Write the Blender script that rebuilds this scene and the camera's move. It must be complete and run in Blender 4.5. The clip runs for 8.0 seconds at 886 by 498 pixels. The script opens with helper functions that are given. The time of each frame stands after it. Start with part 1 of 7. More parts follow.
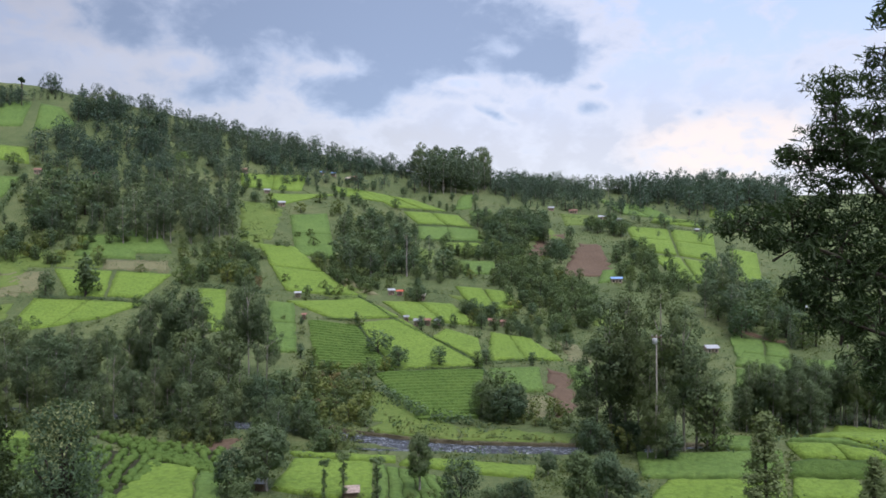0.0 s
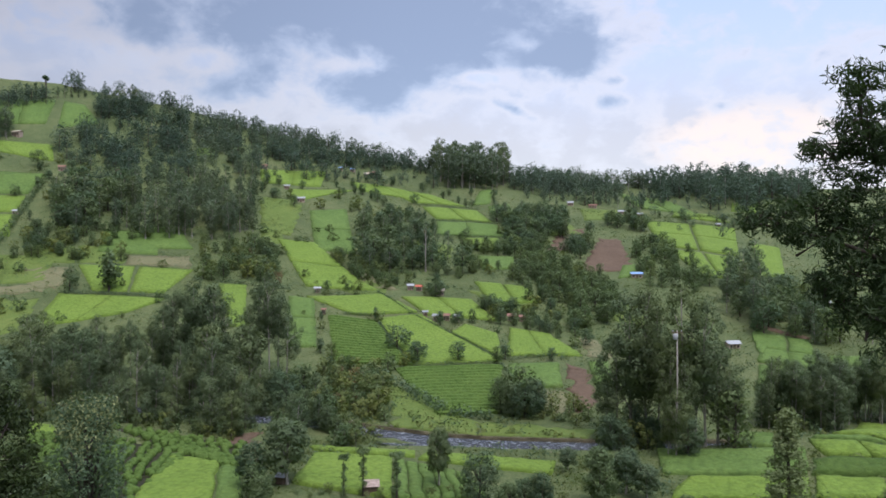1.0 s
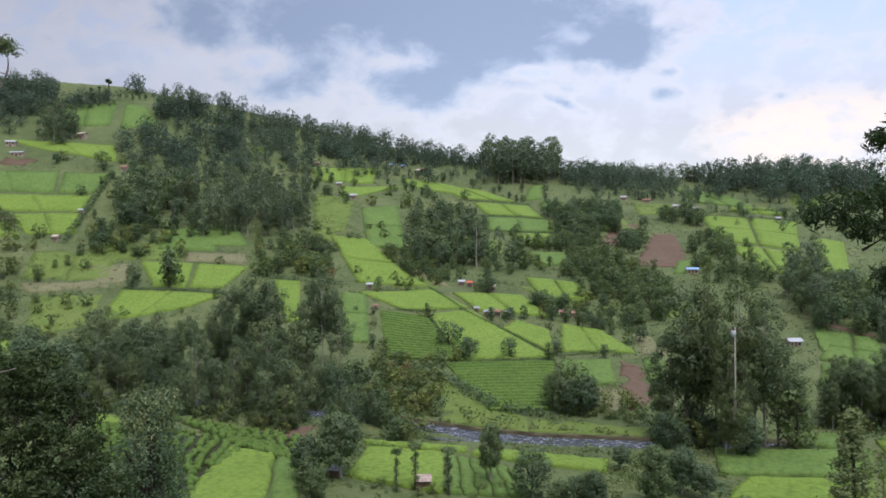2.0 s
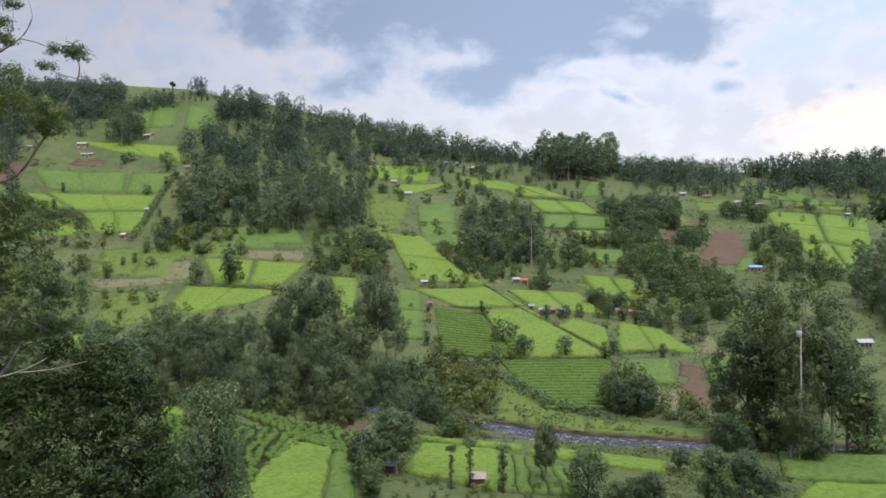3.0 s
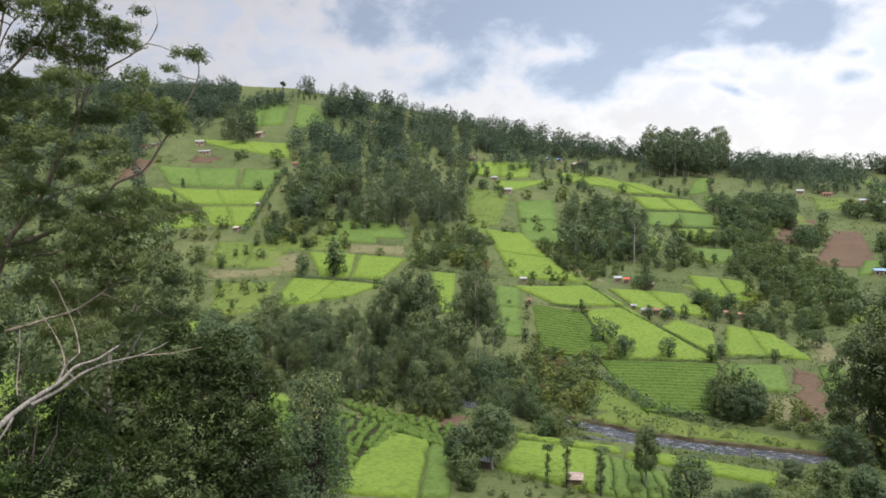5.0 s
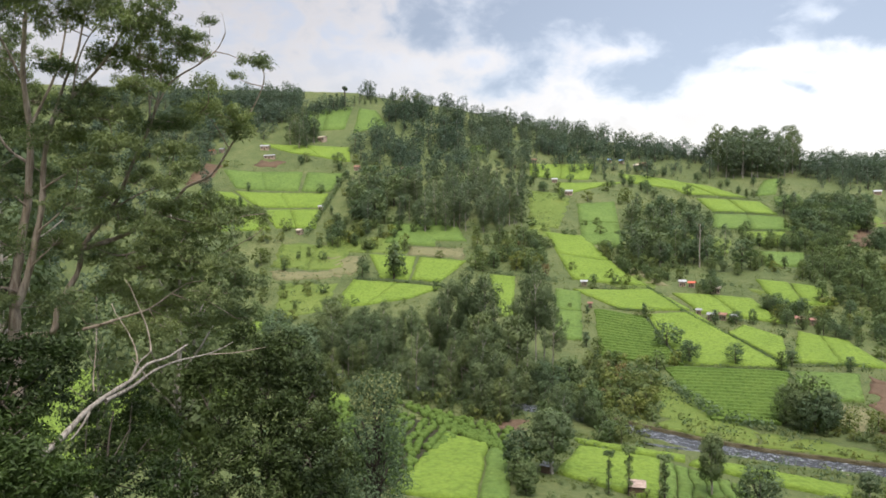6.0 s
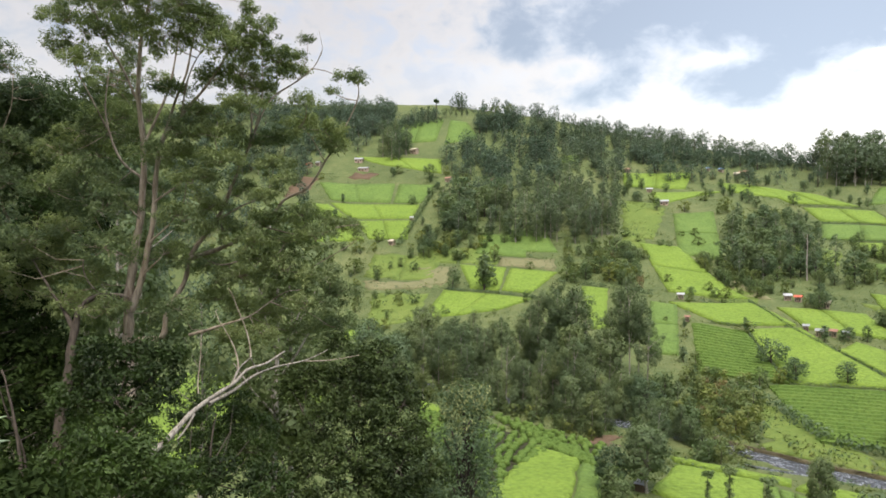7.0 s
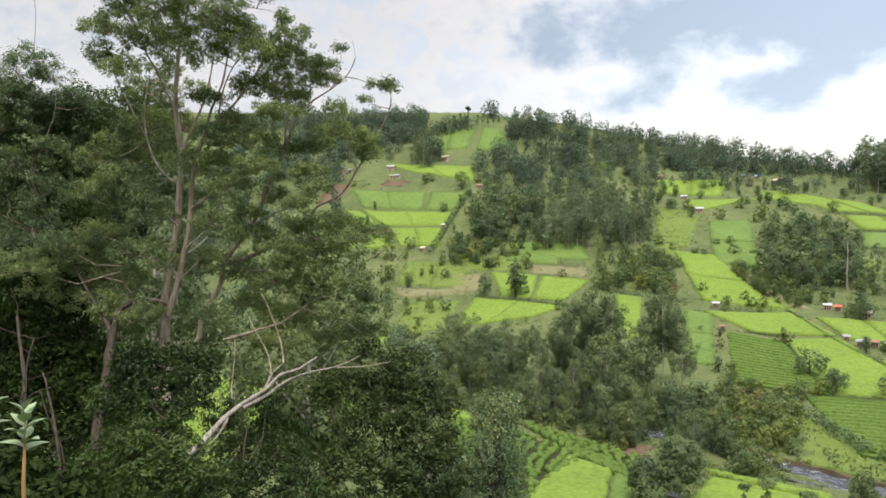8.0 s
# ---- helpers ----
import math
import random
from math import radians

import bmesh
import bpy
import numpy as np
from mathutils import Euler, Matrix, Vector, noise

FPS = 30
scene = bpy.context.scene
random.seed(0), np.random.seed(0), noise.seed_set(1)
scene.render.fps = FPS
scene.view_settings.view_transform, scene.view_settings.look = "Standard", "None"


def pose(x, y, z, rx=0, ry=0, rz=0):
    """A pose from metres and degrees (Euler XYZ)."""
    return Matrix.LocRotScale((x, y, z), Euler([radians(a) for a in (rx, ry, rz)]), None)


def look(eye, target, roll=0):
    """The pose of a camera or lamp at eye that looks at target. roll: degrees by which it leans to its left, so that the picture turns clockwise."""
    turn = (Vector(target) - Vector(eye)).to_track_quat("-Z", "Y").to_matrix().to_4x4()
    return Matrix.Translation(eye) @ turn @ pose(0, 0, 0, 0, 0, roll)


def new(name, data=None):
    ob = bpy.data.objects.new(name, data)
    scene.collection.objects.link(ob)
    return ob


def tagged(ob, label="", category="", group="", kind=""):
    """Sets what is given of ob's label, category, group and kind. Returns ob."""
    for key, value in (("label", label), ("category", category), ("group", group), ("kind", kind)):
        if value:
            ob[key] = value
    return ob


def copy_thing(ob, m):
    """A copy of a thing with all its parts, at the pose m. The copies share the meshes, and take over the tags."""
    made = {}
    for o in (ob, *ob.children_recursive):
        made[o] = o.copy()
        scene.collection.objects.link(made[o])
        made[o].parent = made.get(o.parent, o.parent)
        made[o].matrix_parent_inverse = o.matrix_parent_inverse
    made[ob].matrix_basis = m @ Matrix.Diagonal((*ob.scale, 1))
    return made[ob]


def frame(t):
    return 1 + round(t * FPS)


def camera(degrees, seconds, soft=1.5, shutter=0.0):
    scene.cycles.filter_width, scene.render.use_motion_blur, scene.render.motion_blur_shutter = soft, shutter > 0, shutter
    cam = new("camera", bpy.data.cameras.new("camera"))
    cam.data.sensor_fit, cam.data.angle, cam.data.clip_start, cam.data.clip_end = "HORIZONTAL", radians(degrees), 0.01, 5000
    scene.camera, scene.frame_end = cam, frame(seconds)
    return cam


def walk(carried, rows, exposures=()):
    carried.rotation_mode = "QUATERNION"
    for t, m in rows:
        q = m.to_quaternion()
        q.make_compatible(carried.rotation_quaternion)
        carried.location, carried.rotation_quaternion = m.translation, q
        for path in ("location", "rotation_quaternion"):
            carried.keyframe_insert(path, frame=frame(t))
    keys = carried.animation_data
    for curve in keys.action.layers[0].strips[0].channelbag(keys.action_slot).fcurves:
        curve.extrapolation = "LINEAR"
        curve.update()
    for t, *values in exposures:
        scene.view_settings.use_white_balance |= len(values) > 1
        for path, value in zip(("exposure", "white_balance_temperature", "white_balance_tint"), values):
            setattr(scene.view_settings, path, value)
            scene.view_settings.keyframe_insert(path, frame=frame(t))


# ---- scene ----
EYE = Vector((0.0, 0.0, 34.0))
cam = camera(63.53, 8.0, soft=1.7)
# seconds, yaw, pitch, roll: a standing viewer turns to the left
TURNS = [
    (0.0, 0.0, 0.0, 0.0), (0.5, 0.16, -0.12, 0.0), (1.0, 1.51, -0.38, -0.1), (1.5, 3.43, -0.59, -0.25),
    (3.0, 9.95, -0.86, -0.46), (3.5, 11.95, -0.95, -0.41), (4.0, 14.14, -0.99, -0.28), (4.5, 16.07, -1.07, 0.05),
    (6.0, 22.64, -0.97, 0.3), (6.5, 26.21, -0.59, 0.26), (7.0, 29.87, -0.15, 0.43), (7.5, 31.71, 0.21, 0.6), (8.0, 32.38, 0.4, 0.64),
]
walk(cam, [(t, pose(EYE.x - 0.0012 * yaw, EYE.y + 0.0006 * yaw, EYE.z, 90 + pitch, 0, yaw) @ pose(0, 0, 0, 0, 0, roll)) for t, yaw, pitch, roll in TURNS],
     # the picture brightens and warms as the bright sky leaves the view
     [(0.0, 0.05, 6100, 16), (3.0, 0.17, 6400, 15), (4.5, 0.32, 6780, 13), (6.0, 0.54, 7080, 12), (8.0, 0.74, 7250, 10)])


# ---- light: high broken cloud with a soft sun behind it ----
SUN_EL, SUN_AZ = 62.0, 150.0
world = bpy.data.worlds.new("world")
scene.world = world
world.use_nodes = True
wt = world.node_tree
wt.nodes.clear()


def wnode(kind, **values):
    n = wt.nodes.new(kind)
    for k, v in values.items():
        n.inputs[k.replace("_", " ")].default_value = v
    return n


def wmath(op, a, b=None, c=None):
    n = wt.nodes.new("ShaderNodeMath")
    n.operation = op
    for i, v in enumerate((a, b, c)):
        if v is None:
            continue
        if isinstance(v, (int, float)):
            n.inputs[i].default_value = v
        else:
            wt.links.new(v, n.inputs[i])
    return n.outputs[0]


def wmix(fac, a, b):
    n = wt.nodes.new("ShaderNodeMix")
    n.data_type = "RGBA"
    for sock, v in ((n.inputs[0], fac), (n.inputs[6], a), (n.inputs[7], b)):
        if isinstance(v, (int, float)):
            sock.default_value = v
        elif isinstance(v, tuple):
            sock.default_value = (*v, 1)
        else:
            wt.links.new(v, sock)
    return n.outputs[2]


def wramp(v, a, b):
    n = wt.nodes.new("ShaderNodeMapRange")
    n.interpolation_type = "SMOOTHSTEP"
    n.inputs[1].default_value, n.inputs[2].default_value = a, b
    wt.links.new(v, n.inputs[0])
    return n.outputs[0]


way_to = wt.nodes.new("ShaderNodeTexCoord").outputs["Generated"]
parts_of = wt.nodes.new("ShaderNodeSeparateXYZ")
wt.links.new(way_to, parts_of.inputs[0])
dx, dy, dz = parts_of.outputs
# azimuth (left of north positive) and height, in degrees
sky_az = wmath("MULTIPLY", wmath("ARCTAN2", wmath("MULTIPLY", dx, -1.0), dy), 57.296)
sky_el = wmath("MULTIPLY", wmath("ARCSINE", dz), 57.296)


def bank(az, el, w, h, tilt=0.0):
    """A soft hump of cloud, 1 in the middle, at that azimuth and height."""
    a, e = wmath("SUBTRACT", sky_az, az), wmath("SUBTRACT", sky_el, el)
    c, s = math.cos(radians(tilt)), math.sin(radians(tilt))
    p = wmath("DIVIDE", wmath("ADD", wmath("MULTIPLY", a, c), wmath("MULTIPLY", e, s)), w)
    q = wmath("DIVIDE", wmath("SUBTRACT", wmath("MULTIPLY", e, c), wmath("MULTIPLY", a, s)), h)
    d = wmath("ADD", wmath("MULTIPLY", p, p), wmath("MULTIPLY", q, q))
    return wmath("EXPONENT", wmath("MULTIPLY", d, -1.0))


def cloud_noise(scale, detail, stretch, seed):
    """Billows, flatter than they are wide."""
    m = wt.nodes.new("ShaderNodeMapping")
    m.inputs["Scale"].default_value = (1, 1, stretch)
    m.inputs["Location"].default_value = (seed, seed * 0.7, seed * 0.3)
    wt.links.new(way_to, m.inputs["Vector"])
    n = wnode("ShaderNodeTexNoise", Scale=scale, Detail=detail, Roughness=0.55, Distortion=0.35)
    wt.links.new(m.outputs[0], n.inputs["Vector"])
    return n.outputs[0]


def total(*vs):
    out = vs[0]
    for v in vs[1:]:
        out = wmath("ADD", out, v)
    return out


sky = wt.nodes.new("ShaderNodeTexSky")
sky.sky_type, sky.sun_disc = "NISHITA", False
sky.sun_elevation, sky.sun_rotation = radians(SUN_EL), radians(SUN_AZ)
billow, fine, veil, wisp = cloud_noise(6.0, 10, 1.7, 1.3), cloud_noise(15.0, 10, 1.5, 4.1), cloud_noise(3.0, 6, 3.0, 7.7), cloud_noise(34.0, 8, 1.5, 2.2)
ragged = wmath("ADD", wmath("MULTIPLY", wmath("SUBTRACT", billow, 0.5), 1.6), wmath("ADD", wmath("MULTIPLY", wmath("SUBTRACT", fine, 0.5), 2.6), wmath("MULTIPLY", wmath("SUBTRACT", wisp, 0.5), 1.7)))
clear = wmix(wramp(sky_el, 6.0, 22.0), (0.66, 0.72, 0.84), (0.52, 0.64, 0.86))
white = wmix(wramp(fine, 0.38, 0.6), (0.57, 0.63, 0.74), (0.70, 0.72, 0.76))
thin = wmix(wmath("MULTIPLY", wramp(wmath("ADD", veil, wmath("MULTIPLY", sky_az, 0.006)), 0.42, 0.62), 0.9), clear, white)
# pale, slightly warm band above the ridge
low = wmix(wmath("MULTIPLY", wramp(wmath("ADD", sky_el, wmath("MULTIPLY", ragged, 2.0)), 15.0, 7.0), 0.9), thin, wmix(wramp(sky_az, -14.0, 12.0), (0.61, 0.58, 0.57), (0.57, 0.53, 0.485)))
glow = wramp(wmath("ADD", bank(-22.0, 7.6, 9.5, 3.4), wmath("MULTIPLY", ragged, 0.35)), 0.35, 0.75)
warm = wmix(glow, low, (0.97, 0.80, 0.64))
# bright rims under the dark cloud
dark_mass = total(wmath("MULTIPLY", bank(15.0, 17.5, 11.5, 3.3), 1.25),
                  wmath("MULTIPLY", bank(-0.7, 17.4, 10.4, 3.5), 1.32),
                  wmath("MULTIPLY", bank(6.9, 12.2, 4.8, 1.9), 1.2),
                  wmath("MULTIPLY", bank(18.1, 12.3, 3.8, 1.7), 1.05),
                  wmath("MULTIPLY", bank(-8.1, 14.2, 3.2, 1.4), 1.2),
                  wmath("MULTIPLY", bank(25.1, 15.8, 3.6, 2.0), 0.3),
                  wmath("MULTIPLY", bank(1.1, 14.2, 4.1, 1.8), 0.5),
                  wmath("MULTIPLY", bank(-11.6, 10.9, 1.5, 0.6), 0.85),
                  wmath("MULTIPLY", bank(-11.9, 12.5, 0.9, 0.4), 0.62),
                  wmath("MULTIPLY", bank(-19.8, 10.2, 0.8, 0.4), 0.5),
                  wmath("MULTIPLY", bank(8.9, 14.0, 2.2, 0.9), -0.6),
                  wmath("MULTIPLY", bank(19.7, 13.5, 1.9, 1.1), -0.65),
                  wmath("MULTIPLY", bank(-1.7, 13.1, 1.9, 0.6), -0.65),
                  wmath("MULTIPLY", bank(-6.8, 13.6, 2.1, 0.5), -0.6),
                  wmath("MULTIPLY", bank(3.8, 11.8, 1.8, 0.7), -0.3),
                  wmath("MULTIPLY", bank(13.5, 11.8, 1.8, 1.0), -0.35),
                  wmath("MULTIPLY", bank(-5.5, 15.5, 1.2, 0.5), -0.4),
                  wmath("MULTIPLY", bank(25.5, 13.5, 3.6, 1.0), -0.35),
                  wmath("MULTIPLY", bank(-4.1, 10.6, 2.1, 0.4, 22), 0.72),
                  wmath("MULTIPLY", bank(38.0, 17.5, 8.0, 1.6), 0.3),
                  wmath("MULTIPLY", bank(47.0, 14.0, 8.0, 2.0), 0.35),
                  wmath("MULTIPLY", bank(60.0, 15.0, 8.0, 2.4), 0.4))
thick = wmath("ADD", wmath("MULTIPLY", dark_mass, 0.9), wmath("MULTIPLY", ragged, 0.5))
rim = wmath("MULTIPLY", wramp(thick, -0.15, 0.28), 0.85)
edged = wmix(rim, warm, wmix(wramp(sky_az, -10.0, 16.0), (0.72, 0.705, 0.71), (0.69, 0.67, 0.655)))
grey = wramp(thick, 0.16, 0.74)
shade = wmix(wramp(wmath("ADD", thick, wmath("MULTIPLY", fine, 0.8)), 0.85, 1.5), (0.46, 0.52, 0.615), (0.28, 0.335, 0.43))
cover = wmix(grey, edged, shade)
# the sky is brighter towards the sun's side
fade = wmix(wramp(sky_az, -2.0, 42.0), (1.0, 1.0, 1.0), (0.60, 0.57, 0.55))
tone = wt.nodes.new("ShaderNodeMix")
tone.data_type, tone.blend_type = "RGBA", "MULTIPLY"
tone.inputs[0].default_value = 1.0
# a clouded sky grows brighter towards the zenith
overhead = wt.nodes.new("ShaderNodeMix")
overhead.data_type, overhead.blend_type = "RGBA", "MULTIPLY"
overhead.inputs[0].default_value = 1.0
wt.links.new(cover, overhead.inputs[6])
wt.links.new(wmix(wramp(sky_el, 24.0, 75.0), (1.0, 1.0, 1.0), (3.2, 3.15, 3.1)), overhead.inputs[7])
wt.links.new(overhead.outputs[2], tone.inputs[6])
wt.links.new(fade, tone.inputs[7])
day = wt.nodes.new("ShaderNodeMix")
day.data_type, day.blend_type = "RGBA", "ADD"
day.inputs[0].default_value = 0.05
wt.links.new(tone.outputs[2], day.inputs[6])
wt.links.new(sky.outputs[0], day.inputs[7])
back = wnode("ShaderNodeBackground", Strength=0.9)
wt.links.new(day.outputs[2], back.inputs[0])
wt.links.new(back.outputs[0], wt.nodes.new("ShaderNodeOutputWorld").inputs[0])

sun = new("sun", bpy.data.lights.new("sun", "SUN"))
sun.data.energy, sun.data.angle, sun.data.color = 2.6, radians(30), (1.0, 0.95, 0.86)
sun_from = Vector((math.sin(radians(SUN_AZ)) * math.cos(radians(SUN_EL)), math.cos(radians(SUN_AZ)) * math.cos(radians(SUN_EL)), math.sin(radians(SUN_EL))))
sun.matrix_world = look(EYE + sun_from * 50, EYE)


# ---- materials ----


def material(name, rough=0.85, spec=0.3):
    m = bpy.data.materials.new(name)
    m.use_nodes = True
    b = m.node_tree.nodes["Principled BSDF"]
    b.inputs["Roughness"].default_value = rough
    b.inputs["Specular IOR Level"].default_value = spec
    return m, m.node_tree, b


def noise_of(nt, scale, detail=4, where="Position", rough=0.6, stretch=(1, 1, 1)):
    n = nt.nodes.new("ShaderNodeTexNoise")
    n.inputs["Scale"].default_value, n.inputs["Detail"].default_value, n.inputs["Roughness"].default_value = scale, detail, rough
    if where == "Position":
        src = nt.nodes.new("ShaderNodeNewGeometry").outputs["Position"]
    else:
        src = nt.nodes.new("ShaderNodeTexCoord").outputs[where]
    mp = nt.nodes.new("ShaderNodeMapping")
    mp.inputs["Scale"].default_value = stretch
    nt.links.new(src, mp.inputs[0])
    nt.links.new(mp.outputs[0], n.inputs["Vector"])
    return n.outputs[0]


def ramp(nt, fac, *stops):
    r = nt.nodes.new("ShaderNodeValToRGB")
    e = r.color_ramp.elements
    while len(e) < len(stops):
        e.new(0.5)
    for el, (p, c) in zip(e, stops):
        el.position, el.color = p, (*c, 1)
    nt.links.new(fac, r.inputs[0])
    return r.outputs[0]


def blend(nt, fac, a, b, mode="MIX"):
    n = nt.nodes.new("ShaderNodeMix")
    n.data_type, n.blend_type = "RGBA", mode
    for sock, v in ((n.inputs[0], fac), (n.inputs[6], a), (n.inputs[7], b)):
        if isinstance(v, (int, float)):
            sock.default_value = v
        elif isinstance(v, tuple):
            sock.default_value = (*v, 1)
        else:
            nt.links.new(v, sock)
    return n.outputs[2]


def relief(nt, b, height, strength, distance):
    n = nt.nodes.new("ShaderNodeBump")
    n.inputs["Strength"].default_value, n.inputs["Distance"].default_value = strength, distance
    nt.links.new(height, n.inputs["Height"])
    nt.links.new(n.outputs[0], b.inputs["Normal"])


def leaf_material(name, dark, mid, light, glow=0.3, spec=0.12, rough=0.75, calm=0.5):
    dark, light = (tuple(c + (k - c) * calm for c, k in zip(e, mid)) for e in (dark, light))
    m, nt, b = material(name, rough, spec)
    one = nt.nodes.new("ShaderNodeNewGeometry").outputs["Random Per Island"]
    tint = nt.nodes.new("ShaderNodeObjectInfo").outputs["Random"]
    col = ramp(nt, one, (0.0, dark), (0.55, mid), (1.0, light))
    col = blend(nt, 0.58, col, ramp(nt, noise_of(nt, 0.45, 2), (0.35, dark), (0.65, light)))
    col = blend(nt, 0.55, col, ramp(nt, tint, (0.0, (0.58, 0.68, 0.62)), (0.5, (1, 1, 1)), (1.0, (1.36, 1.2, 0.78))), "MULTIPLY")
    nt.links.new(col, b.inputs["Base Color"])
    t = nt.nodes.new("ShaderNodeBsdfTranslucent")
    nt.links.new(blend(nt, 1.0, col, (1.2, 1.35, 0.6), "MULTIPLY"), t.inputs[0])
    x = nt.nodes.new("ShaderNodeMixShader")
    x.inputs[0].default_value = glow
    nt.links.new(b.outputs[0], x.inputs[1])
    nt.links.new(t.outputs[0], x.inputs[2])
    nt.links.new(x.outputs[0], nt.nodes["Material Output"].inputs[0])
    return m


def ground_material(name, dark, mid, light, scale, bump=0.3, grain=2.0, bushes=0.0):
    m, nt, b = material(name, 0.9, 0.15)
    big, small = noise_of(nt, scale, 4), noise_of(nt, grain, 6, rough=0.7)
    col = ramp(nt, big, (0.32, dark), (0.5, mid), (0.68, light))
    col = blend(nt, 0.4, col, ramp(nt, noise_of(nt, scale * 7, 5, rough=0.65), (0.36, dark), (0.5, mid), (0.64, light)))
    col = blend(nt, 0.5, col, ramp(nt, small, (0.3, dark), (0.7, light)))
    height = small
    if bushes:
        # the round tops of single bushes, lightened, with shade painted darker where they meet
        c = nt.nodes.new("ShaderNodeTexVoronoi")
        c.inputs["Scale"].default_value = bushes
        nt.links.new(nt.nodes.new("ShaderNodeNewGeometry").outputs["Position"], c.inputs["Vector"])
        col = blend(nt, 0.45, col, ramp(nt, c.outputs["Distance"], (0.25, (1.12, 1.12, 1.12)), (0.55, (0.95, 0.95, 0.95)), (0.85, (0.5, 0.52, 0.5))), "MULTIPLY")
        inv = nt.nodes.new("ShaderNodeMath")
        inv.operation = "MULTIPLY_ADD"
        inv.inputs[1].default_value = -0.8
        nt.links.new(c.outputs["Distance"], inv.inputs[0])
        nt.links.new(small, inv.inputs[2])
        height = inv.outputs[0]
    nt.links.new(col, b.inputs["Base Color"])
    relief(nt, b, height, bump, 0.5)
    return m


LEAF_GUM = leaf_material("gum_leaf", (0.082, 0.114, 0.080), (0.108, 0.146, 0.094), (0.142, 0.18, 0.108), 0.28)
# same gum leaf, darker: wood shade and lack of haze put into the colour
LEAF_VALLEY = leaf_material("unhazed_gum_leaf", (0.060, 0.089, 0.051), (0.099, 0.135, 0.073), (0.168, 0.207, 0.102), 0.22)
# distance haze put into the leaf colour: bluer copy for the far woods
LEAF_FAR_HAZED = leaf_material("hazed_ridge_leaf", (0.070, 0.104, 0.086), (0.088, 0.126, 0.098), (0.112, 0.15, 0.108), 0.25)
LEAF_FEATHER = leaf_material("feathery_leaf", (0.09, 0.125, 0.06), (0.135, 0.175, 0.085), (0.2, 0.235, 0.12))
LEAF_DARK = leaf_material("dark_leaf", (0.062, 0.094, 0.062), (0.094, 0.138, 0.082), (0.138, 0.185, 0.10))
LEAF_FRESH = leaf_material("fresh_leaf", (0.074, 0.110, 0.058), (0.110, 0.154, 0.074), (0.158, 0.207, 0.096))
LEAF_SILVER = leaf_material("silver_leaf", (0.06, 0.09, 0.045), (0.125, 0.165, 0.09), (0.26, 0.29, 0.18), calm=0.1)
LEAF_SCRUB = leaf_material("scrub_leaf", (0.075, 0.11, 0.04), (0.12, 0.155, 0.055), (0.19, 0.19, 0.085))
LEAF_DRY = leaf_material("dry_leaf", (0.10, 0.07, 0.04), (0.16, 0.11, 0.065), (0.24, 0.18, 0.10))


def bark_material(name, dark, light, scale=2.2):
    m, nt, b = material(name, 0.85, 0.2)
    n = noise_of(nt, scale, 6, stretch=(4, 4, 0.5), rough=0.7)
    nt.links.new(ramp(nt, n, (0.3, dark), (0.62, light)), b.inputs["Base Color"])
    relief(nt, b, n, 0.5, 0.05)
    return m


BARK_PALE = bark_material("pale_bark", (0.075, 0.055, 0.042), (0.37, 0.345, 0.305))
BARK_GUM = bark_material("peeling_bark", (0.095, 0.062, 0.045), (0.34, 0.29, 0.235))
BARK_FALLEN = bark_material("weathered_bark", (0.06, 0.048, 0.038), (0.30, 0.275, 0.24), 5.0)
BARK_DARK = bark_material("dark_bark", (0.022, 0.018, 0.015), (0.072, 0.058, 0.047))

GROUND = ground_material("meadow_ground", (0.032, 0.058, 0.020), (0.076, 0.110, 0.038), (0.156, 0.166, 0.072), 0.03, 0.7, 1.1)
TEA = {
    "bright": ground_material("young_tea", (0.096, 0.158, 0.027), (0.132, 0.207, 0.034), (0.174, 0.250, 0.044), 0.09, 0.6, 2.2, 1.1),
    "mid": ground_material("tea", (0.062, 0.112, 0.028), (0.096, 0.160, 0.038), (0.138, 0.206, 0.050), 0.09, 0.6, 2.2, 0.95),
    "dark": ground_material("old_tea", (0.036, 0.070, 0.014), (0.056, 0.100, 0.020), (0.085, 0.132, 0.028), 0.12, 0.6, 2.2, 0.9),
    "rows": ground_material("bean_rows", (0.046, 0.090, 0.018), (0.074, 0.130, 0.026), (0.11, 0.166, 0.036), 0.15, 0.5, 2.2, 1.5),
    "dry": ground_material("dry_grass", (0.09, 0.11, 0.048), (0.145, 0.145, 0.072), (0.21, 0.185, 0.105), 0.16, 0.5, 1.4),
    "soil": ground_material("bare_soil", (0.068, 0.046, 0.031), (0.104, 0.069, 0.046), (0.15, 0.104, 0.068), 0.10, 0.4, 1.2),
    "grass": ground_material("short_grass", (0.062, 0.108, 0.022), (0.10, 0.152, 0.032), (0.155, 0.186, 0.05), 0.12, 0.5, 1.2),
}


TEA_BUSH = ground_material("plucked_tea", (0.046, 0.086, 0.018), (0.074, 0.128, 0.027), (0.112, 0.172, 0.038), 0.2, 0.6, 2.6)
# soil made near-black, with the shade of the bush gaps in its colour
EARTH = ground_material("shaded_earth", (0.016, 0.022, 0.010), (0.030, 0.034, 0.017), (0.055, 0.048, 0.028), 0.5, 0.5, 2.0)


# ---- the lie of the land: near slope, valley floor with a river, far hillside up to the ridge ----
RIDGE_AZ = [-60, -26, -18, -10, -4, 2, 8, 15, 22, 30, 40, 50, 70]
RIDGE_R = [620, 600, 560, 520, 490, 480, 490, 500, 510, 520, 540, 560, 560]
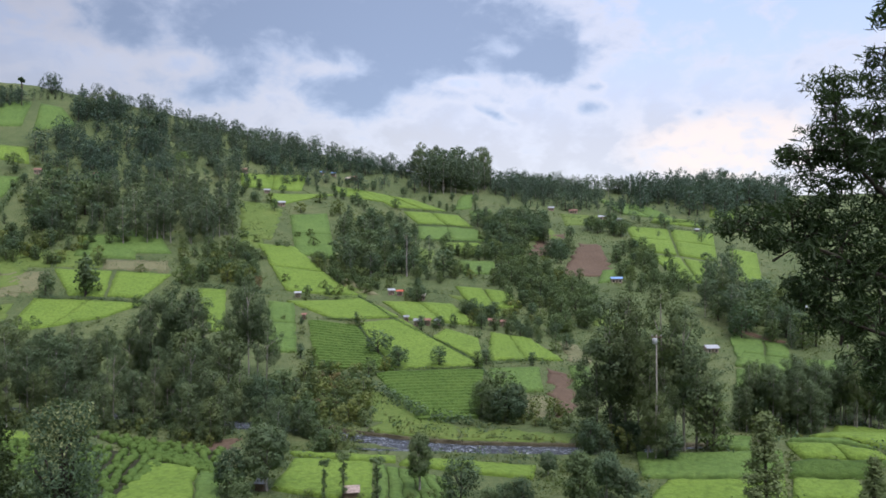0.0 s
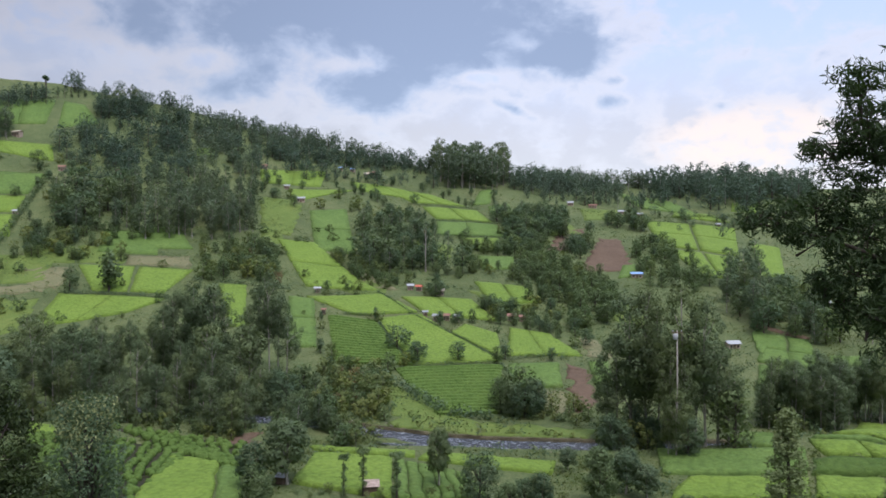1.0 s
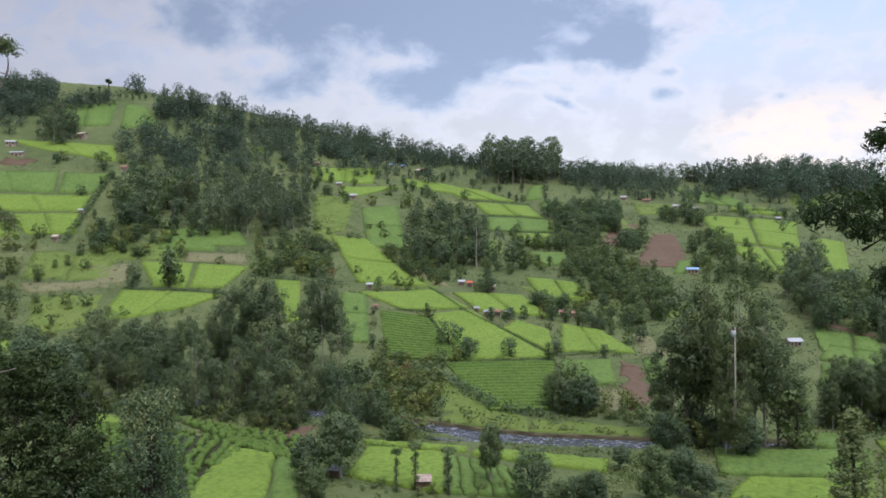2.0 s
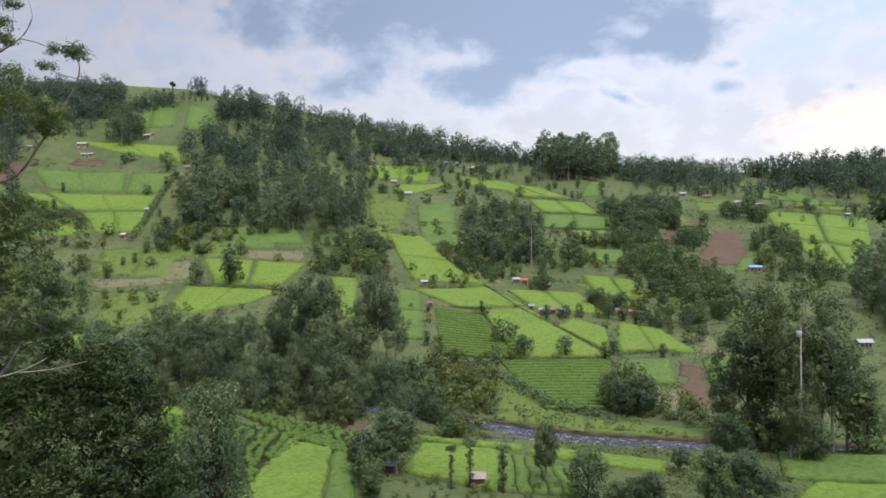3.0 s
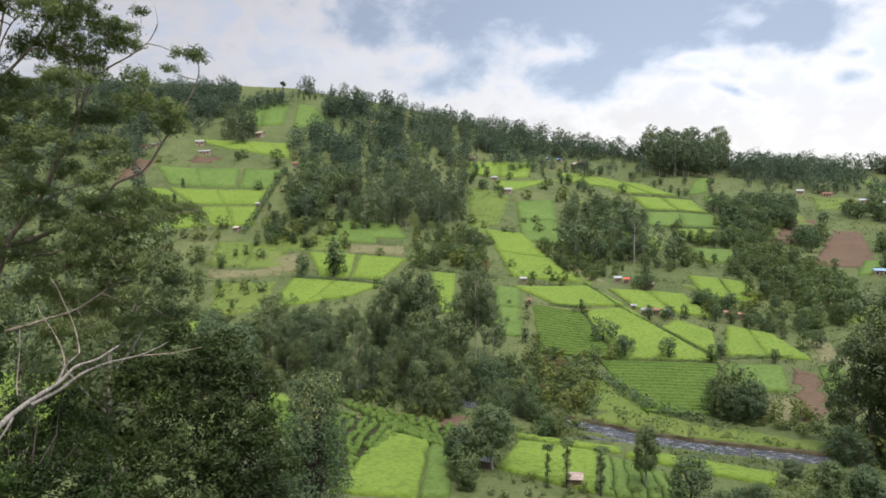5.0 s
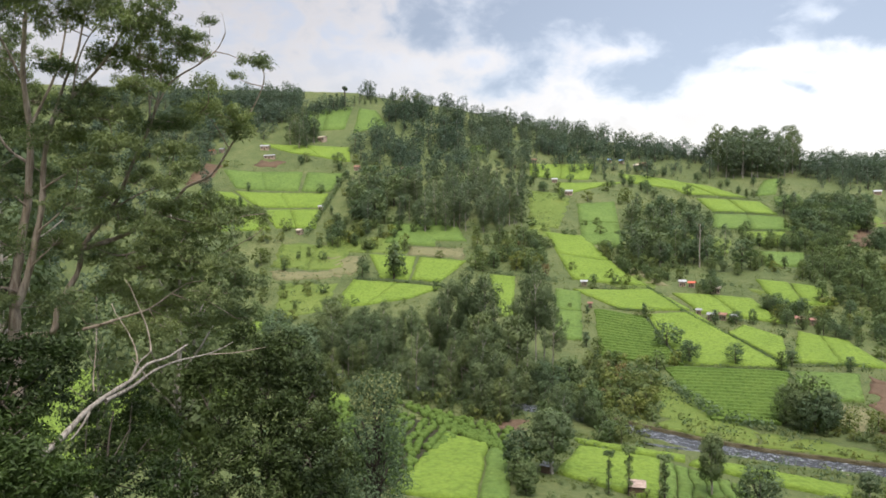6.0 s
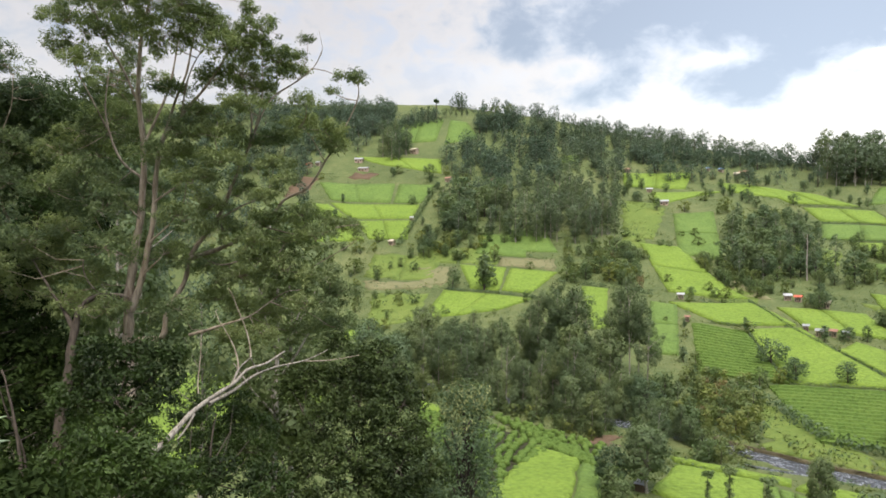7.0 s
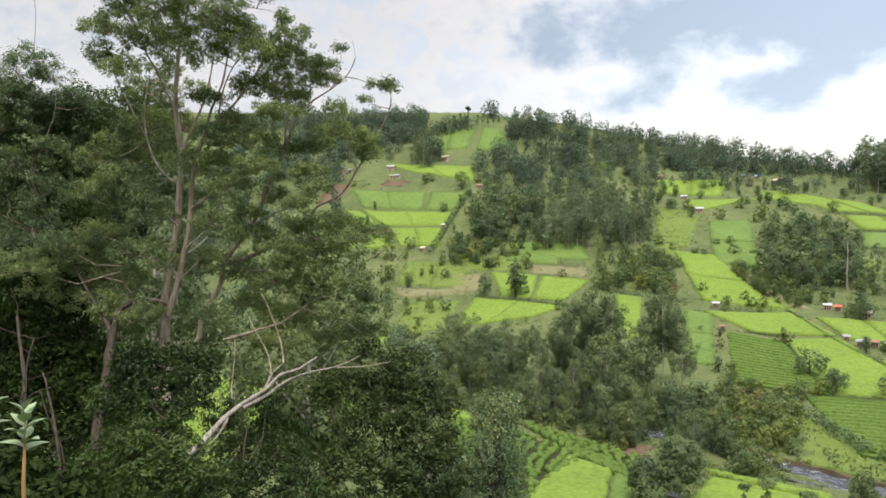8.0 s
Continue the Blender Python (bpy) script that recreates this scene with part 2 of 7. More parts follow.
RIDGE_T = [0.060, 0.068, 0.080, 0.083, 0.093, 0.104, 0.125, 0.152, 0.180, 0.200, 0.195, 0.185, 0.17]


def smooth(a, b, v):
    v = np.clip((v - a) / (b - a), 0, 1)
    return v * v * (3 - 2 * v)


def river_line(x):
    x = np.asarray(x, float)
    bend = np.log1p(np.exp(np.clip((4 - x) / 4.0, -40, 40))) * 4.0
    return 121.9 + 0.46 * np.minimum(bend, 30) + 0.25 * np.maximum(bend - 30, 0) + 0.5 * np.sin(x / 7.0)


def side_channel(x):
    return 122.9 + 0.6 * np.sin(x / 5.0)


def waves(x, y, size, seed):
    """Gentle swells, a few crossed sines."""
    a = seed * 1.7
    return (np.sin(x / size + a) * np.cos(y / size * 1.13 - a) + 0.6 * np.sin((x * 0.7 - y * 0.9) / size * 1.9 + a * 2) + 0.4 * np.cos((x + 0.6 * y) / size * 3.1 - a)) / 2


def land(x, y):
    """Height of the ground at x, y (arrays or numbers)."""
    x, y = np.asarray(x, float), np.asarray(y, float)
    az = np.clip(np.degrees(np.arctan2(-x, np.maximum(y, 1.0))), -60, 68)
    r = np.hypot(x, y)
    rr = np.interp(az, RIDGE_AZ, RIDGE_R)
    # the ridge is taken at the azimuth, so its height follows the skyline
    zr = 34 + np.interp(az, RIDGE_AZ, RIDGE_T) * rr
    foot = river_line(x) + 7.0
    far_y = np.maximum(rr * np.cos(np.radians(az)), foot + 60)
    u = (y - foot) / (far_y - foot)
    hill = zr * np.clip(u, 0, 1) ** 1.35
    hill = np.where(u > 1, np.maximum(zr - 0.10 * (r - rr) - 0.0006 * (r - rr) ** 2, 15), hill)
    hill = hill + waves(x, y, 24.0, 2) * 1.1 * smooth(0.03, 0.2, u) * (1 - 0.6 * smooth(0.75, 1.0, u))
    # river bed
    off = np.abs(y - river_line(x))
    bed = -1.7 * (1 - smooth(2.4, 3.7, off)) * smooth(60, 80, y)
    arm = np.abs(y - side_channel(x))
    bed = np.minimum(bed, -1.5 * (1 - smooth(0.7, 1.6, arm)) * smooth(-34, -28, x) * (1 - smooth(4, 8, x)))
    # the slope on which the viewer stands, and the hill behind
    near = np.where(y > 2, np.maximum(32.4 - 0.52 * (y - 2), 0), 32.4 + 0.25 * np.clip(-y - 3, 0, 200))
    near = np.where((y > 48) & (near < 6), 6 * (np.clip((76 - y) / 28, 0, 1)) ** 1.8, near)
    near = near - 0.4 * np.clip(-x - 2.2, 0, 6) * smooth(-4, 1, y) * (1 - smooth(14, 40, y))
    near = near + waves(x, y, 6.0, 5) * 0.25 * smooth(4, 14, r) * (1 - smooth(60, 80, y))
    knoll = 4.2 * np.exp(-(((x - 66) / 24) ** 2 + ((y - 112) / 11) ** 2))
    return hill + bed + near + knoll


# ---- ground, one sheet to the horizon, and the river ----


def add_mesh(name, verts, faces, mat, parent=None, label="", smooth_shade=False):
    """One mesh object from arrays of vertices and faces; under a parent it is a part."""
    me = bpy.data.meshes.new(name)
    me.from_pydata(verts if isinstance(verts, list) else verts.tolist(), [], faces if isinstance(faces, list) else faces.tolist())
    me.materials.append(mat)
    if smooth_shade:
        me.shade_smooth()
    ob = new(name, me)
    if parent:
        ob.parent = parent
    if label:
        ob["label"] = label
    return ob


def quads_of(nu, nv):
    """Faces of a grid of nu by nv vertices, row after row."""
    i = (np.arange(nv - 1)[:, None] * nu + np.arange(nu - 1)[None]).ravel()
    return np.stack([i, i + 1, i + 1 + nu, i + nu], 1)


def spread(near, far, step, grow=1.35):
    """Grid lines from near[0] to near[1] at a step, then ever wider out to far."""
    mid = np.arange(near[0], near[1] + step, step)
    lo, hi, d = [mid[0]], [mid[-1]], step
    while lo[-1] > far[0] or hi[-1] < far[1]:
        d *= grow
        lo.append(lo[-1] - d)
        hi.append(hi[-1] + d)
    return np.concatenate([lo[:0:-1], mid, hi[1:]])


gx = spread((-480, 380), (-4200, 4200), 4.0)
gy = np.unique(np.round(np.concatenate([spread((-12, 640), (-4200, 4200), 4.0), np.arange(110, 170, 0.8)]), 2))
GX, GY = np.meshgrid(gx, gy)
fall = -40 * smooth(700, 4000, np.hypot(GX, GY))
ground = add_mesh("ground", np.stack([GX.ravel(), GY.ravel(), (land(GX, GY) + fall).ravel()], 1), quads_of(len(gx), len(gy)), GROUND, smooth_shade=True)
tagged(ground, "green scrubby grassland of the valley and hillside", "ground", kind="structure")

m, nt, b = material("river_water", 0.12, 0.5)
foam = noise_of(nt, 0.9, 7, rough=0.75, stretch=(1, 2.2, 1))
nt.links.new(ramp(nt, foam, (0.53, (0.045, 0.052, 0.062)), (0.61, (0.2, 0.22, 0.25)), (0.70, (0.78, 0.8, 0.82))), b.inputs["Base Color"])
nt.links.new(ramp(nt, foam, (0.5, (0.1, 0.1, 0.1)), (0.7, (0.7, 0.7, 0.7))), b.inputs["Roughness"])
relief(nt, b, noise_of(nt, 1.8, 6, rough=0.7), 0.9, 0.4)
wx, wv = np.arange(-120, 90, 1.5), np.linspace(-5.5, 4, 12)
WX, WV = np.meshgrid(wx, wv)
WY = np.where(WV < 0, river_line(WX) + WV * (1 + 0.25 * np.exp(-((WX + 6) / 14) ** 2)), river_line(WX) + WV)
water = add_mesh("river", np.stack([WX.ravel(), WY.ravel(), -0.5 + 0.06 * waves(WX, WY, 0.8, 3).ravel()], 1), quads_of(len(wx), len(wv)), m, smooth_shade=True)
tagged(water, "shallow grey river with white rapids between grassy banks", "river", kind="structure")

# bare earth of the cut bank on the far side
bx = np.arange(-22, 60, 0.7)
rows_ = []
for k, (off_, z_) in enumerate(((2.5, -0.75), (2.65, -0.4), (2.85, -0.1), (3.1, 0.04), (3.35, 0.02))):
    by = river_line(bx) + off_ + 0.35 * waves(bx, bx * 0.3, 1.3, k)
    rows_.append(np.stack([bx, by, np.maximum(land(bx, by) + 0.05, z_) + 0.08 * waves(bx, by, 0.5, 9)], 1))
bank_earth = add_mesh("river_bank", np.concatenate(rows_), quads_of(len(bx), 5), ground_material("bank_earth", (0.03, 0.03, 0.018), (0.07, 0.058, 0.036), (0.14, 0.12, 0.07), 0.4, 0.8, 2.5), smooth_shade=True)
tagged(bank_earth, "low crumbling brown earth bank of the river", "bank", kind="structure")


# ---- trees ----


def tube(points, radii, sides=6):
    """Vertices and faces of a bent, tapered limb."""
    pts = [Vector(p) for p in points]
    vs, fs = [], []
    for i, (p, r) in enumerate(zip(pts, [float(q) for q in radii])):
        d = (pts[min(i + 1, len(pts) - 1)] - pts[max(i - 1, 0)]).normalized()
        a = d.orthogonal().normalized()
        c = d.cross(a)
        for k in range(sides):
            w = 2 * math.pi * k / sides
            vs.append(tuple(p + r * (math.cos(w) * a + math.sin(w) * c)))
    for i in range(len(pts) - 1):
        for k in range(sides):
            k2 = (k + 1) % sides
            fs.append((i * sides + k, i * sides + k2, (i + 1) * sides + k2, (i + 1) * sides + k))
    fs.append(tuple(range((len(pts) - 1) * sides, len(pts) * sides)))
    return vs, fs


def joined(pieces):
    vs, fs = [], []
    for v, f in pieces:
        n = len(vs)
        vs += v
        fs += [tuple(i + n for i in q) for q in f]
    return vs, fs


def leaves(blobs, count, size, rng, narrow=0.5, lift=0.35, shell=0.5, droop=0.0, weight=0.67, turned=0.42, far=False):
    """Many small bent leaves (or sprigs) over the skins of blobs (x, y, z, rx, ry, rz): two quads a leaf would be too many, so one."""
    b = np.asarray(blobs, float)
    wgt = (b[:, 3] * b[:, 4] * b[:, 5]) ** weight
    k = rng.choice(len(b), count, p=wgt / wgt.sum())
    d = rng.normal(size=(count, 3))
    d /= np.linalg.norm(d, axis=1, keepdims=True)
    r = shell + (1 - shell) * rng.random((count, 1)) ** 0.6 + 0.12 * rng.normal(size=(count, 1)) ** 2
    p = b[k, :3] + d * b[k, 3:] * r
    n = d + turned * rng.normal(size=(count, 3)) + [0, 0, lift]
    n /= np.linalg.norm(n, axis=1, keepdims=True)
    t = np.cross(n, rng.normal(size=(count, 3)) + 1e-6) - [0, 0, droop]
    t -= n * (t * n).sum(1, keepdims=True)
    t /= np.linalg.norm(t, axis=1, keepdims=True)
    s = np.cross(n, t)
    ln = size * (0.6 + 0.8 * rng.random((count, 1)))
    if far:
        v = np.stack([p - t * ln - s * ln * 0.5, p + t * ln * 1.1 - s * ln * 0.3, p + s * ln * 0.85], 1)
        return v.reshape(-1, 3), np.arange(count * 3).reshape(-1, 3)
    v = np.stack([p - t * ln, p + s * ln * narrow + n * ln * 0.12, p + t * ln, p - s * ln * narrow + n * ln * 0.12], 1)
    return v.reshape(-1, 3), np.arange(count * 4).reshape(-1, 4)


NORMALS = {}


def make_tree(name, trunk, blobs, count, size, leaf, bark, seed, **more):
    """A tree as one thing: an Empty at its foot with a trunk (and its limbs) and a crown."""
    rng = np.random.default_rng(seed)
    root = new(name)
    if trunk:
        add_mesh("trunk", *joined(trunk), bark, root, smooth_shade=True)
    v, f = leaves(blobs, count, size, rng, **more)
    crown = add_mesh("crown", v, f, leaf, root)
    if more.get("far"):
        soften(crown.data, clump_normals(v, blobs))
    return root


def clump_normals(v, blobs):
    """Outward directions from the clump that each leaf belongs to, so that a clump is shaded as one soft mass."""
    b = np.asarray(blobs, float)
    mid = v.reshape(-1, 3, 3).mean(1)
    out = np.empty_like(mid)
    for i in range(0, len(mid), 2000):
        d = (mid[i:i + 2000, None] - b[None, :, :3]) / b[None, :, 3:]
        k = np.argmin((d * d).sum(2), 1)
        out[i:i + 2000] = d[np.arange(len(k)), k] / b[k, 3:]
    out /= np.linalg.norm(out, axis=1, keepdims=True) + 1e-6
    jitter = np.random.default_rng(len(v)).normal(size=out.shape) * 0.22
    # the crown as a whole rounds the shading as well
    whole = mid - b[:, :3].mean(0)
    whole /= np.linalg.norm(whole, axis=1, keepdims=True) + 1e-6
    out = out + 0.45 * whole + jitter + [0, 0, 0.12]
    return np.repeat(out / (np.linalg.norm(out, axis=1, keepdims=True) + 1e-6), 3, 0)


def soften(me, normals):
    me.shade_smooth()
    me.normals_split_custom_set_from_vertices(normals.tolist())
    NORMALS[me.name] = normals


def gum(seed, h=24.0, spread_=1.0, low=0.28, sides=5, clumps=26, lump=0.062):
    """A tall eucalyptus: a slender pale trunk, steep limbs, and rounded billowing clumps with gaps, heaped up to a domed head."""
    rng = np.random.default_rng(seed)
    lean = rng.normal(size=2) * 0.02 * h
    axis = lambda s: np.array([lean[0] * s * s + 0.12 * math.sin(5 * s + seed), lean[1] * s * s + 0.12 * math.cos(4 * s + seed), h * s])
    limbs = [tube([axis(s) for s in np.linspace(0, 0.93, 8)], [0.012 * h * (1 - 0.88 * s) * (1.3 if s == 0 else 1) for s in np.linspace(0, 0.93, 8)], sides)]
    blobs = []
    for i in range(clumps):
        s = low + (0.97 - low) * (i + rng.random()) / clumps
        k = (s - low) / (1 - low)
        reach = spread_ * h * 0.17 * (0.25 + 0.9 * rng.random()) * (0.55 + 1.2 * k) * (1.02 - k ** 3.0)
        w = i * 2.4 + rng.random() * 1.2
        base = axis(s - 0.12 - 0.06 * rng.random())
        tip = axis(s) + np.array([math.cos(w) * reach, math.sin(w) * reach, 0])
        if i % (2 if sides > 5 else 4) == 0:
            limbs.append(tube([base, (base * 0.45 + tip * 0.55) - [0, 0, 0.01 * h], tip], [0.0042 * h, 0.003 * h, 0.0015 * h], 4))
        q = h * lump * (0.55 + 0.8 * rng.random()) * (1.1 - 0.35 * k)
        blobs.append((*tip, q * 1.1, q * 1.1, q * (0.7 + 0.5 * rng.random())))
    return limbs, blobs


def round_tree(seed, h=9.0, wide=0.42, clumps=20, low=0.22, lump=0.125):
    """A broad crown of overlapping clumps on a short forked trunk."""
    rng = np.random.default_rng(seed)
    limbs = [tube([(0, 0, 0), (0.02 * h, 0, 0.2 * h), (0, 0.02 * h, 0.45 * h), (0, 0, 0.8 * h)], [0.03 * h, 0.023 * h, 0.016 * h, 0.006 * h], 5)]
    blobs = []
    for i in range(clumps):
        s = low + (0.94 - low) * (i + rng.random()) / clumps
        prof = math.sin(math.pi * min(1, max(0.05, (s - low * 0.6) / (1.02 - low * 0.6))) ** 0.85) ** 0.6
        w, reach = i * 2.4 + rng.random(), wide * h * prof * (0.35 + 0.65 * rng.random() ** 0.5) * 0.8
        tip = np.array([math.cos(w) * reach, math.sin(w) * reach, h * s])
        if i % 3 == 0:
            limbs.append(tube([(0, 0, h * s * 0.55), tip * [0.6, 0.6, 0.88], tip], [0.011 * h, 0.007 * h, 0.003 * h], 4))
        q = h * lump * (0.65 + 0.75 * rng.random())
        blobs.append((*tip, q * 1.2, q * 1.2, q * 0.85))
    return limbs, blobs


KINDS = {}


def proto(kind, root, height, label, category="tree"):
    tagged(root, label, category)
    root["tall"] = height
    KINDS.setdefault(kind, []).append((root, height))


for i in range(6):
    t, bl = gum(10 + i, 24.0, (1.0, 1.25, 0.85, 1.1, 0.7, 1.4)[i], (0.24, 0.16, 0.36, 0.12, 0.2, 0.3)[i])
    proto("gum", make_tree("eucalyptus_tree", t, bl, 2200, 0.30, LEAF_GUM, BARK_PALE, 20 + i, shell=0.7, far=True, turned=0.2), 24.0, "tall grey-green eucalyptus with a slender pale trunk")
for i in range(6):
    t, bl = gum(40 + i, 24.0, (1.0, 1.3, 0.9, 1.15, 0.75, 1.05)[i], (0.30, 0.42, 0.36, 0.25, 0.24, 0.5)[i], 7, (27, 25, 24, 30, 27, 22)[i], 0.066)
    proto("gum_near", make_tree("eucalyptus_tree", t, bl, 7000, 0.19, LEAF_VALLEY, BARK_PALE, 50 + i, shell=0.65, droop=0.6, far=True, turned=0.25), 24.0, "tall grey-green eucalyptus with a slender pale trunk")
for i in range(4):
    t, bl = gum(60 + i, 14.0, (1.5, 1.25, 1.75, 1.4)[i], (0.08, 0.05, 0.1, 0.06)[i], 7, 30, 0.085)
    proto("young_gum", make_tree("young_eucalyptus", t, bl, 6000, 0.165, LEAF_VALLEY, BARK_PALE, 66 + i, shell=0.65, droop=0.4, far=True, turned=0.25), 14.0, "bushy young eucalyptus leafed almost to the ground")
for i in range(5):
    t, bl = gum(280 + i, 24.0, (1.2, 1.7, 0.9, 1.4, 2.0)[i], (0.2, 0.3, 0.15, 0.25, 0.42)[i], 4, 20, 0.075)
    proto("gum_far", make_tree("eucalyptus_tree", t[:4], bl, 600, 0.62, LEAF_FAR_HAZED, BARK_PALE, 290 + i, shell=0.7, far=True, turned=0.2), 24.0, "tall grey-green eucalyptus with a slender pale trunk")
for i in range(4):
    t, bl = round_tree(300 + i, 9.0, (0.42, 0.55, 0.36, 0.48)[i], 16, 0.12, 0.14)
    proto("round_far", make_tree("broadleaf_tree", t[:3], bl, 480, 0.29, LEAF_FAR_HAZED, BARK_DARK, 310 + i, shell=0.7, far=True, turned=0.2), 9.0, "dark green broadleaf tree with a rounded crown")
for i in range(4):
    t, bl = round_tree(70 + i, 9.0, (0.42, 0.5, 0.36, 0.46)[i])
    proto("round", make_tree("broadleaf_tree", t, bl, 850, 0.30, LEAF_DARK, BARK_DARK, 80 + i, shell=0.6, far=True, turned=0.2), 9.0, "dark green broadleaf tree with a rounded crown")
for i in range(4):
    t, bl = round_tree(90 + i, 9.0, (0.42, 0.5, 0.38, 0.34)[i], clumps=46, low=0.1, lump=0.1)
    proto("round_near", make_tree("broadleaf_tree", t, bl, 4600, 0.15, LEAF_DARK, BARK_DARK, 95 + i, shell=0.5, far=True, turned=0.2), 9.0, "dark green broadleaf tree with a rounded crown")
for i in range(3):
    t, bl = round_tree(110 + i, 5.0, 0.5, clumps=12, low=0.12)
    proto("bush", make_tree("bush", t[:1], bl, 320, 0.27, LEAF_SCRUB if i else LEAF_FRESH, BARK_DARK, 120 + i, shell=0.5, far=True, turned=0.2), 5.0, "low olive-green bush on the slope", "bush")
for i in range(3):
    t, bl = round_tree(230 + i, 9.0, (0.34, 0.4, 0.3)[i], clumps=26, low=0.15, lump=0.1)
    proto("light", make_tree("leafy_tree", t, bl, 850, 0.28, LEAF_FRESH, BARK_DARK, 240 + i, shell=0.6, far=True, turned=0.2), 9.0, "light green leafy tree on the hillside")
for i in range(2):
    t, bl = round_tree(250 + i, 5.0, 0.5, clumps=12, low=0.1)
    proto("dry_bush", make_tree("dry_bush", t[:1], bl, 420, 0.22, LEAF_DRY, BARK_DARK, 260 + i, shell=0.4), 5.0, "withered brown bush on the bank", "bush")
for i in range(2):
    t, bl = round_tree(130 + i, 8.0, 0.2, clumps=14, low=0.2)
    proto("slim", make_tree("slim_tree", t, bl, 420, 0.32, LEAF_DARK, BARK_DARK, 140 + i, shell=0.5, far=True, turned=0.2), 8.0, "slim upright dark green tree")
for i in range(3):
    t, bl = round_tree(150 + i, 9.0, (0.38, 0.34, 0.42)[i], clumps=48, low=0.12, lump=0.085)
    proto("fresh", make_tree("young_tree", t, bl, 5400, 0.165, LEAF_FRESH, BARK_DARK, 160 + i, shell=0.5, far=True, turned=0.2), 9.0, "fresh green leafy tree at the valley floor")
for i in range(3):
    t, bl = round_tree(170 + i, 9.0, (0.36, 0.42, 0.34)[i], clumps=30, low=0.34, lump=0.095)
    one = make_tree("silver_leaved_tree", t, bl, 5400, 0.165, LEAF_DARK, BARK_PALE, 180 + i, shell=0.5, far=True, turned=0.2)
    tv, tf = leaves([(q[0], q[1], q[2] + 0.2, *q[3:]) for q in bl if q[2] > 5.2], 900, 0.15, np.random.default_rng(185 + i), shell=0.9, lift=0.9)
    add_mesh("young_leaves", tv, tf, LEAF_SILVER, one, "pale silvery young leaves")
    proto("silver", one, 9.0, "green tree with pale silvery young leaves on top")
t, bl = round_tree(190, 15.0, 0.19, clumps=64, low=0.1, lump=0.055)
tall_tree = make_tree("slender_tree", t, bl, 15000, 0.11, LEAF_DARK, BARK_DARK, 191, shell=0.5)
tv, tf = leaves([q for q in bl if q[2] > 12.0], 1300, 0.11, np.random.default_rng(192), shell=0.8)
add_mesh("young_leaves", tv, tf, LEAF_SILVER, tall_tree, "pale young leaves at the top")
proto("silver_tall", tall_tree, 15.0, "leafy tree with pale young leaves on the near slope")
rng_c = np.random.default_rng(194)
bl, t = [], [tube([(0, 0, 0), (0.1, 0, 6), (0, 0, 11.8)], [0.16, 0.09, 0.02], 6)]
for k in range(110):
    s_ = (k + rng_c.random()) / 110
    far_ = 2.3 * (1 - s_) ** 1.05 * (0.3 + 0.8 * rng_c.random()) + 0.05
    w_ = k * 2.4 + rng_c.random()
    bl.append((math.cos(w_) * far_, math.sin(w_) * far_, 0.6 + 11.2 * s_, *(0.24 + 0.32 * (1 - s_) * rng_c.random(),) * 3))
    if k % 3 == 0:
        t.append(tube([(0, 0, 0.3 + 11.0 * s_), bl[-1][:3]], [0.03, 0.01], 3))
proto("conifer", make_tree("feathery_tree", t, bl, 13000, 0.075, LEAF_FEATHER, BARK_DARK, 195, shell=0.4), 12.0, "feathery tapering green tree on the near slope")
for i in range(2):
    limbs = [tube([(0, 0, 0), (0.05, 0, 3), (0, 0.06, 6.2)], [0.13, 0.1, 0.05], 6)]
    bl = [(0.2 * math.sin(k * 2.1), 0.2 * math.cos(k * 2.1), 1.6 + k * 0.55, 0.42, 0.42, 0.35) for k in range(7)] + [(0.5 * math.cos(k * 1.3 + i), 0.5 * math.sin(k * 1.3 + i), 6.0 + 0.3 * (k % 2), 0.55, 0.55, 0.35) for k in range(5)]
    proto("pruned", make_tree("pruned_tree", limbs, bl, 700, 0.16, LEAF_FRESH, BARK_DARK, 200 + i, shell=0.3), 6.6, "lopped shade tree with sparse tufts among tea")
for i in range(2):
    rng_d = np.random.default_rng(270 + i)
    limbs = [tube([(0, 0, 0), (0.1, 0.1, 5), (0, 0, 9), (0.15, 0, 13)], [0.2, 0.16, 0.11, 0.04], 7)]
    for k in range(7):
        z_, w_ = 4.5 + k * 1.15, k * 2.3
        limbs.append(tube([(0, 0, z_), (math.cos(w_) * 0.7, math.sin(w_) * 0.7, z_ + 0.8), (math.cos(w_) * 1.1, math.sin(w_) * 1.1, z_ + 1.9)], [0.06, 0.04, 0.015], 4))
    proto("dead", make_tree("dead_tree", limbs, [(0.1, 0, 12.6, 0.5, 0.5, 0.6)], 14, 0.16, LEAF_DRY, BARK_PALE, 272 + i), 13.0, "bare pale dead tree trunk standing among the others")
# a small palm-like tree with a bare stem
palm_bl = [(0.9 * math.cos(k * 0.9), 0.9 * math.sin(k * 0.9), 10.6 + 0.5 * k ** 0.5, 0.85, 0.85, 0.8) for k in range(7)]
proto("palm", make_tree("palm_tree", [tube([(0, 0, 0), (0.1, 0, 6), (0, 0, 11.5)], [0.5, 0.42, 0.34], 6)], palm_bl, 260, 0.5, LEAF_DARK, BARK_DARK, 210), 12.4, "lone bare-stemmed tree with a tufted head on the ridge")

KINDS["light_far"] = list(KINDS["light"])
plant_count = [0]


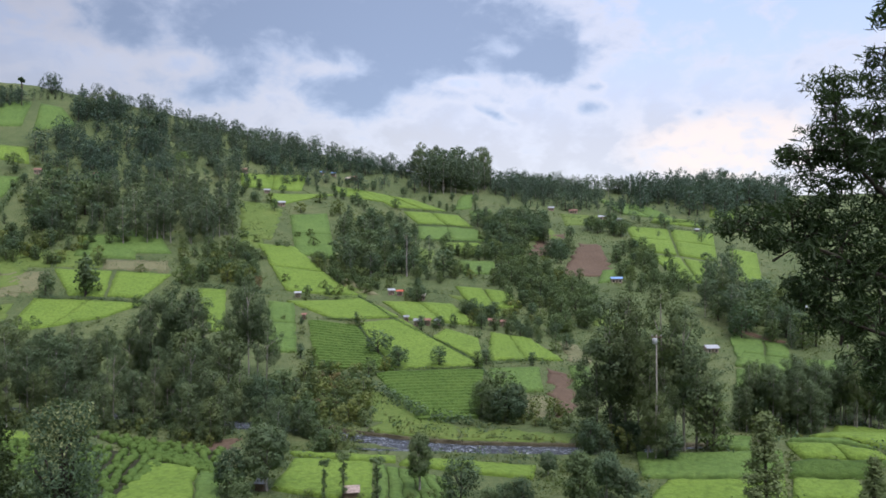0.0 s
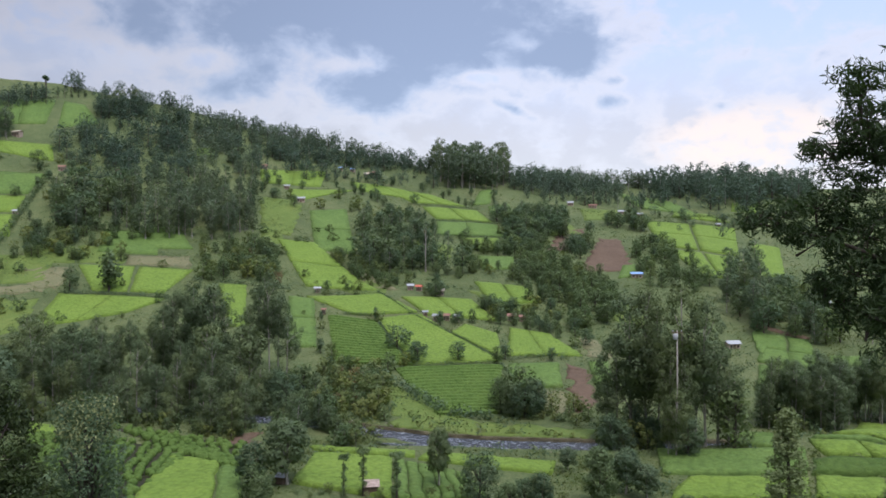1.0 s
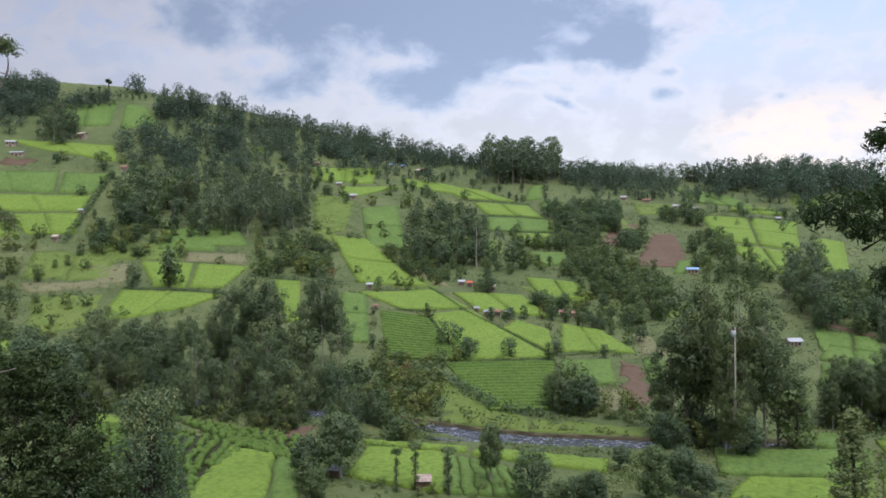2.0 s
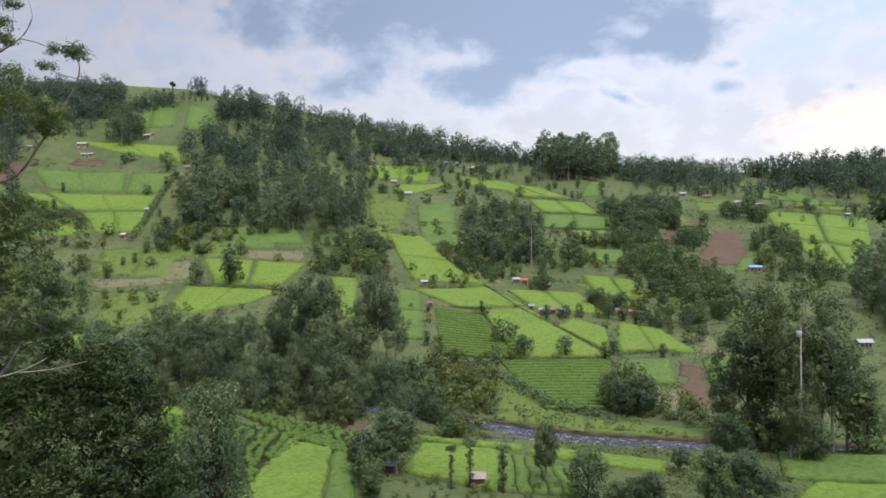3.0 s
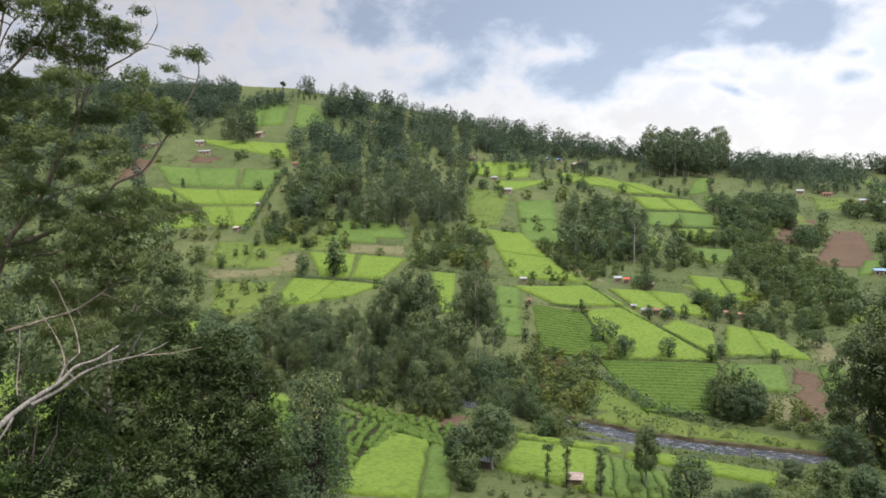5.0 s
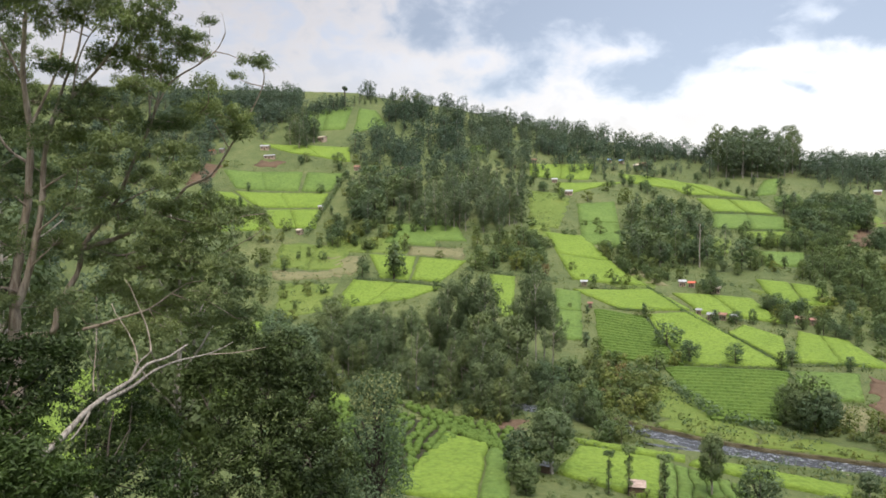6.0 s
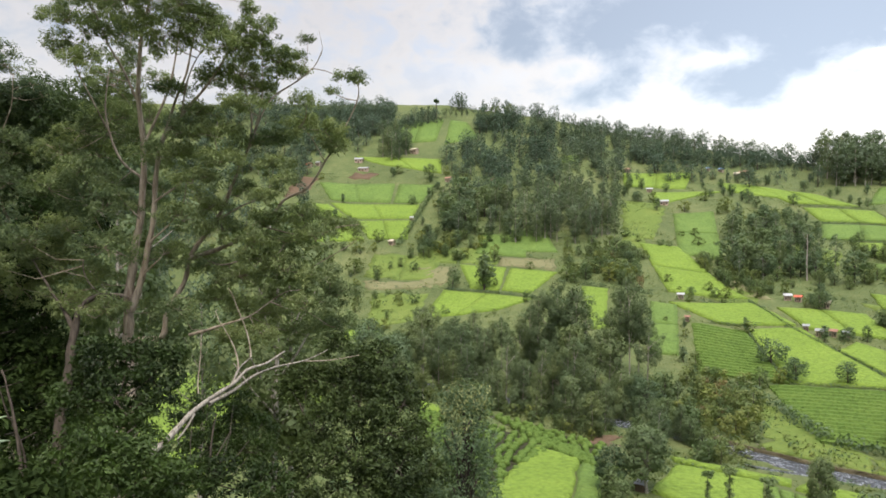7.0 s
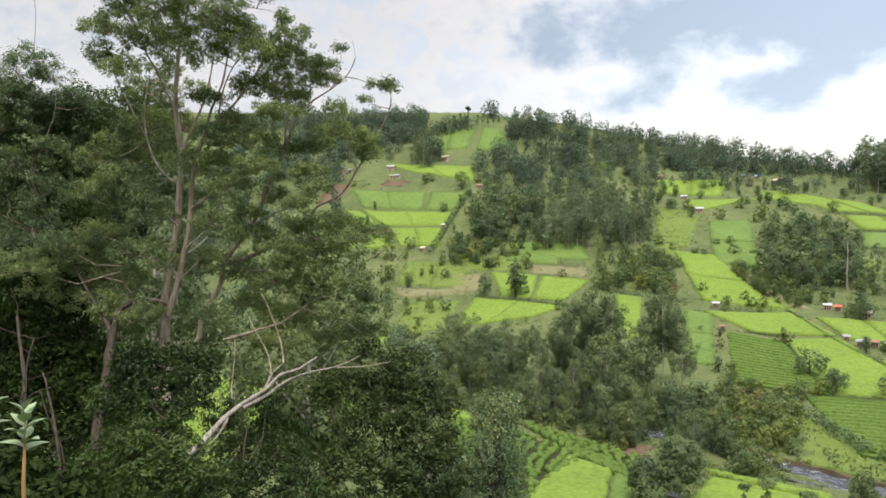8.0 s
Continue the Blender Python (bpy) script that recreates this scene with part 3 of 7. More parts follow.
def plant(kind, x, y, h, sink=0.15, group=""):
    """A tree of that kind and height, standing at x, y."""
    plant_count[0] += 1
    n = plant_count[0]
    root, tall = KINDS[kind][(n * 7 + int(abs(x) * 3)) % len(KINDS[kind])]
    s, z = h / tall, float(land(x, y)) - sink
    wide = s * (0.85 + 0.3 * ((n * 37) % 100) / 100) * (0.66 + 0.4 * ((n * 53) % 17) / 17 if kind == "gum_near" else 1.0)
    m = Matrix.LocRotScale((x, y, z), Euler((0, 0, n * 2.399)), None)
    ob = copy_thing(root, m)
    ob.scale = (wide, wide, s)
    if group:
        ob["group"] = group
    return ob


PLOTS = []


def on_plot(x, y):
    """Whether a place lies on one of the fields."""
    for c in PLOTS:
        s = [(c[(i + 1) % 4][0] - c[i][0]) * (y - c[i][1]) - (c[(i + 1) % 4][1] - c[i][1]) * (x - c[i][0]) for i in range(4)]
        if min(s) > 0 or max(s) < 0:
            return True
    return False


def spots(corners, count, seed, apart, clear=False):
    rng = np.random.default_rng(seed)
    c, placed = np.asarray(corners, float), []
    for _ in range(count * 6):
        if len(placed) >= count:
            break
        u, v = rng.random(2)
        p = (1 - v) * ((1 - u) * c[0] + u * c[1]) + v * ((1 - u) * c[3] + u * c[2])
        if all((p[0] - q[0]) ** 2 + (p[1] - q[1]) ** 2 > apart**2 for q in placed):
            if not (clear and on_plot(*p)):
                placed.append((float(p[0]), float(p[1])))
    return placed, rng


def grove(kinds, corners, count, low, high, seed, group, apart=1.8):
    """Trees over a four-cornered patch, not too close to one another."""
    placed, rng = spots(corners, count, seed, apart, high < 9.5)
    names = kinds.split()
    for x, y in placed:
        plant(names[rng.integers(len(names))], x, y, low + (high - low) * rng.random(), group=group)


def mesh_arrays(ob):
    me = ob.data
    v = np.empty(len(me.vertices) * 3)
    me.vertices.foreach_get("co", v)
    return v.reshape(-1, 3), [tuple(p.vertices) for p in me.polygons]


ARRAYS = {}


def far_wood(kinds, corners, count, low, high, seed, label, apart=2.2):
    """A far wood whose trees nobody could count: stems and crowns in one object."""
    placed, rng = spots(corners, int(count * 1.7), seed, apart)
    names = [n if n == "bush" else n + "_far" for n in kinds.split()]
    verts, faces, mats, slots, turned_, n = [], [], [], [], [], 0
    for x, y in placed:
        rows = KINDS[names[rng.integers(len(names))]]
        root, tall = rows[rng.integers(len(rows))]
        s, w = (0.62 * low + (1.06 * high - 0.62 * low) * rng.random() ** 1.3) / tall, rng.random() * 6.28
        wide = s * (0.85 + 0.35 * rng.random())
        c, sn = math.cos(w), math.sin(w)
        turn = np.array([[c * wide, -sn * wide, 0], [sn * wide, c * wide, 0], [0, 0, s]])
        for child in root.children:
            if child.name not in ARRAYS:
                ARRAYS[child.name] = mesh_arrays(child)
            v, f = ARRAYS[child.name]
            if child.name.startswith("crown"):
                f = f[:int(len(f) * 0.9)]
                v = v[:len(f) * len(f[0])]
            mat = child.data.materials[0]
            if mat not in mats:
                mats.append(mat)
            verts.append(v @ turn.T + [x, y, float(land(x, y)) - 0.2])
            nm = NORMALS.get(child.data.name)
            flat = np.zeros((len(v), 3)) if nm is None else nm[:len(v)] @ np.array([[c, -sn, 0], [sn, c, 0], [0, 0, 1]]).T
            turned_.append(flat)
            faces += [tuple(i + n for i in q) for q in f]
            slots += [mats.index(mat)] * len(f)
            n += len(v)
    ob = add_mesh("far_wood", np.concatenate(verts), faces, mats[0])
    for mat in mats[1:]:
        ob.data.materials.append(mat)
    ob.data.polygons.foreach_set("material_index", slots)
    ob.data.shade_smooth()
    ob.data.normals_split_custom_set_from_vertices(np.concatenate(turned_).tolist())
    tagged(ob, label, "wood", kind="stuff")


# ---- fields ----


def plot_mesh(c, height, cell, bump, rows=0, ragged=0.25):
    """A low, slightly uneven table of crop over four corners, with sides down to the ground."""
    c = np.asarray(c, float)
    lu = max(np.linalg.norm(c[1] - c[0]), np.linalg.norm(c[2] - c[3]))
    lv = max(np.linalg.norm(c[3] - c[0]), np.linalg.norm(c[2] - c[1]))
    nu, nv = max(4, int(lu / cell)), max(4, int(lv / cell)) if not rows else rows * 4
    u, v = np.meshgrid(np.linspace(0, 1, nu), np.linspace(0, 1, nv))
    p = ((1 - v) * (1 - u))[..., None] * c[0] + ((1 - v) * u)[..., None] * c[1] + (v * u)[..., None] * c[2] + (v * (1 - u))[..., None] * c[3]
    x = p[..., 0] + ragged * waves(p[..., 0], p[..., 1], 1.9, 1)
    y = p[..., 1] + ragged * waves(p[..., 0], p[..., 1], 1.7, 4)
    rim = np.minimum(np.minimum(u * lu, (1 - u) * lu), np.minimum(v * lv, (1 - v) * lv))
    z = land(x, y) + height * (0.72 + 0.28 * np.clip(rim / 0.5, 0, 1)) + bump * (waves(x, y, 0.55, 2) + 0.7 * waves(x, y, 1.3, 6))
    if rows:
        z = z - height * 0.75 * (np.sin(v * rows * 2 * math.pi) < 0)
    top = np.stack([x, y, z], -1).reshape(-1, 3)
    f = quads_of(nu, nv)
    edge = np.concatenate([np.arange(nu), np.arange(1, nv) * nu + nu - 1, (nv - 1) * nu + np.arange(nu - 2, -1, -1), np.arange(nv - 2, 0, -1) * nu])
    low = top[edge].copy()
    low[:, 2] = land(low[:, 0], low[:, 1]) - 0.3
    n, k = len(top), len(edge)
    j = np.arange(k)
    side = np.stack([edge, n + j, n + (j + 1) % k, edge[(j + 1) % k]], 1)
    return np.concatenate([top, low]), np.concatenate([f, side])


NAMES = {"bright": ("tea_field", "bright green field of young tea bushes"), "mid": ("tea_field", "mid-green plucked tea field on the slope"), "dark": ("tea_field", "dark green field of older tea bushes"),
         "rows": ("bean_field", "green crop field planted in close rows"), "dry": ("dry_field", "dry straw-coloured fallow plot"), "soil": ("soil_field", "bare reddish-brown tilled soil plot"),
         "grass": ("meadow", "short-cropped light green meadow")}
TALL = {"bright": 0.65, "mid": 0.65, "dark": 0.8, "rows": 0.8, "dry": 0.12, "soil": 0.12, "grass": 0.12}


def field(tone, corners, nu=1, nv=1, gap=0.35):
    """A field of nu by nv plots with narrow paths between; corners near left, near right, far right, far left."""
    c = np.asarray(corners, float)
    if tone not in ("dry", "grass"):
        PLOTS.append(c)
    name, label = NAMES[tone]
    root = tagged(new(name), label, "field")
    mid = c.mean(0)
    root.location = (mid[0], mid[1], float(land(*mid)))
    dist = np.hypot(*mid)
    at = lambda u, v: (1 - v) * ((1 - u) * c[0] + u * c[1]) + v * ((1 - u) * c[3] + u * c[2])
    lu, lv = np.linalg.norm(c[1] - c[0]), np.linalg.norm(c[3] - c[0])
    gap = 0.2 if dist < 170 else gap
    gu, gv = min(0.2, gap / 2 / max(lu, 1)), min(0.2, gap / 2 / max(lv, 1))
    for j in range(nv):
        for i in range(nu):
            wob = 0.03 * math.sin(3.1 * i + 1.7 * j + lu)
            u0, u1 = i / nu + gu + (wob if i else 0), (i + 1) / nu - gu
            v0, v1 = j / nv + gv, (j + 1) / nv - gv
            verts, faces = plot_mesh([at(u0, v0), at(u1, v0), at(u1, v1), at(u0, v1)], TALL[tone], max(0.7, dist / 130), 0.10 if tone in ("bright", "mid", "dark") else 0.06,
                                     rows=int(max(lv / nv / 2.1, 3)) if tone == "rows" else 0,
                                     ragged=1.6 if tone in ("dry", "grass", "soil") else 0.3)
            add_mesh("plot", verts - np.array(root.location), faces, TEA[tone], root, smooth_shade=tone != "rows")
    return root


def tea_bushes(corners, step, label, parts=0):
    """A field of single rounded tea bushes in rows; the first rows are parts, the rest one mesh."""
    c = np.asarray(corners, float)
    PLOTS.append(c)
    rng = np.random.default_rng(int(abs(c.sum()) * 10))
    root = tagged(new("tea_field"), label, "field")
    mid = c.mean(0)
    root.location = (mid[0], mid[1], float(land(*mid)))
    nu = int(np.linalg.norm(c[1] - c[0]) / step)
    nv = int(np.linalg.norm(c[3] - c[0]) / step)
    # one bush: a flattened dome with an uneven skin
    domes = []
    for k in range(3):
        vs, fs = [], []
        for ring, (rr, zz) in enumerate(((0.5, 0.0), (0.6, 0.45), (0.5, 0.78), (0.24, 0.92))):
            for a in range(8):
                w = a * math.pi / 4 + ring * 0.3
                q = rr * (1 + 0.16 * rng.normal())
                vs.append((math.cos(w) * q, math.sin(w) * q, zz + 0.05 * rng.normal() * (ring > 0)))
        vs.append((0, 0, 0.93))
        for ring in range(3):
            for a in range(8):
                b2 = (a + 1) % 8
                fs.append((ring * 8 + a, ring * 8 + b2, ring * 8 + 8 + b2, ring * 8 + 8 + a))
        fs += [(24 + a, 24 + (a + 1) % 8, 32) for a in range(8)]
        me = bpy.data.meshes.new("tea_bush")
        me.from_pydata(vs, [], fs)
        me.materials.append(TEA_BUSH)
        me.shade_smooth()
        domes.append((me, np.array(vs), fs))
    # under-sheet of soil, coloured as dark as the shaded gaps
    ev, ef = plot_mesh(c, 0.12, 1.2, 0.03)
    add_mesh("earth", ev - np.array(root.location), ef, EARTH, root, "dark soil between the bushes, their shade in its colour", True)
    made, verts, faces, n = 0, [], [], 0
    for j in range(nv):
        for i in range(nu):
            u, v = (i + 0.5 + 0.18 * rng.normal()) / nu, (j + 0.5 + 0.16 * rng.normal()) / nv
            if rng.random() < 0.03:
                continue
            p = (1 - v) * ((1 - u) * c[0] + u * c[1]) + v * ((1 - u) * c[3] + u * c[2])
            s, tall = step * (0.70 + 0.16 * rng.random()), 0.85 + 0.3 * rng.random()
            w = rng.random() * 6.28
            me, dv, df = domes[rng.integers(3)]
            z = float(land(*p))
            if made < parts:
                ob = new("tea_bush", me)
                ob.parent = root
                ob.matrix_basis = Matrix.LocRotScale(Vector((p[0], p[1], z)) - root.location, Euler((0, 0, w)), Vector((s, s, tall)))
                made += 1
            else:
                r = np.array([[math.cos(w) * s, -math.sin(w) * s, 0], [math.sin(w) * s, math.cos(w) * s, 0], [0, 0, tall]])
                verts.append(dv @ r.T + [p[0] - mid[0], p[1] - mid[1], z - root.location.z])
                faces += [tuple(q + n for q in f) for f in df]
                n += len(dv)
    if verts:
        tagged(add_mesh("tea_rows", np.concatenate(verts), faces, TEA_BUSH, root, smooth_shade=True), kind="stuff")


def hedge(points, high, wide, leaf=None, label="dark clipped hedge between the plots", count=30):
    """A hedge along a line: small leaves over a row of clumps."""
    line = [Vector((*p, 0)) for p in points]
    blobs = []
    for a, b2 in zip(line, line[1:]):
        n = max(1, int((b2 - a).length / (wide * 0.6)))
        for k in range(n):
            q = a.lerp(b2, (k + 0.5) / n)
            e = 0.75 + 0.5 * noise.noise(q * 0.3)
            blobs.append((q.x, q.y, float(land(q.x, q.y)) + high * 0.4, wide * 0.6 * e, wide * 0.6 * e, high * 0.62 * e))
    rng = np.random.default_rng(len(blobs))
    v, f = leaves(blobs, len(blobs) * count, max(0.14, wide * 0.15), rng, shell=0.6, weight=0.1)
    tagged(add_mesh("hedge", v, f, leaf or LEAF_DARK), label, "hedge")


# ---- houses ----


def plain(name, col, rough=0.6, metal=0.0, grain=0.12, scale=3.0):
    m, nt, b = material(name, rough, 0.4)
    b.inputs["Metallic"].default_value = metal
    lo = tuple(max(0, c * (1 - grain * 2.2)) for c in col)
    nt.links.new(ramp(nt, noise_of(nt, scale, 5, rough=0.7), (0.35, lo), (0.6, col)), b.inputs["Base Color"])
    return m


ROOFS = {"white": plain("painted_iron", (0.36, 0.37, 0.385), 0.5), "blue": plain("blue_iron", (0.22, 0.36, 0.62), 0.45), "red": plain("red_iron", (0.48, 0.11, 0.06), 0.55),
         "rust": plain("rusty_iron", (0.30, 0.15, 0.11), 0.7, grain=0.25), "grey": plain("grey_iron", (0.25, 0.26, 0.27), 0.5), "straw": plain("pale_iron", (0.52, 0.45, 0.36), 0.6)}
ROOF_WORDS = {"white": "white sheet-iron", "blue": "blue sheet-iron", "red": "red sheet-iron", "rust": "rusty sheet-iron", "grey": "grey sheet-iron", "straw": "faded pale"}
MUD, PLANK, GLASS = plain("mud_wall", (0.36, 0.28, 0.22), 0.9), plain("plank", (0.13, 0.09, 0.06), 0.85), plain("dark_pane", (0.03, 0.035, 0.04), 0.15)


def block(x0, y0, z0, x1, y1, z1):
    v = [(x, y, z) for z in (z0, z1) for y in (y0, y1) for x in (x0, x1)]
    return v, [(0, 2, 3, 1), (4, 5, 7, 6), (0, 1, 5, 4), (2, 6, 7, 3), (0, 4, 6, 2), (1, 3, 7, 5)]


def house(x, y, w, d, high, roof, turn=0, name="house"):
    """A small farmhouse: walls with gables, a two-sided ridged iron roof, a door and windows facing the valley."""
    root = tagged(new(name), f"small farmhouse with a {ROOF_WORDS[roof]} roof on the slope", "house")
    zs = [float(land(x + a, y + b2)) for a in (-w / 2, w / 2) for b2 in (-d / 2, d / 2)]
    root.location, root.rotation_euler = (x, y, min(zs) - 0.1), (0, 0, radians(turn) + 0.25 * math.sin(x * 1.7 + y))
    lift = max(zs) - min(zs)
    e = lift * 0.62 + high * 0.7
    rise = d * 0.28
    v, f = block(-w / 2, -d / 2, 0, w / 2, d / 2, e)
    v += [(-w / 2, 0, e + rise), (w / 2, 0, e + rise)]
    f += [(4, 6, 8), (5, 9, 7)]
    add_mesh("wall", v, f, MUD, root)
    o = 0.35
    for side in (-1, 1):
        n = max(4, int(w / 0.8))
        vs = []
        for k in range(n * 2 + 1):
            xx, bump = -w / 2 - o + (w + 2 * o) * k / (n * 2), 0.03 * (k % 2)
            vs += [(xx, side * (d / 2 + o), e - o * 0.56 + bump), (xx, 0, e + rise + 0.04 + bump), (xx, side * (d / 2 + o), e - o * 0.56 + bump + 0.05), (xx, 0, e + rise + 0.09 + bump)]
        fs = []
        for k in range(n * 2):
            a = k * 4
            fs += [(a, a + 1, a + 5, a + 4), (a + 2, a + 6, a + 7, a + 3), (a, a + 4, a + 6, a + 2)]
        add_mesh("roof", vs, fs, ROOFS[roof], root)
    dw = min(0.9, w * 0.2)
    add_mesh("door", *block(-dw / 2, -d / 2 - 0.05, lift * 0.1, dw / 2, -d / 2 + 0.02, lift * 0.3 + min(2.0, high * 0.6)), PLANK, root)
    for sx in (-0.3, 0.3):
        win = add_mesh("window", *block(sx * w - dw * 0.45, -d / 2 - 0.06, e - high * 0.62, sx * w + dw * 0.45, -d / 2 + 0.02, e - high * 0.25), PLANK, root)
        add_mesh("pane", *block(sx * w - dw * 0.36, -d / 2 - 0.075, e - high * 0.58, sx * w + dw * 0.36, -d / 2 - 0.03, e - high * 0.29), GLASS, win)


# ---- the plan of the fields and woods ----
field("bright", [(-11.6, 174.2), (10.2, 175.0), (-12.4, 217.5), (-25.4, 214.2)], 1, 1)
field("bright", [(-33.3, 217.2), (-13.2, 219.1), (-27.3, 239.9), (-51.9, 235.4)], 1, 1)
field("rows", [(-32.1, 178.1), (-11.8, 173.8), (-25.5, 212.6), (-40.7, 215.6)], 1, 1)
field("bright", [(-3.2, 201.2), (10.1, 177.3), (9.9, 201.3), (1.0, 208.9)], 1, 1)
field("bright", [(11.1, 179.6), (30.8, 182.0), (24.4, 204.3), (13.8, 208.2)], 2, 1)
field("bright", [(-10.6, 216.5), (11.2, 214.3), (3.0, 235.0), (-20.0, 235.0)], 2, 1)
field("rows", [(-4.6, 139.5), (7.1, 140.3), (10.1, 172.5), (-16.6, 172.1)], 1, 1)
field("mid", [(10.8, 155.2), (22.2, 157.7), (23.6, 175.0), (10.9, 172.5)], 1, 1)
field("soil", [(22.3, 140.3), (27.3, 145.2), (29.7, 171.2), (25.2, 175.1)], 1, 1)
field("dry", [(11.0, 145.5), (21.8, 139.5), (22.7, 156.2), (11.2, 154.1)], 1, 1)
field("mid", [(29.2, 154.0), (33.6, 158.7), (36.2, 177.6), (31.0, 176.9)], 1, 1)
field("bright", [(9.3, 231.0), (24.9, 235.1), (23.9, 250.3), (4.2, 255.6)], 2, 1)
field("dry", [(31.9, 180.1), (37.5, 181.8), (37.4, 198.9), (32.6, 200.2)], 1, 1)
field("bright", [(-54.4, 248.2), (-28.8, 244.3), (-61.3, 299.3), (-78.1, 301.5)], 1, 2)
field("mid", [(-60.0, 290.4), (-42.6, 287.8), (-57.9, 358.9), (-74.5, 347.2)], 1, 2)
field("bright", [(-12.7, 358.6), (15.7, 359.0), (8.2, 384.5), (-21.5, 382.4)], 2, 1)
field("mid", [(-11.6, 326.3), (20.7, 333.8), (17.1, 355.0), (-12.6, 353.6)], 2, 1)
field("bright", [(-27.3, 388.9), (2.5, 391.0), (-16.0, 407.8), (-49.1, 419.2)], 2, 1)
field("mid", [(5.5, 396.4), (16.1, 402.6), (19.4, 443.8), (10.9, 431.7)], 1, 1)
field("mid", [(7.8, 272.2), (20.0, 274.6), (21.8, 298.7), (6.2, 295.9)], 1, 1)
field("bright", [(1.9, 306.0), (18.0, 309.5), (16.8, 330.1), (-0.4, 324.5)], 1, 1)
field("bright", [(-107.3, 381.8), (-78.0, 394.6), (-80.8, 426.3), (-114.7, 402.3)], 2, 1)
field("bright", [(-85.3, 356.3), (-74.5, 376.4), (-59.4, 398.5), (-92.3, 379.3)], 1, 1)
field("bright", [(-56.6, 400.9), (-28.4, 396.7), (-49.3, 420.7), (-65.4, 416.3)], 1, 1)
field("grass", [(-87.2, 309.4), (-73.9, 308.2), (-79.1, 355.3), (-101.5, 355.6)], 1, 1)
field("soil", [(44.4, 278.8), (69.4, 290.1), (77.2, 353.2), (67.0, 351.2)], 1, 1)
field("soil", [(36.9, 316.3), (46.8, 322.1), (64.8, 373.8), (48.0, 357.2)], 1, 1)
field("mid", [(59.3, 273.8), (68.3, 280.0), (72.0, 298.8), (66.2, 296.6)], 1, 1)
field("mid", [(-46.6, 188.4), (-38.5, 189.2), (-48.1, 232.4), (-57.3, 234.5)], 1, 2)
field("grass", [(-12.1, 132.5), (2.4, 127.3), (3.1, 135.8), (-17.5, 164.1)], 1, 1)
field("grass", [(2.8, 127.3), (22.6, 125.4), (23.6, 131.1), (3.5, 135.3)], 1, 1)
field("grass", [(14.6, 223.0), (23.5, 230.4), (17.9, 245.3), (1.8, 245.5)], 2, 1)
field("dry", [(-28.6, 245.8), (-21.2, 245.1), (-35.9, 268.4), (-42.2, 267.0)], 1, 1)
field("grass", [(-83.1, 293.0), (-75.2, 295.6), (-86.0, 360.7), (-101.8, 359.1)], 1, 2)
field("dry", [(-163.6, 432.5), (-151.5, 448.2), (-156.6, 456.8), (-166.4, 444.6)], 1, 1)
field("bright", [(-150.8, 401.2), (-142.3, 410.5), (-147.1, 422.5), (-155.3, 414.9)], 1, 1)
field("grass", [(26.3, 346.5), (60.0, 351.9), (55.0, 395.9), (20.9, 390.0)], 2, 1)
field("grass", [(66.7, 391.1), (97.2, 402.2), (93.4, 428.5), (69.5, 427.3)], 1, 1)
field("dry", [(-145.9, 235.6), (-134.6, 235.3), (-138.8, 253.3), (-157.6, 254.5)], 1, 1)
field("grass", [(-158.9, 256.7), (-123.2, 257.4), (-131.5, 274.7), (-168.7, 272.5)], 2, 1)
field("grass", [(-175.4, 239.3), (-141.5, 240.7), (-153.3, 266.5), (-184.6, 260.1)], 2, 1)
field("grass", [(-145.3, 198.4), (-129.2, 204.8), (-136.3, 227.8), (-160.8, 226.7)], 1, 1)
field("bright", [(-231.1, 258.2), (-198.2, 271.3), (-217.5, 287.3), (-245.6, 278.4)], 2, 1)
field("bright", [(-254.3, 280.0), (-221.2, 290.0), (-242.4, 299.0), (-259.9, 294.6)], 2, 1)
field("bright", [(92.1, 337.1), (122.4, 318.8), (146.4, 387.7), (102.3, 403.5)], 2, 2)
field("bright", [(95.4, 283.6), (107.5, 281.3), (122.0, 314.6), (93.1, 331.2)], 2, 1)
field("bright", [(117.3, 287.7), (128.6, 287.8), (150.8, 343.3), (140.8, 352.4)], 1, 1)
field("mid", [(107.9, 432.3), (138.2, 420.6), (132.1, 457.1), (103.0, 481.4)], 2, 1)
field("bright", [(162.7, 437.3), (179.1, 439.5), (191.1, 468.9), (173.9, 466.5)], 1, 1)
field("mid", [(73.1, 179.4), (86.7, 172.6), (95.3, 199.2), (85.4, 205.5)], 2, 2)
field("mid", [(64.7, 158.9), (73.7, 160.6), (84.9, 171.2), (72.4, 176.9)], 2, 1)
field("bright", [(-122.6, 233.8), (-98.5, 233.5), (-96.4, 254.7), (-138.8, 255.1)], 2, 1)
field("bright", [(-128.6, 207.7), (-103.6, 217.1), (-95.7, 229.2), (-132.3, 231.4)], 2, 1)
field("dry", [(-122.7, 257.1), (-98.1, 256.7), (-102.8, 269.0), (-126.1, 266.6)], 1, 1)
field("bright", [(-66.9, 204.5), (-62.5, 204.9), (-73.8, 244.7), (-84.2, 244.5)], 1, 1)
field("mid", [(-125.6, 274.6), (-104.7, 276.8), (-120.0, 301.4), (-136.2, 300.5)], 1, 1)
field("mid", [(-244.5, 303.5), (-193.7, 315.0), (-197.8, 336.2), (-265.8, 319.9)], 3, 1)
field("bright", [(-219.8, 290.4), (-187.5, 297.0), (-193.5, 312.9), (-242.4, 300.8)], 2, 1)
field("bright", [(-196.3, 272.1), (-177.5, 276.4), (-186.6, 294.6), (-216.7, 288.5)], 2, 1)
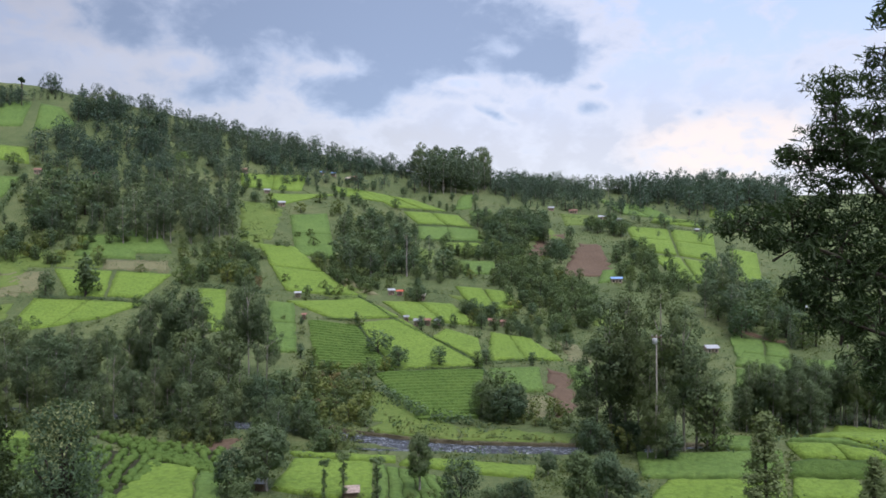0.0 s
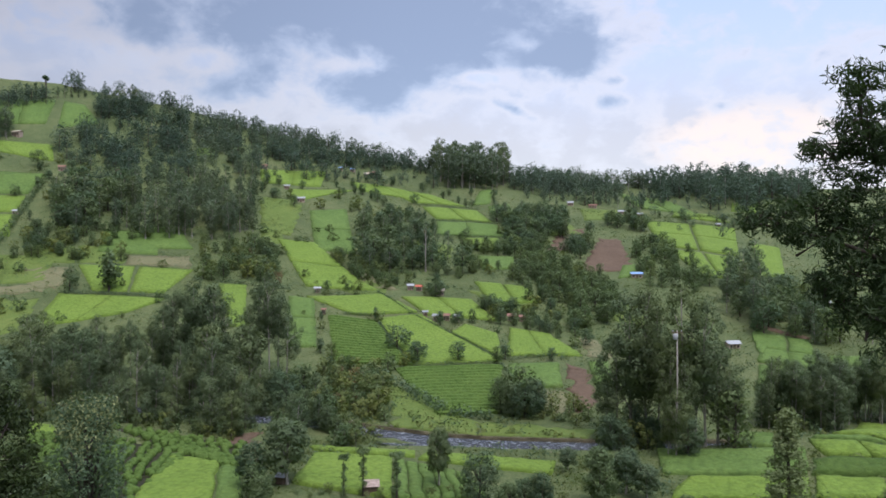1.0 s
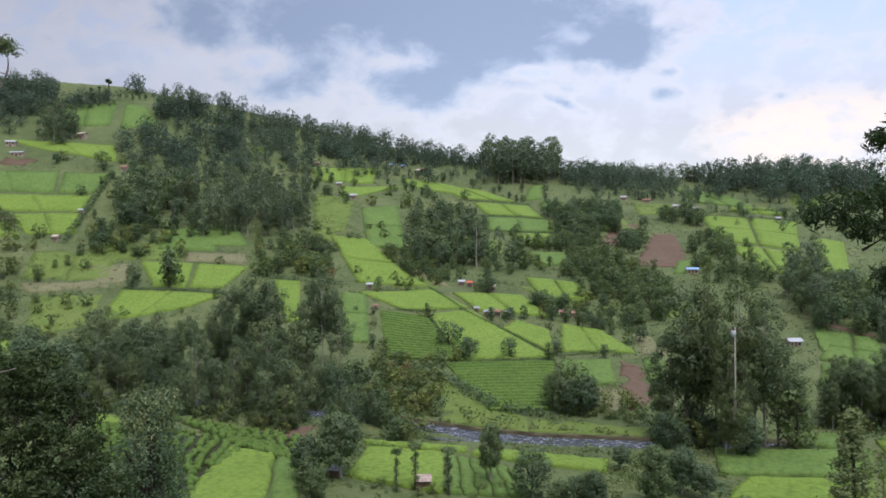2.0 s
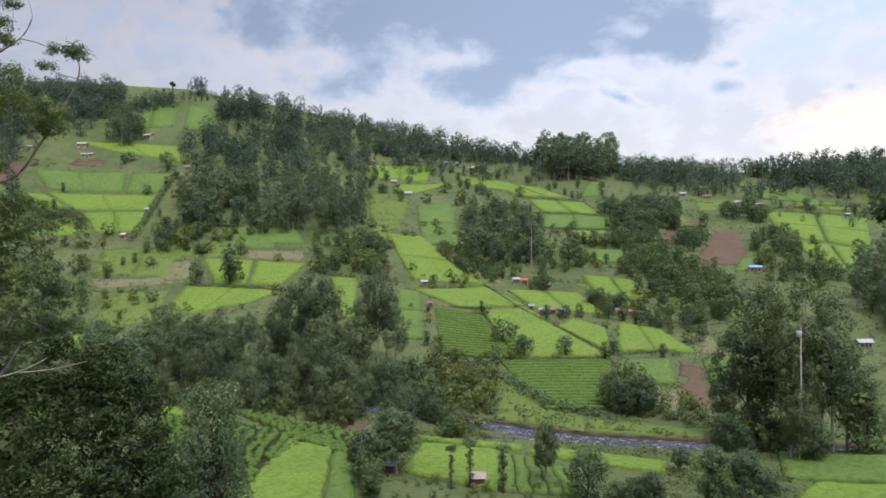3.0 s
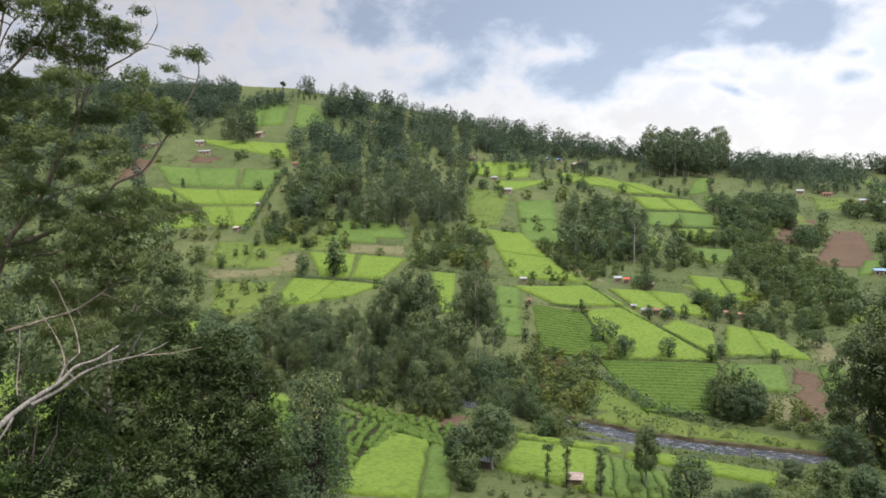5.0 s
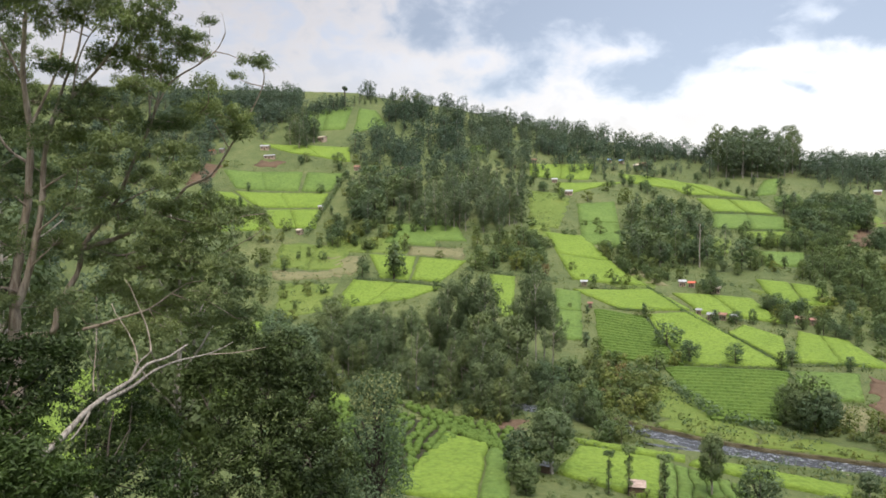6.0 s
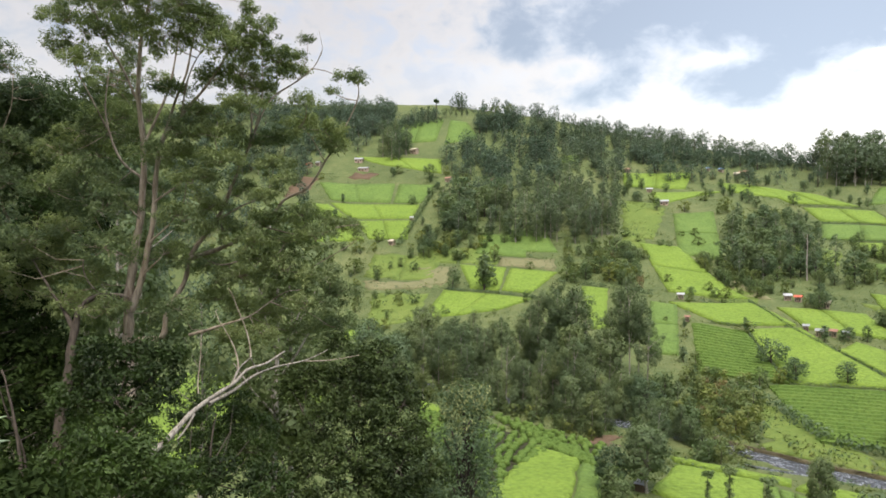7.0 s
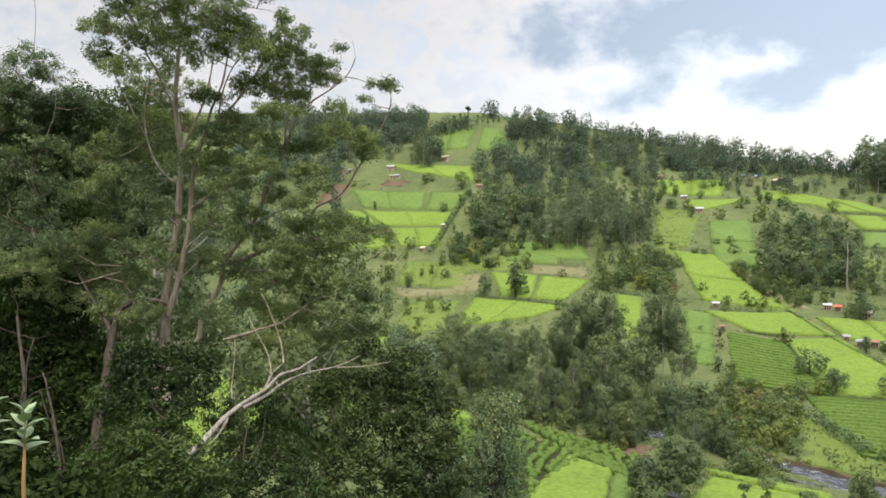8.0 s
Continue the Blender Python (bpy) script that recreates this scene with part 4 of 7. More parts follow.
field("mid", [(-255.0, 380.3), (-231.7, 393.4), (-244.1, 425.8), (-273.9, 411.8)], 2, 1)
field("mid", [(-224.2, 391.2), (-211.5, 413.2), (-229.6, 431.4), (-240.5, 427.4)], 1, 1)
field("bright", [(-242.3, 352.6), (-202.4, 350.1), (-213.9, 369.9), (-269.4, 358.6)], 2, 1)
field("soil", [(-254.6, 331.0), (-240.1, 332.7), (-239.0, 342.1), (-254.9, 339.3)], 1, 1)
field("dry", [(-164.9, 228.7), (-137.1, 233.3), (-143.4, 239.6), (-173.3, 236.5)], 1, 1)
field("soil", [(-271.8, 297.0), (-262.0, 303.6), (-269.8, 324.7), (-285.8, 323.9)], 1, 1)
field("bright", [(-144.5, 185.2), (-124.4, 184.3), (-136.1, 195.0), (-150.4, 195.7)], 1, 1)
field("bright", [(-24.3, 116.7), (-7.5, 113.2), (-7.7, 116.4), (-25.8, 119.1)], 1, 1)
field("bright", [(-7.0, 112.2), (13.3, 104.8), (14.5, 111.0), (-5.9, 116.0)], 1, 1)
field("bright", [(-24.3, 100.6), (-9.3, 94.6), (-11.1, 113.0), (-23.8, 115.2)], 1, 1)
field("mid", [(-9.0, 94.6), (3.6, 94.5), (0.7, 104.6), (-10.7, 112.5)], 6, 1)
field("mid", [(29.2, 104.9), (48.9, 102.2), (52.1, 109.2), (31.4, 116.8)], 1, 1)
field("bright", [(27.6, 95.4), (45.9, 95.2), (48.7, 101.7), (32.3, 103.4)], 1, 1)
field("mid", [(43.2, 115.5), (48.1, 111.5), (54.4, 126.2), (47.4, 127.4)], 1, 1)
field("bright", [(53.6, 106.7), (65.8, 104.6), (65.5, 106.8), (53.6, 112.6)], 2, 1)
field("mid", [(54.2, 112.9), (65.8, 107.3), (60.7, 112.1), (55.3, 114.2)], 1, 1)
field("bright", [(58.7, 114.8), (67.5, 107.4), (83.0, 132.0), (74.4, 135.3)], 1, 2)
field("dark", [(49.2, 102.0), (59.5, 100.7), (65.2, 104.3), (51.2, 106.1)], 1, 1)
field("bright", [(46.5, 95.5), (56.4, 95.0), (58.4, 100.2), (49.9, 101.7)], 1, 1)
tea_bushes([(-54.1, 100.9), (-43.6, 103.3), (-44.2, 114.8), (-63.1, 124.1)], 1.45, "uneven green tea field of single rounded bushes", 300)
tea_bushes([(-43.0, 113.0), (-32.8, 105.8), (-36.1, 119.7), (-66.0, 131.7)], 1.25, "green tea field of single rounded bushes in rows", 0)
tea_bushes([(-62.1, 100.4), (-59.0, 105.3), (-71.4, 124.9), (-77.8, 125.6)], 1.35, "green tea field of single rounded bushes in rows", 0)
tea_bushes([(-53.0, 86.0), (-43.5, 84.0), (-43.4, 103.0), (-54.1, 100.6)], 1.45, "uneven green tea field of single rounded bushes", 0)
field("bright", [(-78.5, 126.7), (-71.8, 125.5), (-76.4, 131.7), (-82.6, 133.3)], 1, 1)
field("bright", [(-42.5, 84.0), (-31.0, 86.0), (-37.7, 109.9), (-46.7, 113.4)], 1, 1)
field("mid", [(-30.7, 86.0), (-27.0, 88.0), (-34.1, 108.4), (-37.5, 109.8)], 1, 1)
field("bright", [(-152, 72), (-98, 84), (-100, 126), (-152, 134)], 3, 2)
field("bright", [(-96, 72), (-80, 74), (-84, 84), (-96, 84)], 1, 1)
grove("gum", [(-130.3, 280.2), (-85.5, 293.3), (-107.2, 367.7), (-158.0, 339.7)], 72, 12, 20, 301, "trees of the hillside")
grove("gum round", [(-161.9, 281.2), (-132.8, 287.8), (-152.0, 329.5), (-180.3, 313.2)], 44, 8, 16, 302, "trees of the hillside")
far_wood("round gum", [(-177.1, 332.8), (-137.0, 358.5), (-173.1, 452.9), (-216.8, 407.2)], 55, 9, 14, 303, "distant dark green wood on the ridge")
grove("gum", [(-219.0, 424.0), (-198.4, 441.4), (-203.1, 452.0), (-223.9, 433.4)], 8, 12, 15, 304, "trees of the hillside")
far_wood("round gum", [(-193.6, 430.8), (-81.1, 458.7), (-85.6, 483.8), (-198.4, 441.4)], 50, 8, 13, 305, "distant dark green wood on the ridge")
far_wood("round", [(-196.2, 343.1), (-145.7, 381.1), (-164.8, 431.0), (-217.0, 379.6)], 24, 8, 12, 306, "distant dark green wood on the ridge")
far_wood("round gum", [(-157.6, 412.4), (-77.7, 439.2), (-83.6, 472.4), (-168.1, 439.8)], 40, 8, 12, 307, "distant dark green wood on the ridge")
grove("gum round", [(-34.9, 268.5), (2.6, 266.3), (-22.2, 333.7), (-49.9, 337.7)], 50, 8, 13, 308, "trees of the hillside")
grove("gum", [(-17.3, 440.6), (26.5, 452.4), (28.5, 487.1), (-18.5, 472.7)], 18, 21, 27, 309, "trees of the hillside")
far_wood("round gum", [(25.5, 435.2), (94.9, 471.5), (102.8, 510.8), (28.0, 478.3)], 26, 8, 13, 310, "distant dark green wood on the ridge")
grove("gum round", [(18.0, 330.0), (49.6, 341.9), (59.1, 381.3), (15.8, 374.4)], 40, 8, 11, 311, "trees of the hillside")
grove("round", [(43.9, 302.3), (55.6, 308.0), (64.7, 358.7), (51.3, 353.3)], 9, 7, 9, 312, "trees of the hillside")
grove("round", [(72.6, 360.7), (95.0, 361.7), (105.9, 403.1), (79.5, 394.9)], 12, 7, 9, 313, "trees of the hillside")
grove("light", [(29.0, 234.4), (51.4, 247.0), (50.6, 280.7), (21.9, 300.7)], 30, 3.5, 5.5, 314, "trees of the hillside")
grove("light", [(29.6, 204.3), (43.4, 204.9), (52.3, 247.3), (35.1, 242.2)], 18, 4.5, 7.5, 315, "trees of the hillside")
grove("slim light", [(-0.4, 294.0), (33.2, 303.6), (34.7, 317.6), (-0.4, 305.5)], 22, 4.5, 7, 316, "row of small trees")
far_wood("round gum", [(106.0, 424.6), (216.8, 452.9), (255.6, 534.0), (125.1, 501.2)], 55, 12, 19, 317, "distant dark green wood on the ridge")
grove("gum", [(75.0, 210.7), (87.5, 210.7), (119.6, 287.9), (101.4, 284.7)], 14, 12, 17, 318, "trees of the hillside")
grove("light gum", [(84.2, 195.3), (119.2, 192.5), (143.8, 232.2), (100.4, 232.8)], 24, 7, 12, 319, "trees of the hillside")
grove("gum_near", [(55.4, 130.8), (82.4, 131.1), (88.4, 140.7), (59.6, 140.8)], 36, 8, 13.5, 320, "trees of the hillside")
grove("round_near bush", [(53.6, 126.6), (59.6, 115.0), (68.4, 132.0), (56.0, 132.2)], 8, 2, 4, 321, "undergrowth of the wood")
plant("gum_near", 27.0, 125.0, 17.8)
plant("gum_near", 29.2, 125.0, 25.9)
plant("gum_near", 31.6, 124.3, 28.7)
plant("gum_near", 34.1, 124.9, 24.2)
plant("gum_near", 36.1, 117.7, 27.9)
plant("gum_near", 40.5, 125.1, 23.2)
plant("gum_near", 39.4, 117.2, 24.3)
plant("gum_near", 41.6, 117.6, 17.2)
plant("gum_near", 43.1, 116.6, 12.9)
plant("gum_near", 35.6, 126.8, 19.0)
plant("gum_near", 25.2, 124.9, 10.8)
plant("gum_near", 47.9, 125.3, 10.4)
grove("young_gum", [(-68.2, 136.3), (-35.5, 123.4), (-36.1, 132.9), (-76.0, 151.7)], 14, 5, 11, 381, "trees of the valley wood", 4.0)
grove("gum_near gum_near young_gum", [(-88.6, 143.1), (-40.0, 131.8), (-43.2, 152.4), (-104.4, 168.5)], 32, 8, 18, 382, "trees of the valley wood", 3.4)
grove("gum_near", [(-104.4, 168.5), (-43.8, 152.5), (-47.7, 170.6), (-115.3, 186.2)], 26, 9, 16, 383, "trees of the valley wood", 3.4)
grove("young_gum light round_near", [(-34.5, 123.4), (-22.1, 125.0), (-29.7, 157.3), (-45.8, 163.7)], 26, 3, 8.5, 384, "trees of the valley wood", 2.2)
grove("bush light", [(-66.8, 133.4), (-37.2, 121.0), (-39.0, 128.5), (-75.8, 151.4)], 46, 1.4, 3.4, 385, "undergrowth of the wood", 1.2)
grove("bush round_near", [(-83.6, 135.0), (-66.8, 133.4), (-75.9, 151.6), (-90.7, 146.5)], 20, 2, 4.5, 386, "undergrowth of the wood", 1.5)
grove("slim light", [(0.2, 301.2), (29.0, 303.2), (31.1, 339.0), (-1.0, 323.1)], 26, 3.5, 6, 391, "trees of the hillside", 2.0)
far_wood("light", [(21.5, 235.1), (46.4, 208.9), (59.8, 274.2), (25.7, 306.4)], 42, 4.5, 7.5, 392, "close light green trees along the gully", 2.2)
far_wood("light", [(64.3, 257.7), (84.5, 254.1), (105.3, 328.5), (79.3, 326.1)], 15, 5, 8, 393, "close light green trees below the soil plot", 2.2)
grove("gum round", [(80.8, 204.2), (102.0, 203.1), (123.9, 246.7), (91.4, 248.2)], 26, 7, 12, 394, "trees of the hillside", 3.0)
grove("gum_near young_gum", [(51.6, 129.1), (79.9, 129.0), (89.6, 144.7), (61.7, 143.1)], 18, 7, 13, 395, "trees of the hillside", 3.0)
grove("light bush round", [(-43.7, 247.1), (24.3, 264.7), (22.6, 298.3), (-41.0, 282.5)], 34, 2.5, 5.5, 396, "trees of the hillside", 3.0)
grove("round light bush", [(8.9, 201.1), (39.9, 183.0), (42.5, 210.3), (13.5, 225.7)], 20, 2.5, 5, 397, "trees of the hillside", 3.0)
far_wood("gum round", [(-311.9, 337.9), (-269.7, 362.9), (-277.9, 408.1), (-351.6, 374.6)], 44, 7, 13, 401, "distant dark green wood on the ridge")
far_wood("gum round", [(-352.0, 372.3), (-275.9, 408.7), (-285.6, 422.9), (-365.3, 386.1)], 50, 7, 13, 402, "distant dark green wood on the ridge")
far_wood("gum round", [(-250.8, 443.1), (-193.2, 459.7), (-196.8, 468.2), (-255.1, 450.6)], 14, 5, 12, 410, "uneven line of dark trees along the ridge")
far_wood("gum round", [(-193.2, 459.7), (-138.0, 470.9), (-140.5, 479.6), (-196.8, 468.2)], 14, 5, 12, 411, "uneven line of dark trees along the ridge")
far_wood("gum round", [(-138.0, 470.9), (-85.6, 473.1), (-87.6, 483.6), (-140.5, 479.6)], 14, 5, 12, 412, "uneven line of dark trees along the ridge")
far_wood("gum round", [(-85.6, 473.1), (-38.3, 468.8), (-39.2, 479.5), (-87.6, 483.6)], 14, 5, 12, 413, "uneven line of dark trees along the ridge")
far_wood("gum round", [(-167.2, 466.2), (-113.3, 472.1), (-115.7, 481.8), (-170.1, 474.4)], 14, 5, 12, 414, "uneven line of dark trees along the ridge")
far_wood("gum round", [(-113.3, 472.1), (-53.4, 470.0), (-54.9, 482.6), (-115.7, 481.8)], 14, 5, 12, 415, "uneven line of dark trees along the ridge")
far_wood("gum round", [(-53.4, 470.0), (-18.0, 465.7), (-18.5, 478.0), (-54.9, 482.6)], 14, 5, 12, 416, "uneven line of dark trees along the ridge")
far_wood("gum round", [(24.5, 470.3), (67.1, 482.8), (69.4, 498.9), (25.3, 484.5)], 14, 5, 12, 417, "uneven line of dark trees along the ridge")
far_wood("gum round", [(67.1, 482.8), (125.0, 500.8), (129.5, 519.1), (69.4, 498.9)], 14, 5, 12, 418, "uneven line of dark trees along the ridge")
far_wood("gum round", [(125.0, 500.8), (180.1, 511.3), (186.1, 528.3), (129.5, 519.1)], 14, 5, 12, 419, "uneven line of dark trees along the ridge")
far_wood("gum round", [(180.1, 511.3), (241.5, 513.1), (250.7, 532.5), (186.1, 528.3)], 14, 5, 12, 420, "uneven line of dark trees along the ridge")
grove("light bush", [(-22.5, 119.3), (-13.6, 120.0), (-15.7, 133.7), (-24.4, 129.0)], 16, 2, 4, 431, "undergrowth of the wood", 1.6)
far_wood("bush", [(-15.2, 133.3), (21.4, 125.3), (21.5, 126.2), (-15.2, 133.6)], 17, 0.8, 1.3, 432, "low green weeds and scrub", 1.0)
plant("gum_near", -68.4, 162.1, 19.2)
plant("gum_near", -65.0, 159.6, 23.3)
plant("gum_near", -63.2, 161.4, 21.4)
plant("gum_near", -60.1, 159.3, 25.9)
plant("gum_near", -58.2, 160.6, 20.6)
plant("gum_near", -55.3, 158.9, 25.1)
plant("gum_near", -53.8, 160.6, 19.7)
grove("round_near gum_near", [(-94.5, 129.0), (-73.7, 127.9), (-97.6, 169.2), (-129.1, 176.3)], 18, 8, 13, 323, "trees of the hillside")
plant("gum_near", -52.6, 175.8, 16.0)
plant("gum_near", -47.6, 167.5, 22.5)
plant("gum_near", -44.3, 163.0, 26.4)
plant("gum_near", -43.9, 169.6, 20.1)
plant("gum_near", -40.3, 163.6, 16.1)
grove("bush light", [(-49.3, 248.2), (-22.5, 249.0), (-26.4, 293.3), (-56.4, 283.9)], 60, 2.5, 5, 325, "trees of the hillside")
grove("bush light", [(-90.5, 245.5), (-65.5, 250.8), (-75.8, 290.8), (-103.3, 280.6)], 50, 3.5, 7, 326, "trees of the hillside")
far_wood("round gum", [(-349.1, 367.8), (-269.7, 405.7), (-281.6, 423.4), (-361.9, 381.2)], 36, 8, 12, 327, "distant dark green wood on the ridge")
grove("gum", [(-256.6, 355.5), (-231.9, 360.9), (-248.7, 387.0), (-273.4, 378.7)], 16, 14, 18, 328, "trees of the hillside")
far_wood("bush", [(-126.7, 204.6), (35.0, 205.0), (32.1, 350.5), (-174.0, 281.0)], 40, 3.1, 4.5, 329, "low green weeds and scrub", 1.0)
far_wood("bush", [(-28.1, 140.2), (-13.8, 134.0), (-17.7, 172.5), (-34.5, 172.9)], 16, 3.1, 5, 330, "low green weeds and scrub", 1.0)
plant("round", -17.0, 187.2, 7.1)
plant("round", -11.7, 180.3, 4.5)
plant("round", -1.0, 175.6, 5.4)
plant("round", -10.9, 175.7, 5.5)
plant("round", 11.2, 140.7, 9.7)
plant("round", 13.6, 138.9, 5.3)
plant("round", -8.8, 245.8, 5.7)
plant("round", -205.4, 341.8, 8.9)
plant("slim", -116.9, 234.0, 14.0)
plant("round", -130.2, 234.3, 8.1)
grove("round_near bush", [(23.4, 115.9), (31.9, 116.6), (32.7, 127.0), (24.7, 127.2)], 10, 3, 7, 332, "undergrowth of the wood")
far_wood("bush", [(-29.7, 98.0), (-22.8, 95.0), (5.6, 93.9), (5.1, 97.6)], 14, 1.0, 1.8, 334, "low green weeds and scrub", 1.0)
grove("gum_near round_near", [(-101.3, 98.8), (-87.8, 133.6), (-110.9, 168.5), (-130.6, 127.3)], 22, 10, 15, 336, "trees of the hillside")
grove("round bush", [(-160.8, 259.7), (-136.0, 259.4), (-150.2, 286.5), (-174.0, 281.0)], 14, 4, 7, 337, "trees of the hillside")
grove("bush round", [(7.6, 213.1), (35.5, 197.0), (40.7, 244.4), (8.9, 247.3)], 20, 3, 6, 338, "trees of the hillside")
far_wood("bush", [(8.0, 138.2), (23.8, 132.2), (24.9, 143.6), (8.2, 141.4)], 12, 2.5, 4, 339, "low green weeds and scrub", 1.0)
grove("round bush", [(-87.4, 352.8), (-21.7, 307.7), (-28.5, 406.5), (-94.9, 383.7)], 18, 4, 7, 340, "trees of the hillside")
grove("round", [(-11.0, 231.5), (12.5, 214.9), (11.3, 222.7), (-11.5, 241.7)], 8, 3, 6, 341, "trees of the hillside")
grove("light bush", [(17.5, 291.9), (39.2, 229.7), (50.5, 231.6), (43.4, 312.0)], 18, 4, 6.5, 342, "trees of the hillside")
grove("slim round", [(19.4, 322.9), (54.5, 305.1), (65.3, 365.7), (22.1, 367.6)], 26, 5, 8, 343, "trees of the hillside")
far_wood("round gum", [(-128.2, 385.9), (-16.7, 425.4), (-18.6, 477.1), (-140.1, 421.9)], 44, 7, 11, 344, "distant dark green wood on the ridge")
far_wood("round gum", [(-149.4, 371.3), (-108.6, 386.5), (-120.0, 427.4), (-167.1, 415.7)], 26, 8, 12, 345, "distant dark green wood on the ridge")
far_wood("round gum", [(32.4, 426.9), (106.0, 424.6), (125.1, 501.2), (37.1, 489.1)], 40, 7, 12, 346, "distant dark green wood on the ridge")
far_wood("round", [(92.6, 371.1), (140.8, 352.4), (177.4, 444.0), (112.6, 451.0)], 16, 5, 8, 347, "distant dark green wood on the ridge")
far_wood("round gum", [(-319.7, 304.8), (-269.7, 323.5), (-313.2, 387.1), (-373.8, 355.8)], 40, 9, 14, 348, "distant dark green wood on the ridge")
far_wood("round gum", [(-356.7, 365.9), (-270.1, 407.0), (-288.1, 433.9), (-376.7, 386.2)], 44, 8, 12, 349, "distant dark green wood on the ridge")
far_wood("round gum bush", [(-208.2, 202.4), (-155.6, 213.3), (-197.4, 270.0), (-259.9, 252.0)], 26, 4, 8, 350, "scattered trees and scrub on the hillside")
far_wood("gum round", [(-407.7, 171.1), (-191.1, 185.9), (-357.0, 345.0), (-540.1, 225.0)], 150, 9, 16, 351, "wooded hillside behind the near trees")
plant("palm", -252.2, 428.2, 12.5)
plant("palm", -257.6, 426.7, 7.8)
plant("palm", -261.4, 423.9, 7.0)
plant("gum", -245.5, 429.3, 7.5)
plant("gum", -243.3, 432.7, 6.8)
plant("gum", -240.6, 435.8, 6.5)
plant("gum", -238.1, 439.4, 6.2)
plant("gum", -235.7, 442.8, 8.0)
plant("gum", -255.3, 423.2, 8.0)
plant("gum", -258.0, 421.0, 6.3)
plant("gum", -252.3, 424.9, 7.4)
plant("silver_tall", -22.1, 41.5, 13.7).scale.xy = (0.86, 0.86)
plant("silver", -24.8, 100.6, 9.6).scale.xy = (1.05, 1.05)
plant("silver", -29.2, 98.2, 6.8).scale.xy = (0.8, 0.8)
plant("light", -27.8, 94.0, 5.2).scale.xy = (0.6, 0.6)
plant("fresh", -25.9, 91.0, 4.6).scale.xy = (0.55, 0.55)
plant("silver", -3.3, 99.4, 8.6).scale.xy = (0.62, 0.62)
plant("pruned", -15.9, 95.7, 6.0)
plant("pruned", -13.4, 96.1, 6.8)
plant("pruned", -8.7, 94.6, 6.7)
plant("round_near", 2.3, 92.0, 7.5)
plant("fresh", 5.8, 89.8, 4.3)
plant("silver", 10.0, 89.4, 5.6)
plant("round_near", 7.9, 90.7, 4.7)
plant("silver", 15.7, 106.9, 3.7)
plant("fresh", 17.9, 93.3, 7.8)
plant("silver", 22.2, 97.5, 6.3)
plant("silver", 24.4, 94.9, 5.0)
plant("fresh", 26.9, 85.9, 4.2)
plant("conifer", 16.4, 36.5, 11.5).scale.xy = (1.45, 1.45)
plant("conifer", 15.5, 25.7, 6.5).scale.xy = (0.8, 0.8)
plant("fresh", -44.4, 73.6, 10.4)
plant("silver", -43.3, 67.3, 12.1)
plant("slim", -116.9, 234.0, 11.0)
hedge([(-21.6, 170.4), (-17.5, 164.1), (-13.8, 158.2), (-8.3, 148.7), (-3.5, 140.5), (2.8, 137.4), (5.9, 136.8)], 2.8, 2.6)
hedge([(-28.6, 242.3), (-15.4, 217.4), (-0.4, 195.3), (9.6, 174.9)], 1.3, 0.9)
hedge([(-11.7, 173.6), (9.4, 173.8)], 1.0, 0.8)
hedge([(-50.6, 239.6), (-27.4, 239.9)], 1.4, 1.0)
hedge([(-26.4, 216.3), (-12.4, 174.6)], 1.2, 0.8)
hedge([(-132.8, 232.2), (-95.4, 230.4)], 1.5, 1.2)
hedge([(-85.6, 246.8), (-58.4, 243.1)], 2.0, 1.6)
hedge([(-196.5, 336.4), (-190.5, 312.4), (-182.8, 287.1), (-177.6, 267.4)], 3.5, 3.5)
hedge([(-24.1, 385.2), (9.7, 387.9)], 1.5, 1.2)
hedge([(-18.1, 354.8), (18.8, 357.9)], 1.5, 1.2)
hedge([(-12.8, 323.7), (22.4, 332.7)], 1.5, 1.2)
hedge([(9.4, 173.3), (15.7, 143.9)], 1.0, 0.8)
hedge([(11.5, 176.8), (26.5, 182.4)], 1.2, 1.0)
hedge([(101.6, 400.6), (150.7, 388.7)], 2.0, 1.6)
hedge([(101.4, 406.3), (136.2, 414.5), (157.7, 419.6)], 2.5, 2.0)
hedge([(-36.2, 217.5), (-25.6, 216.9)], 1.0, 0.8)
house(-81.5, 360.8, 3.8, 2.3, 2.4, "white", 0)
house(-93.3, 379.6, 2.7, 1.6, 2.4, "white", 0)
house(-112.5, 406.5, 2.9, 2.0, 2.4, "rust", 0)
house(-17.7, 244.9, 1.9, 1.4, 2.4, "white", 0)
house(-14.6, 243.5, 1.8, 1.2, 2.4, "red", 0)
house(-7.3, 238.8, 2.4, 1.7, 2.4, "straw", 0)
house(-7.5, 212.2, 1.8, 1.3, 2.4, "grey", 0)
house(-4.6, 212.7, 1.7, 1.2, 2.4, "rust", 0)
house(-1.7, 212.3, 1.4, 1.0, 2.4, "grey", 0)
house(-11.1, 215.6, 1.2, 0.9, 2.4, "grey", 0)
house(15.0, 216.7, 2.1, 1.5, 2.4, "rust", 0)
house(18.1, 216.5, 1.4, 1.0, 2.4, "rust", 0)
house(67.4, 278.1, 4.1, 1.6, 2.4, "blue", 0)
house(94.1, 417.7, 6.6, 2.3, 2.4, "white", 0)
house(101.8, 412.9, 3.5, 1.7, 2.4, "white", 0)
house(64.9, 430.0, 3.2, 2.3, 2.4, "white", 0)
house(78.5, 431.9, 4.6, 1.8, 2.4, "rust", 0)
house(72.1, 192.6, 3.3, 2.0, 1.9, "white", 0)
house(119.9, 238.8, 2.4, 1.7, 2.4, "white", 0)
house(138.7, 391.0, 2.2, 1.6, 2.4, "white", 0)
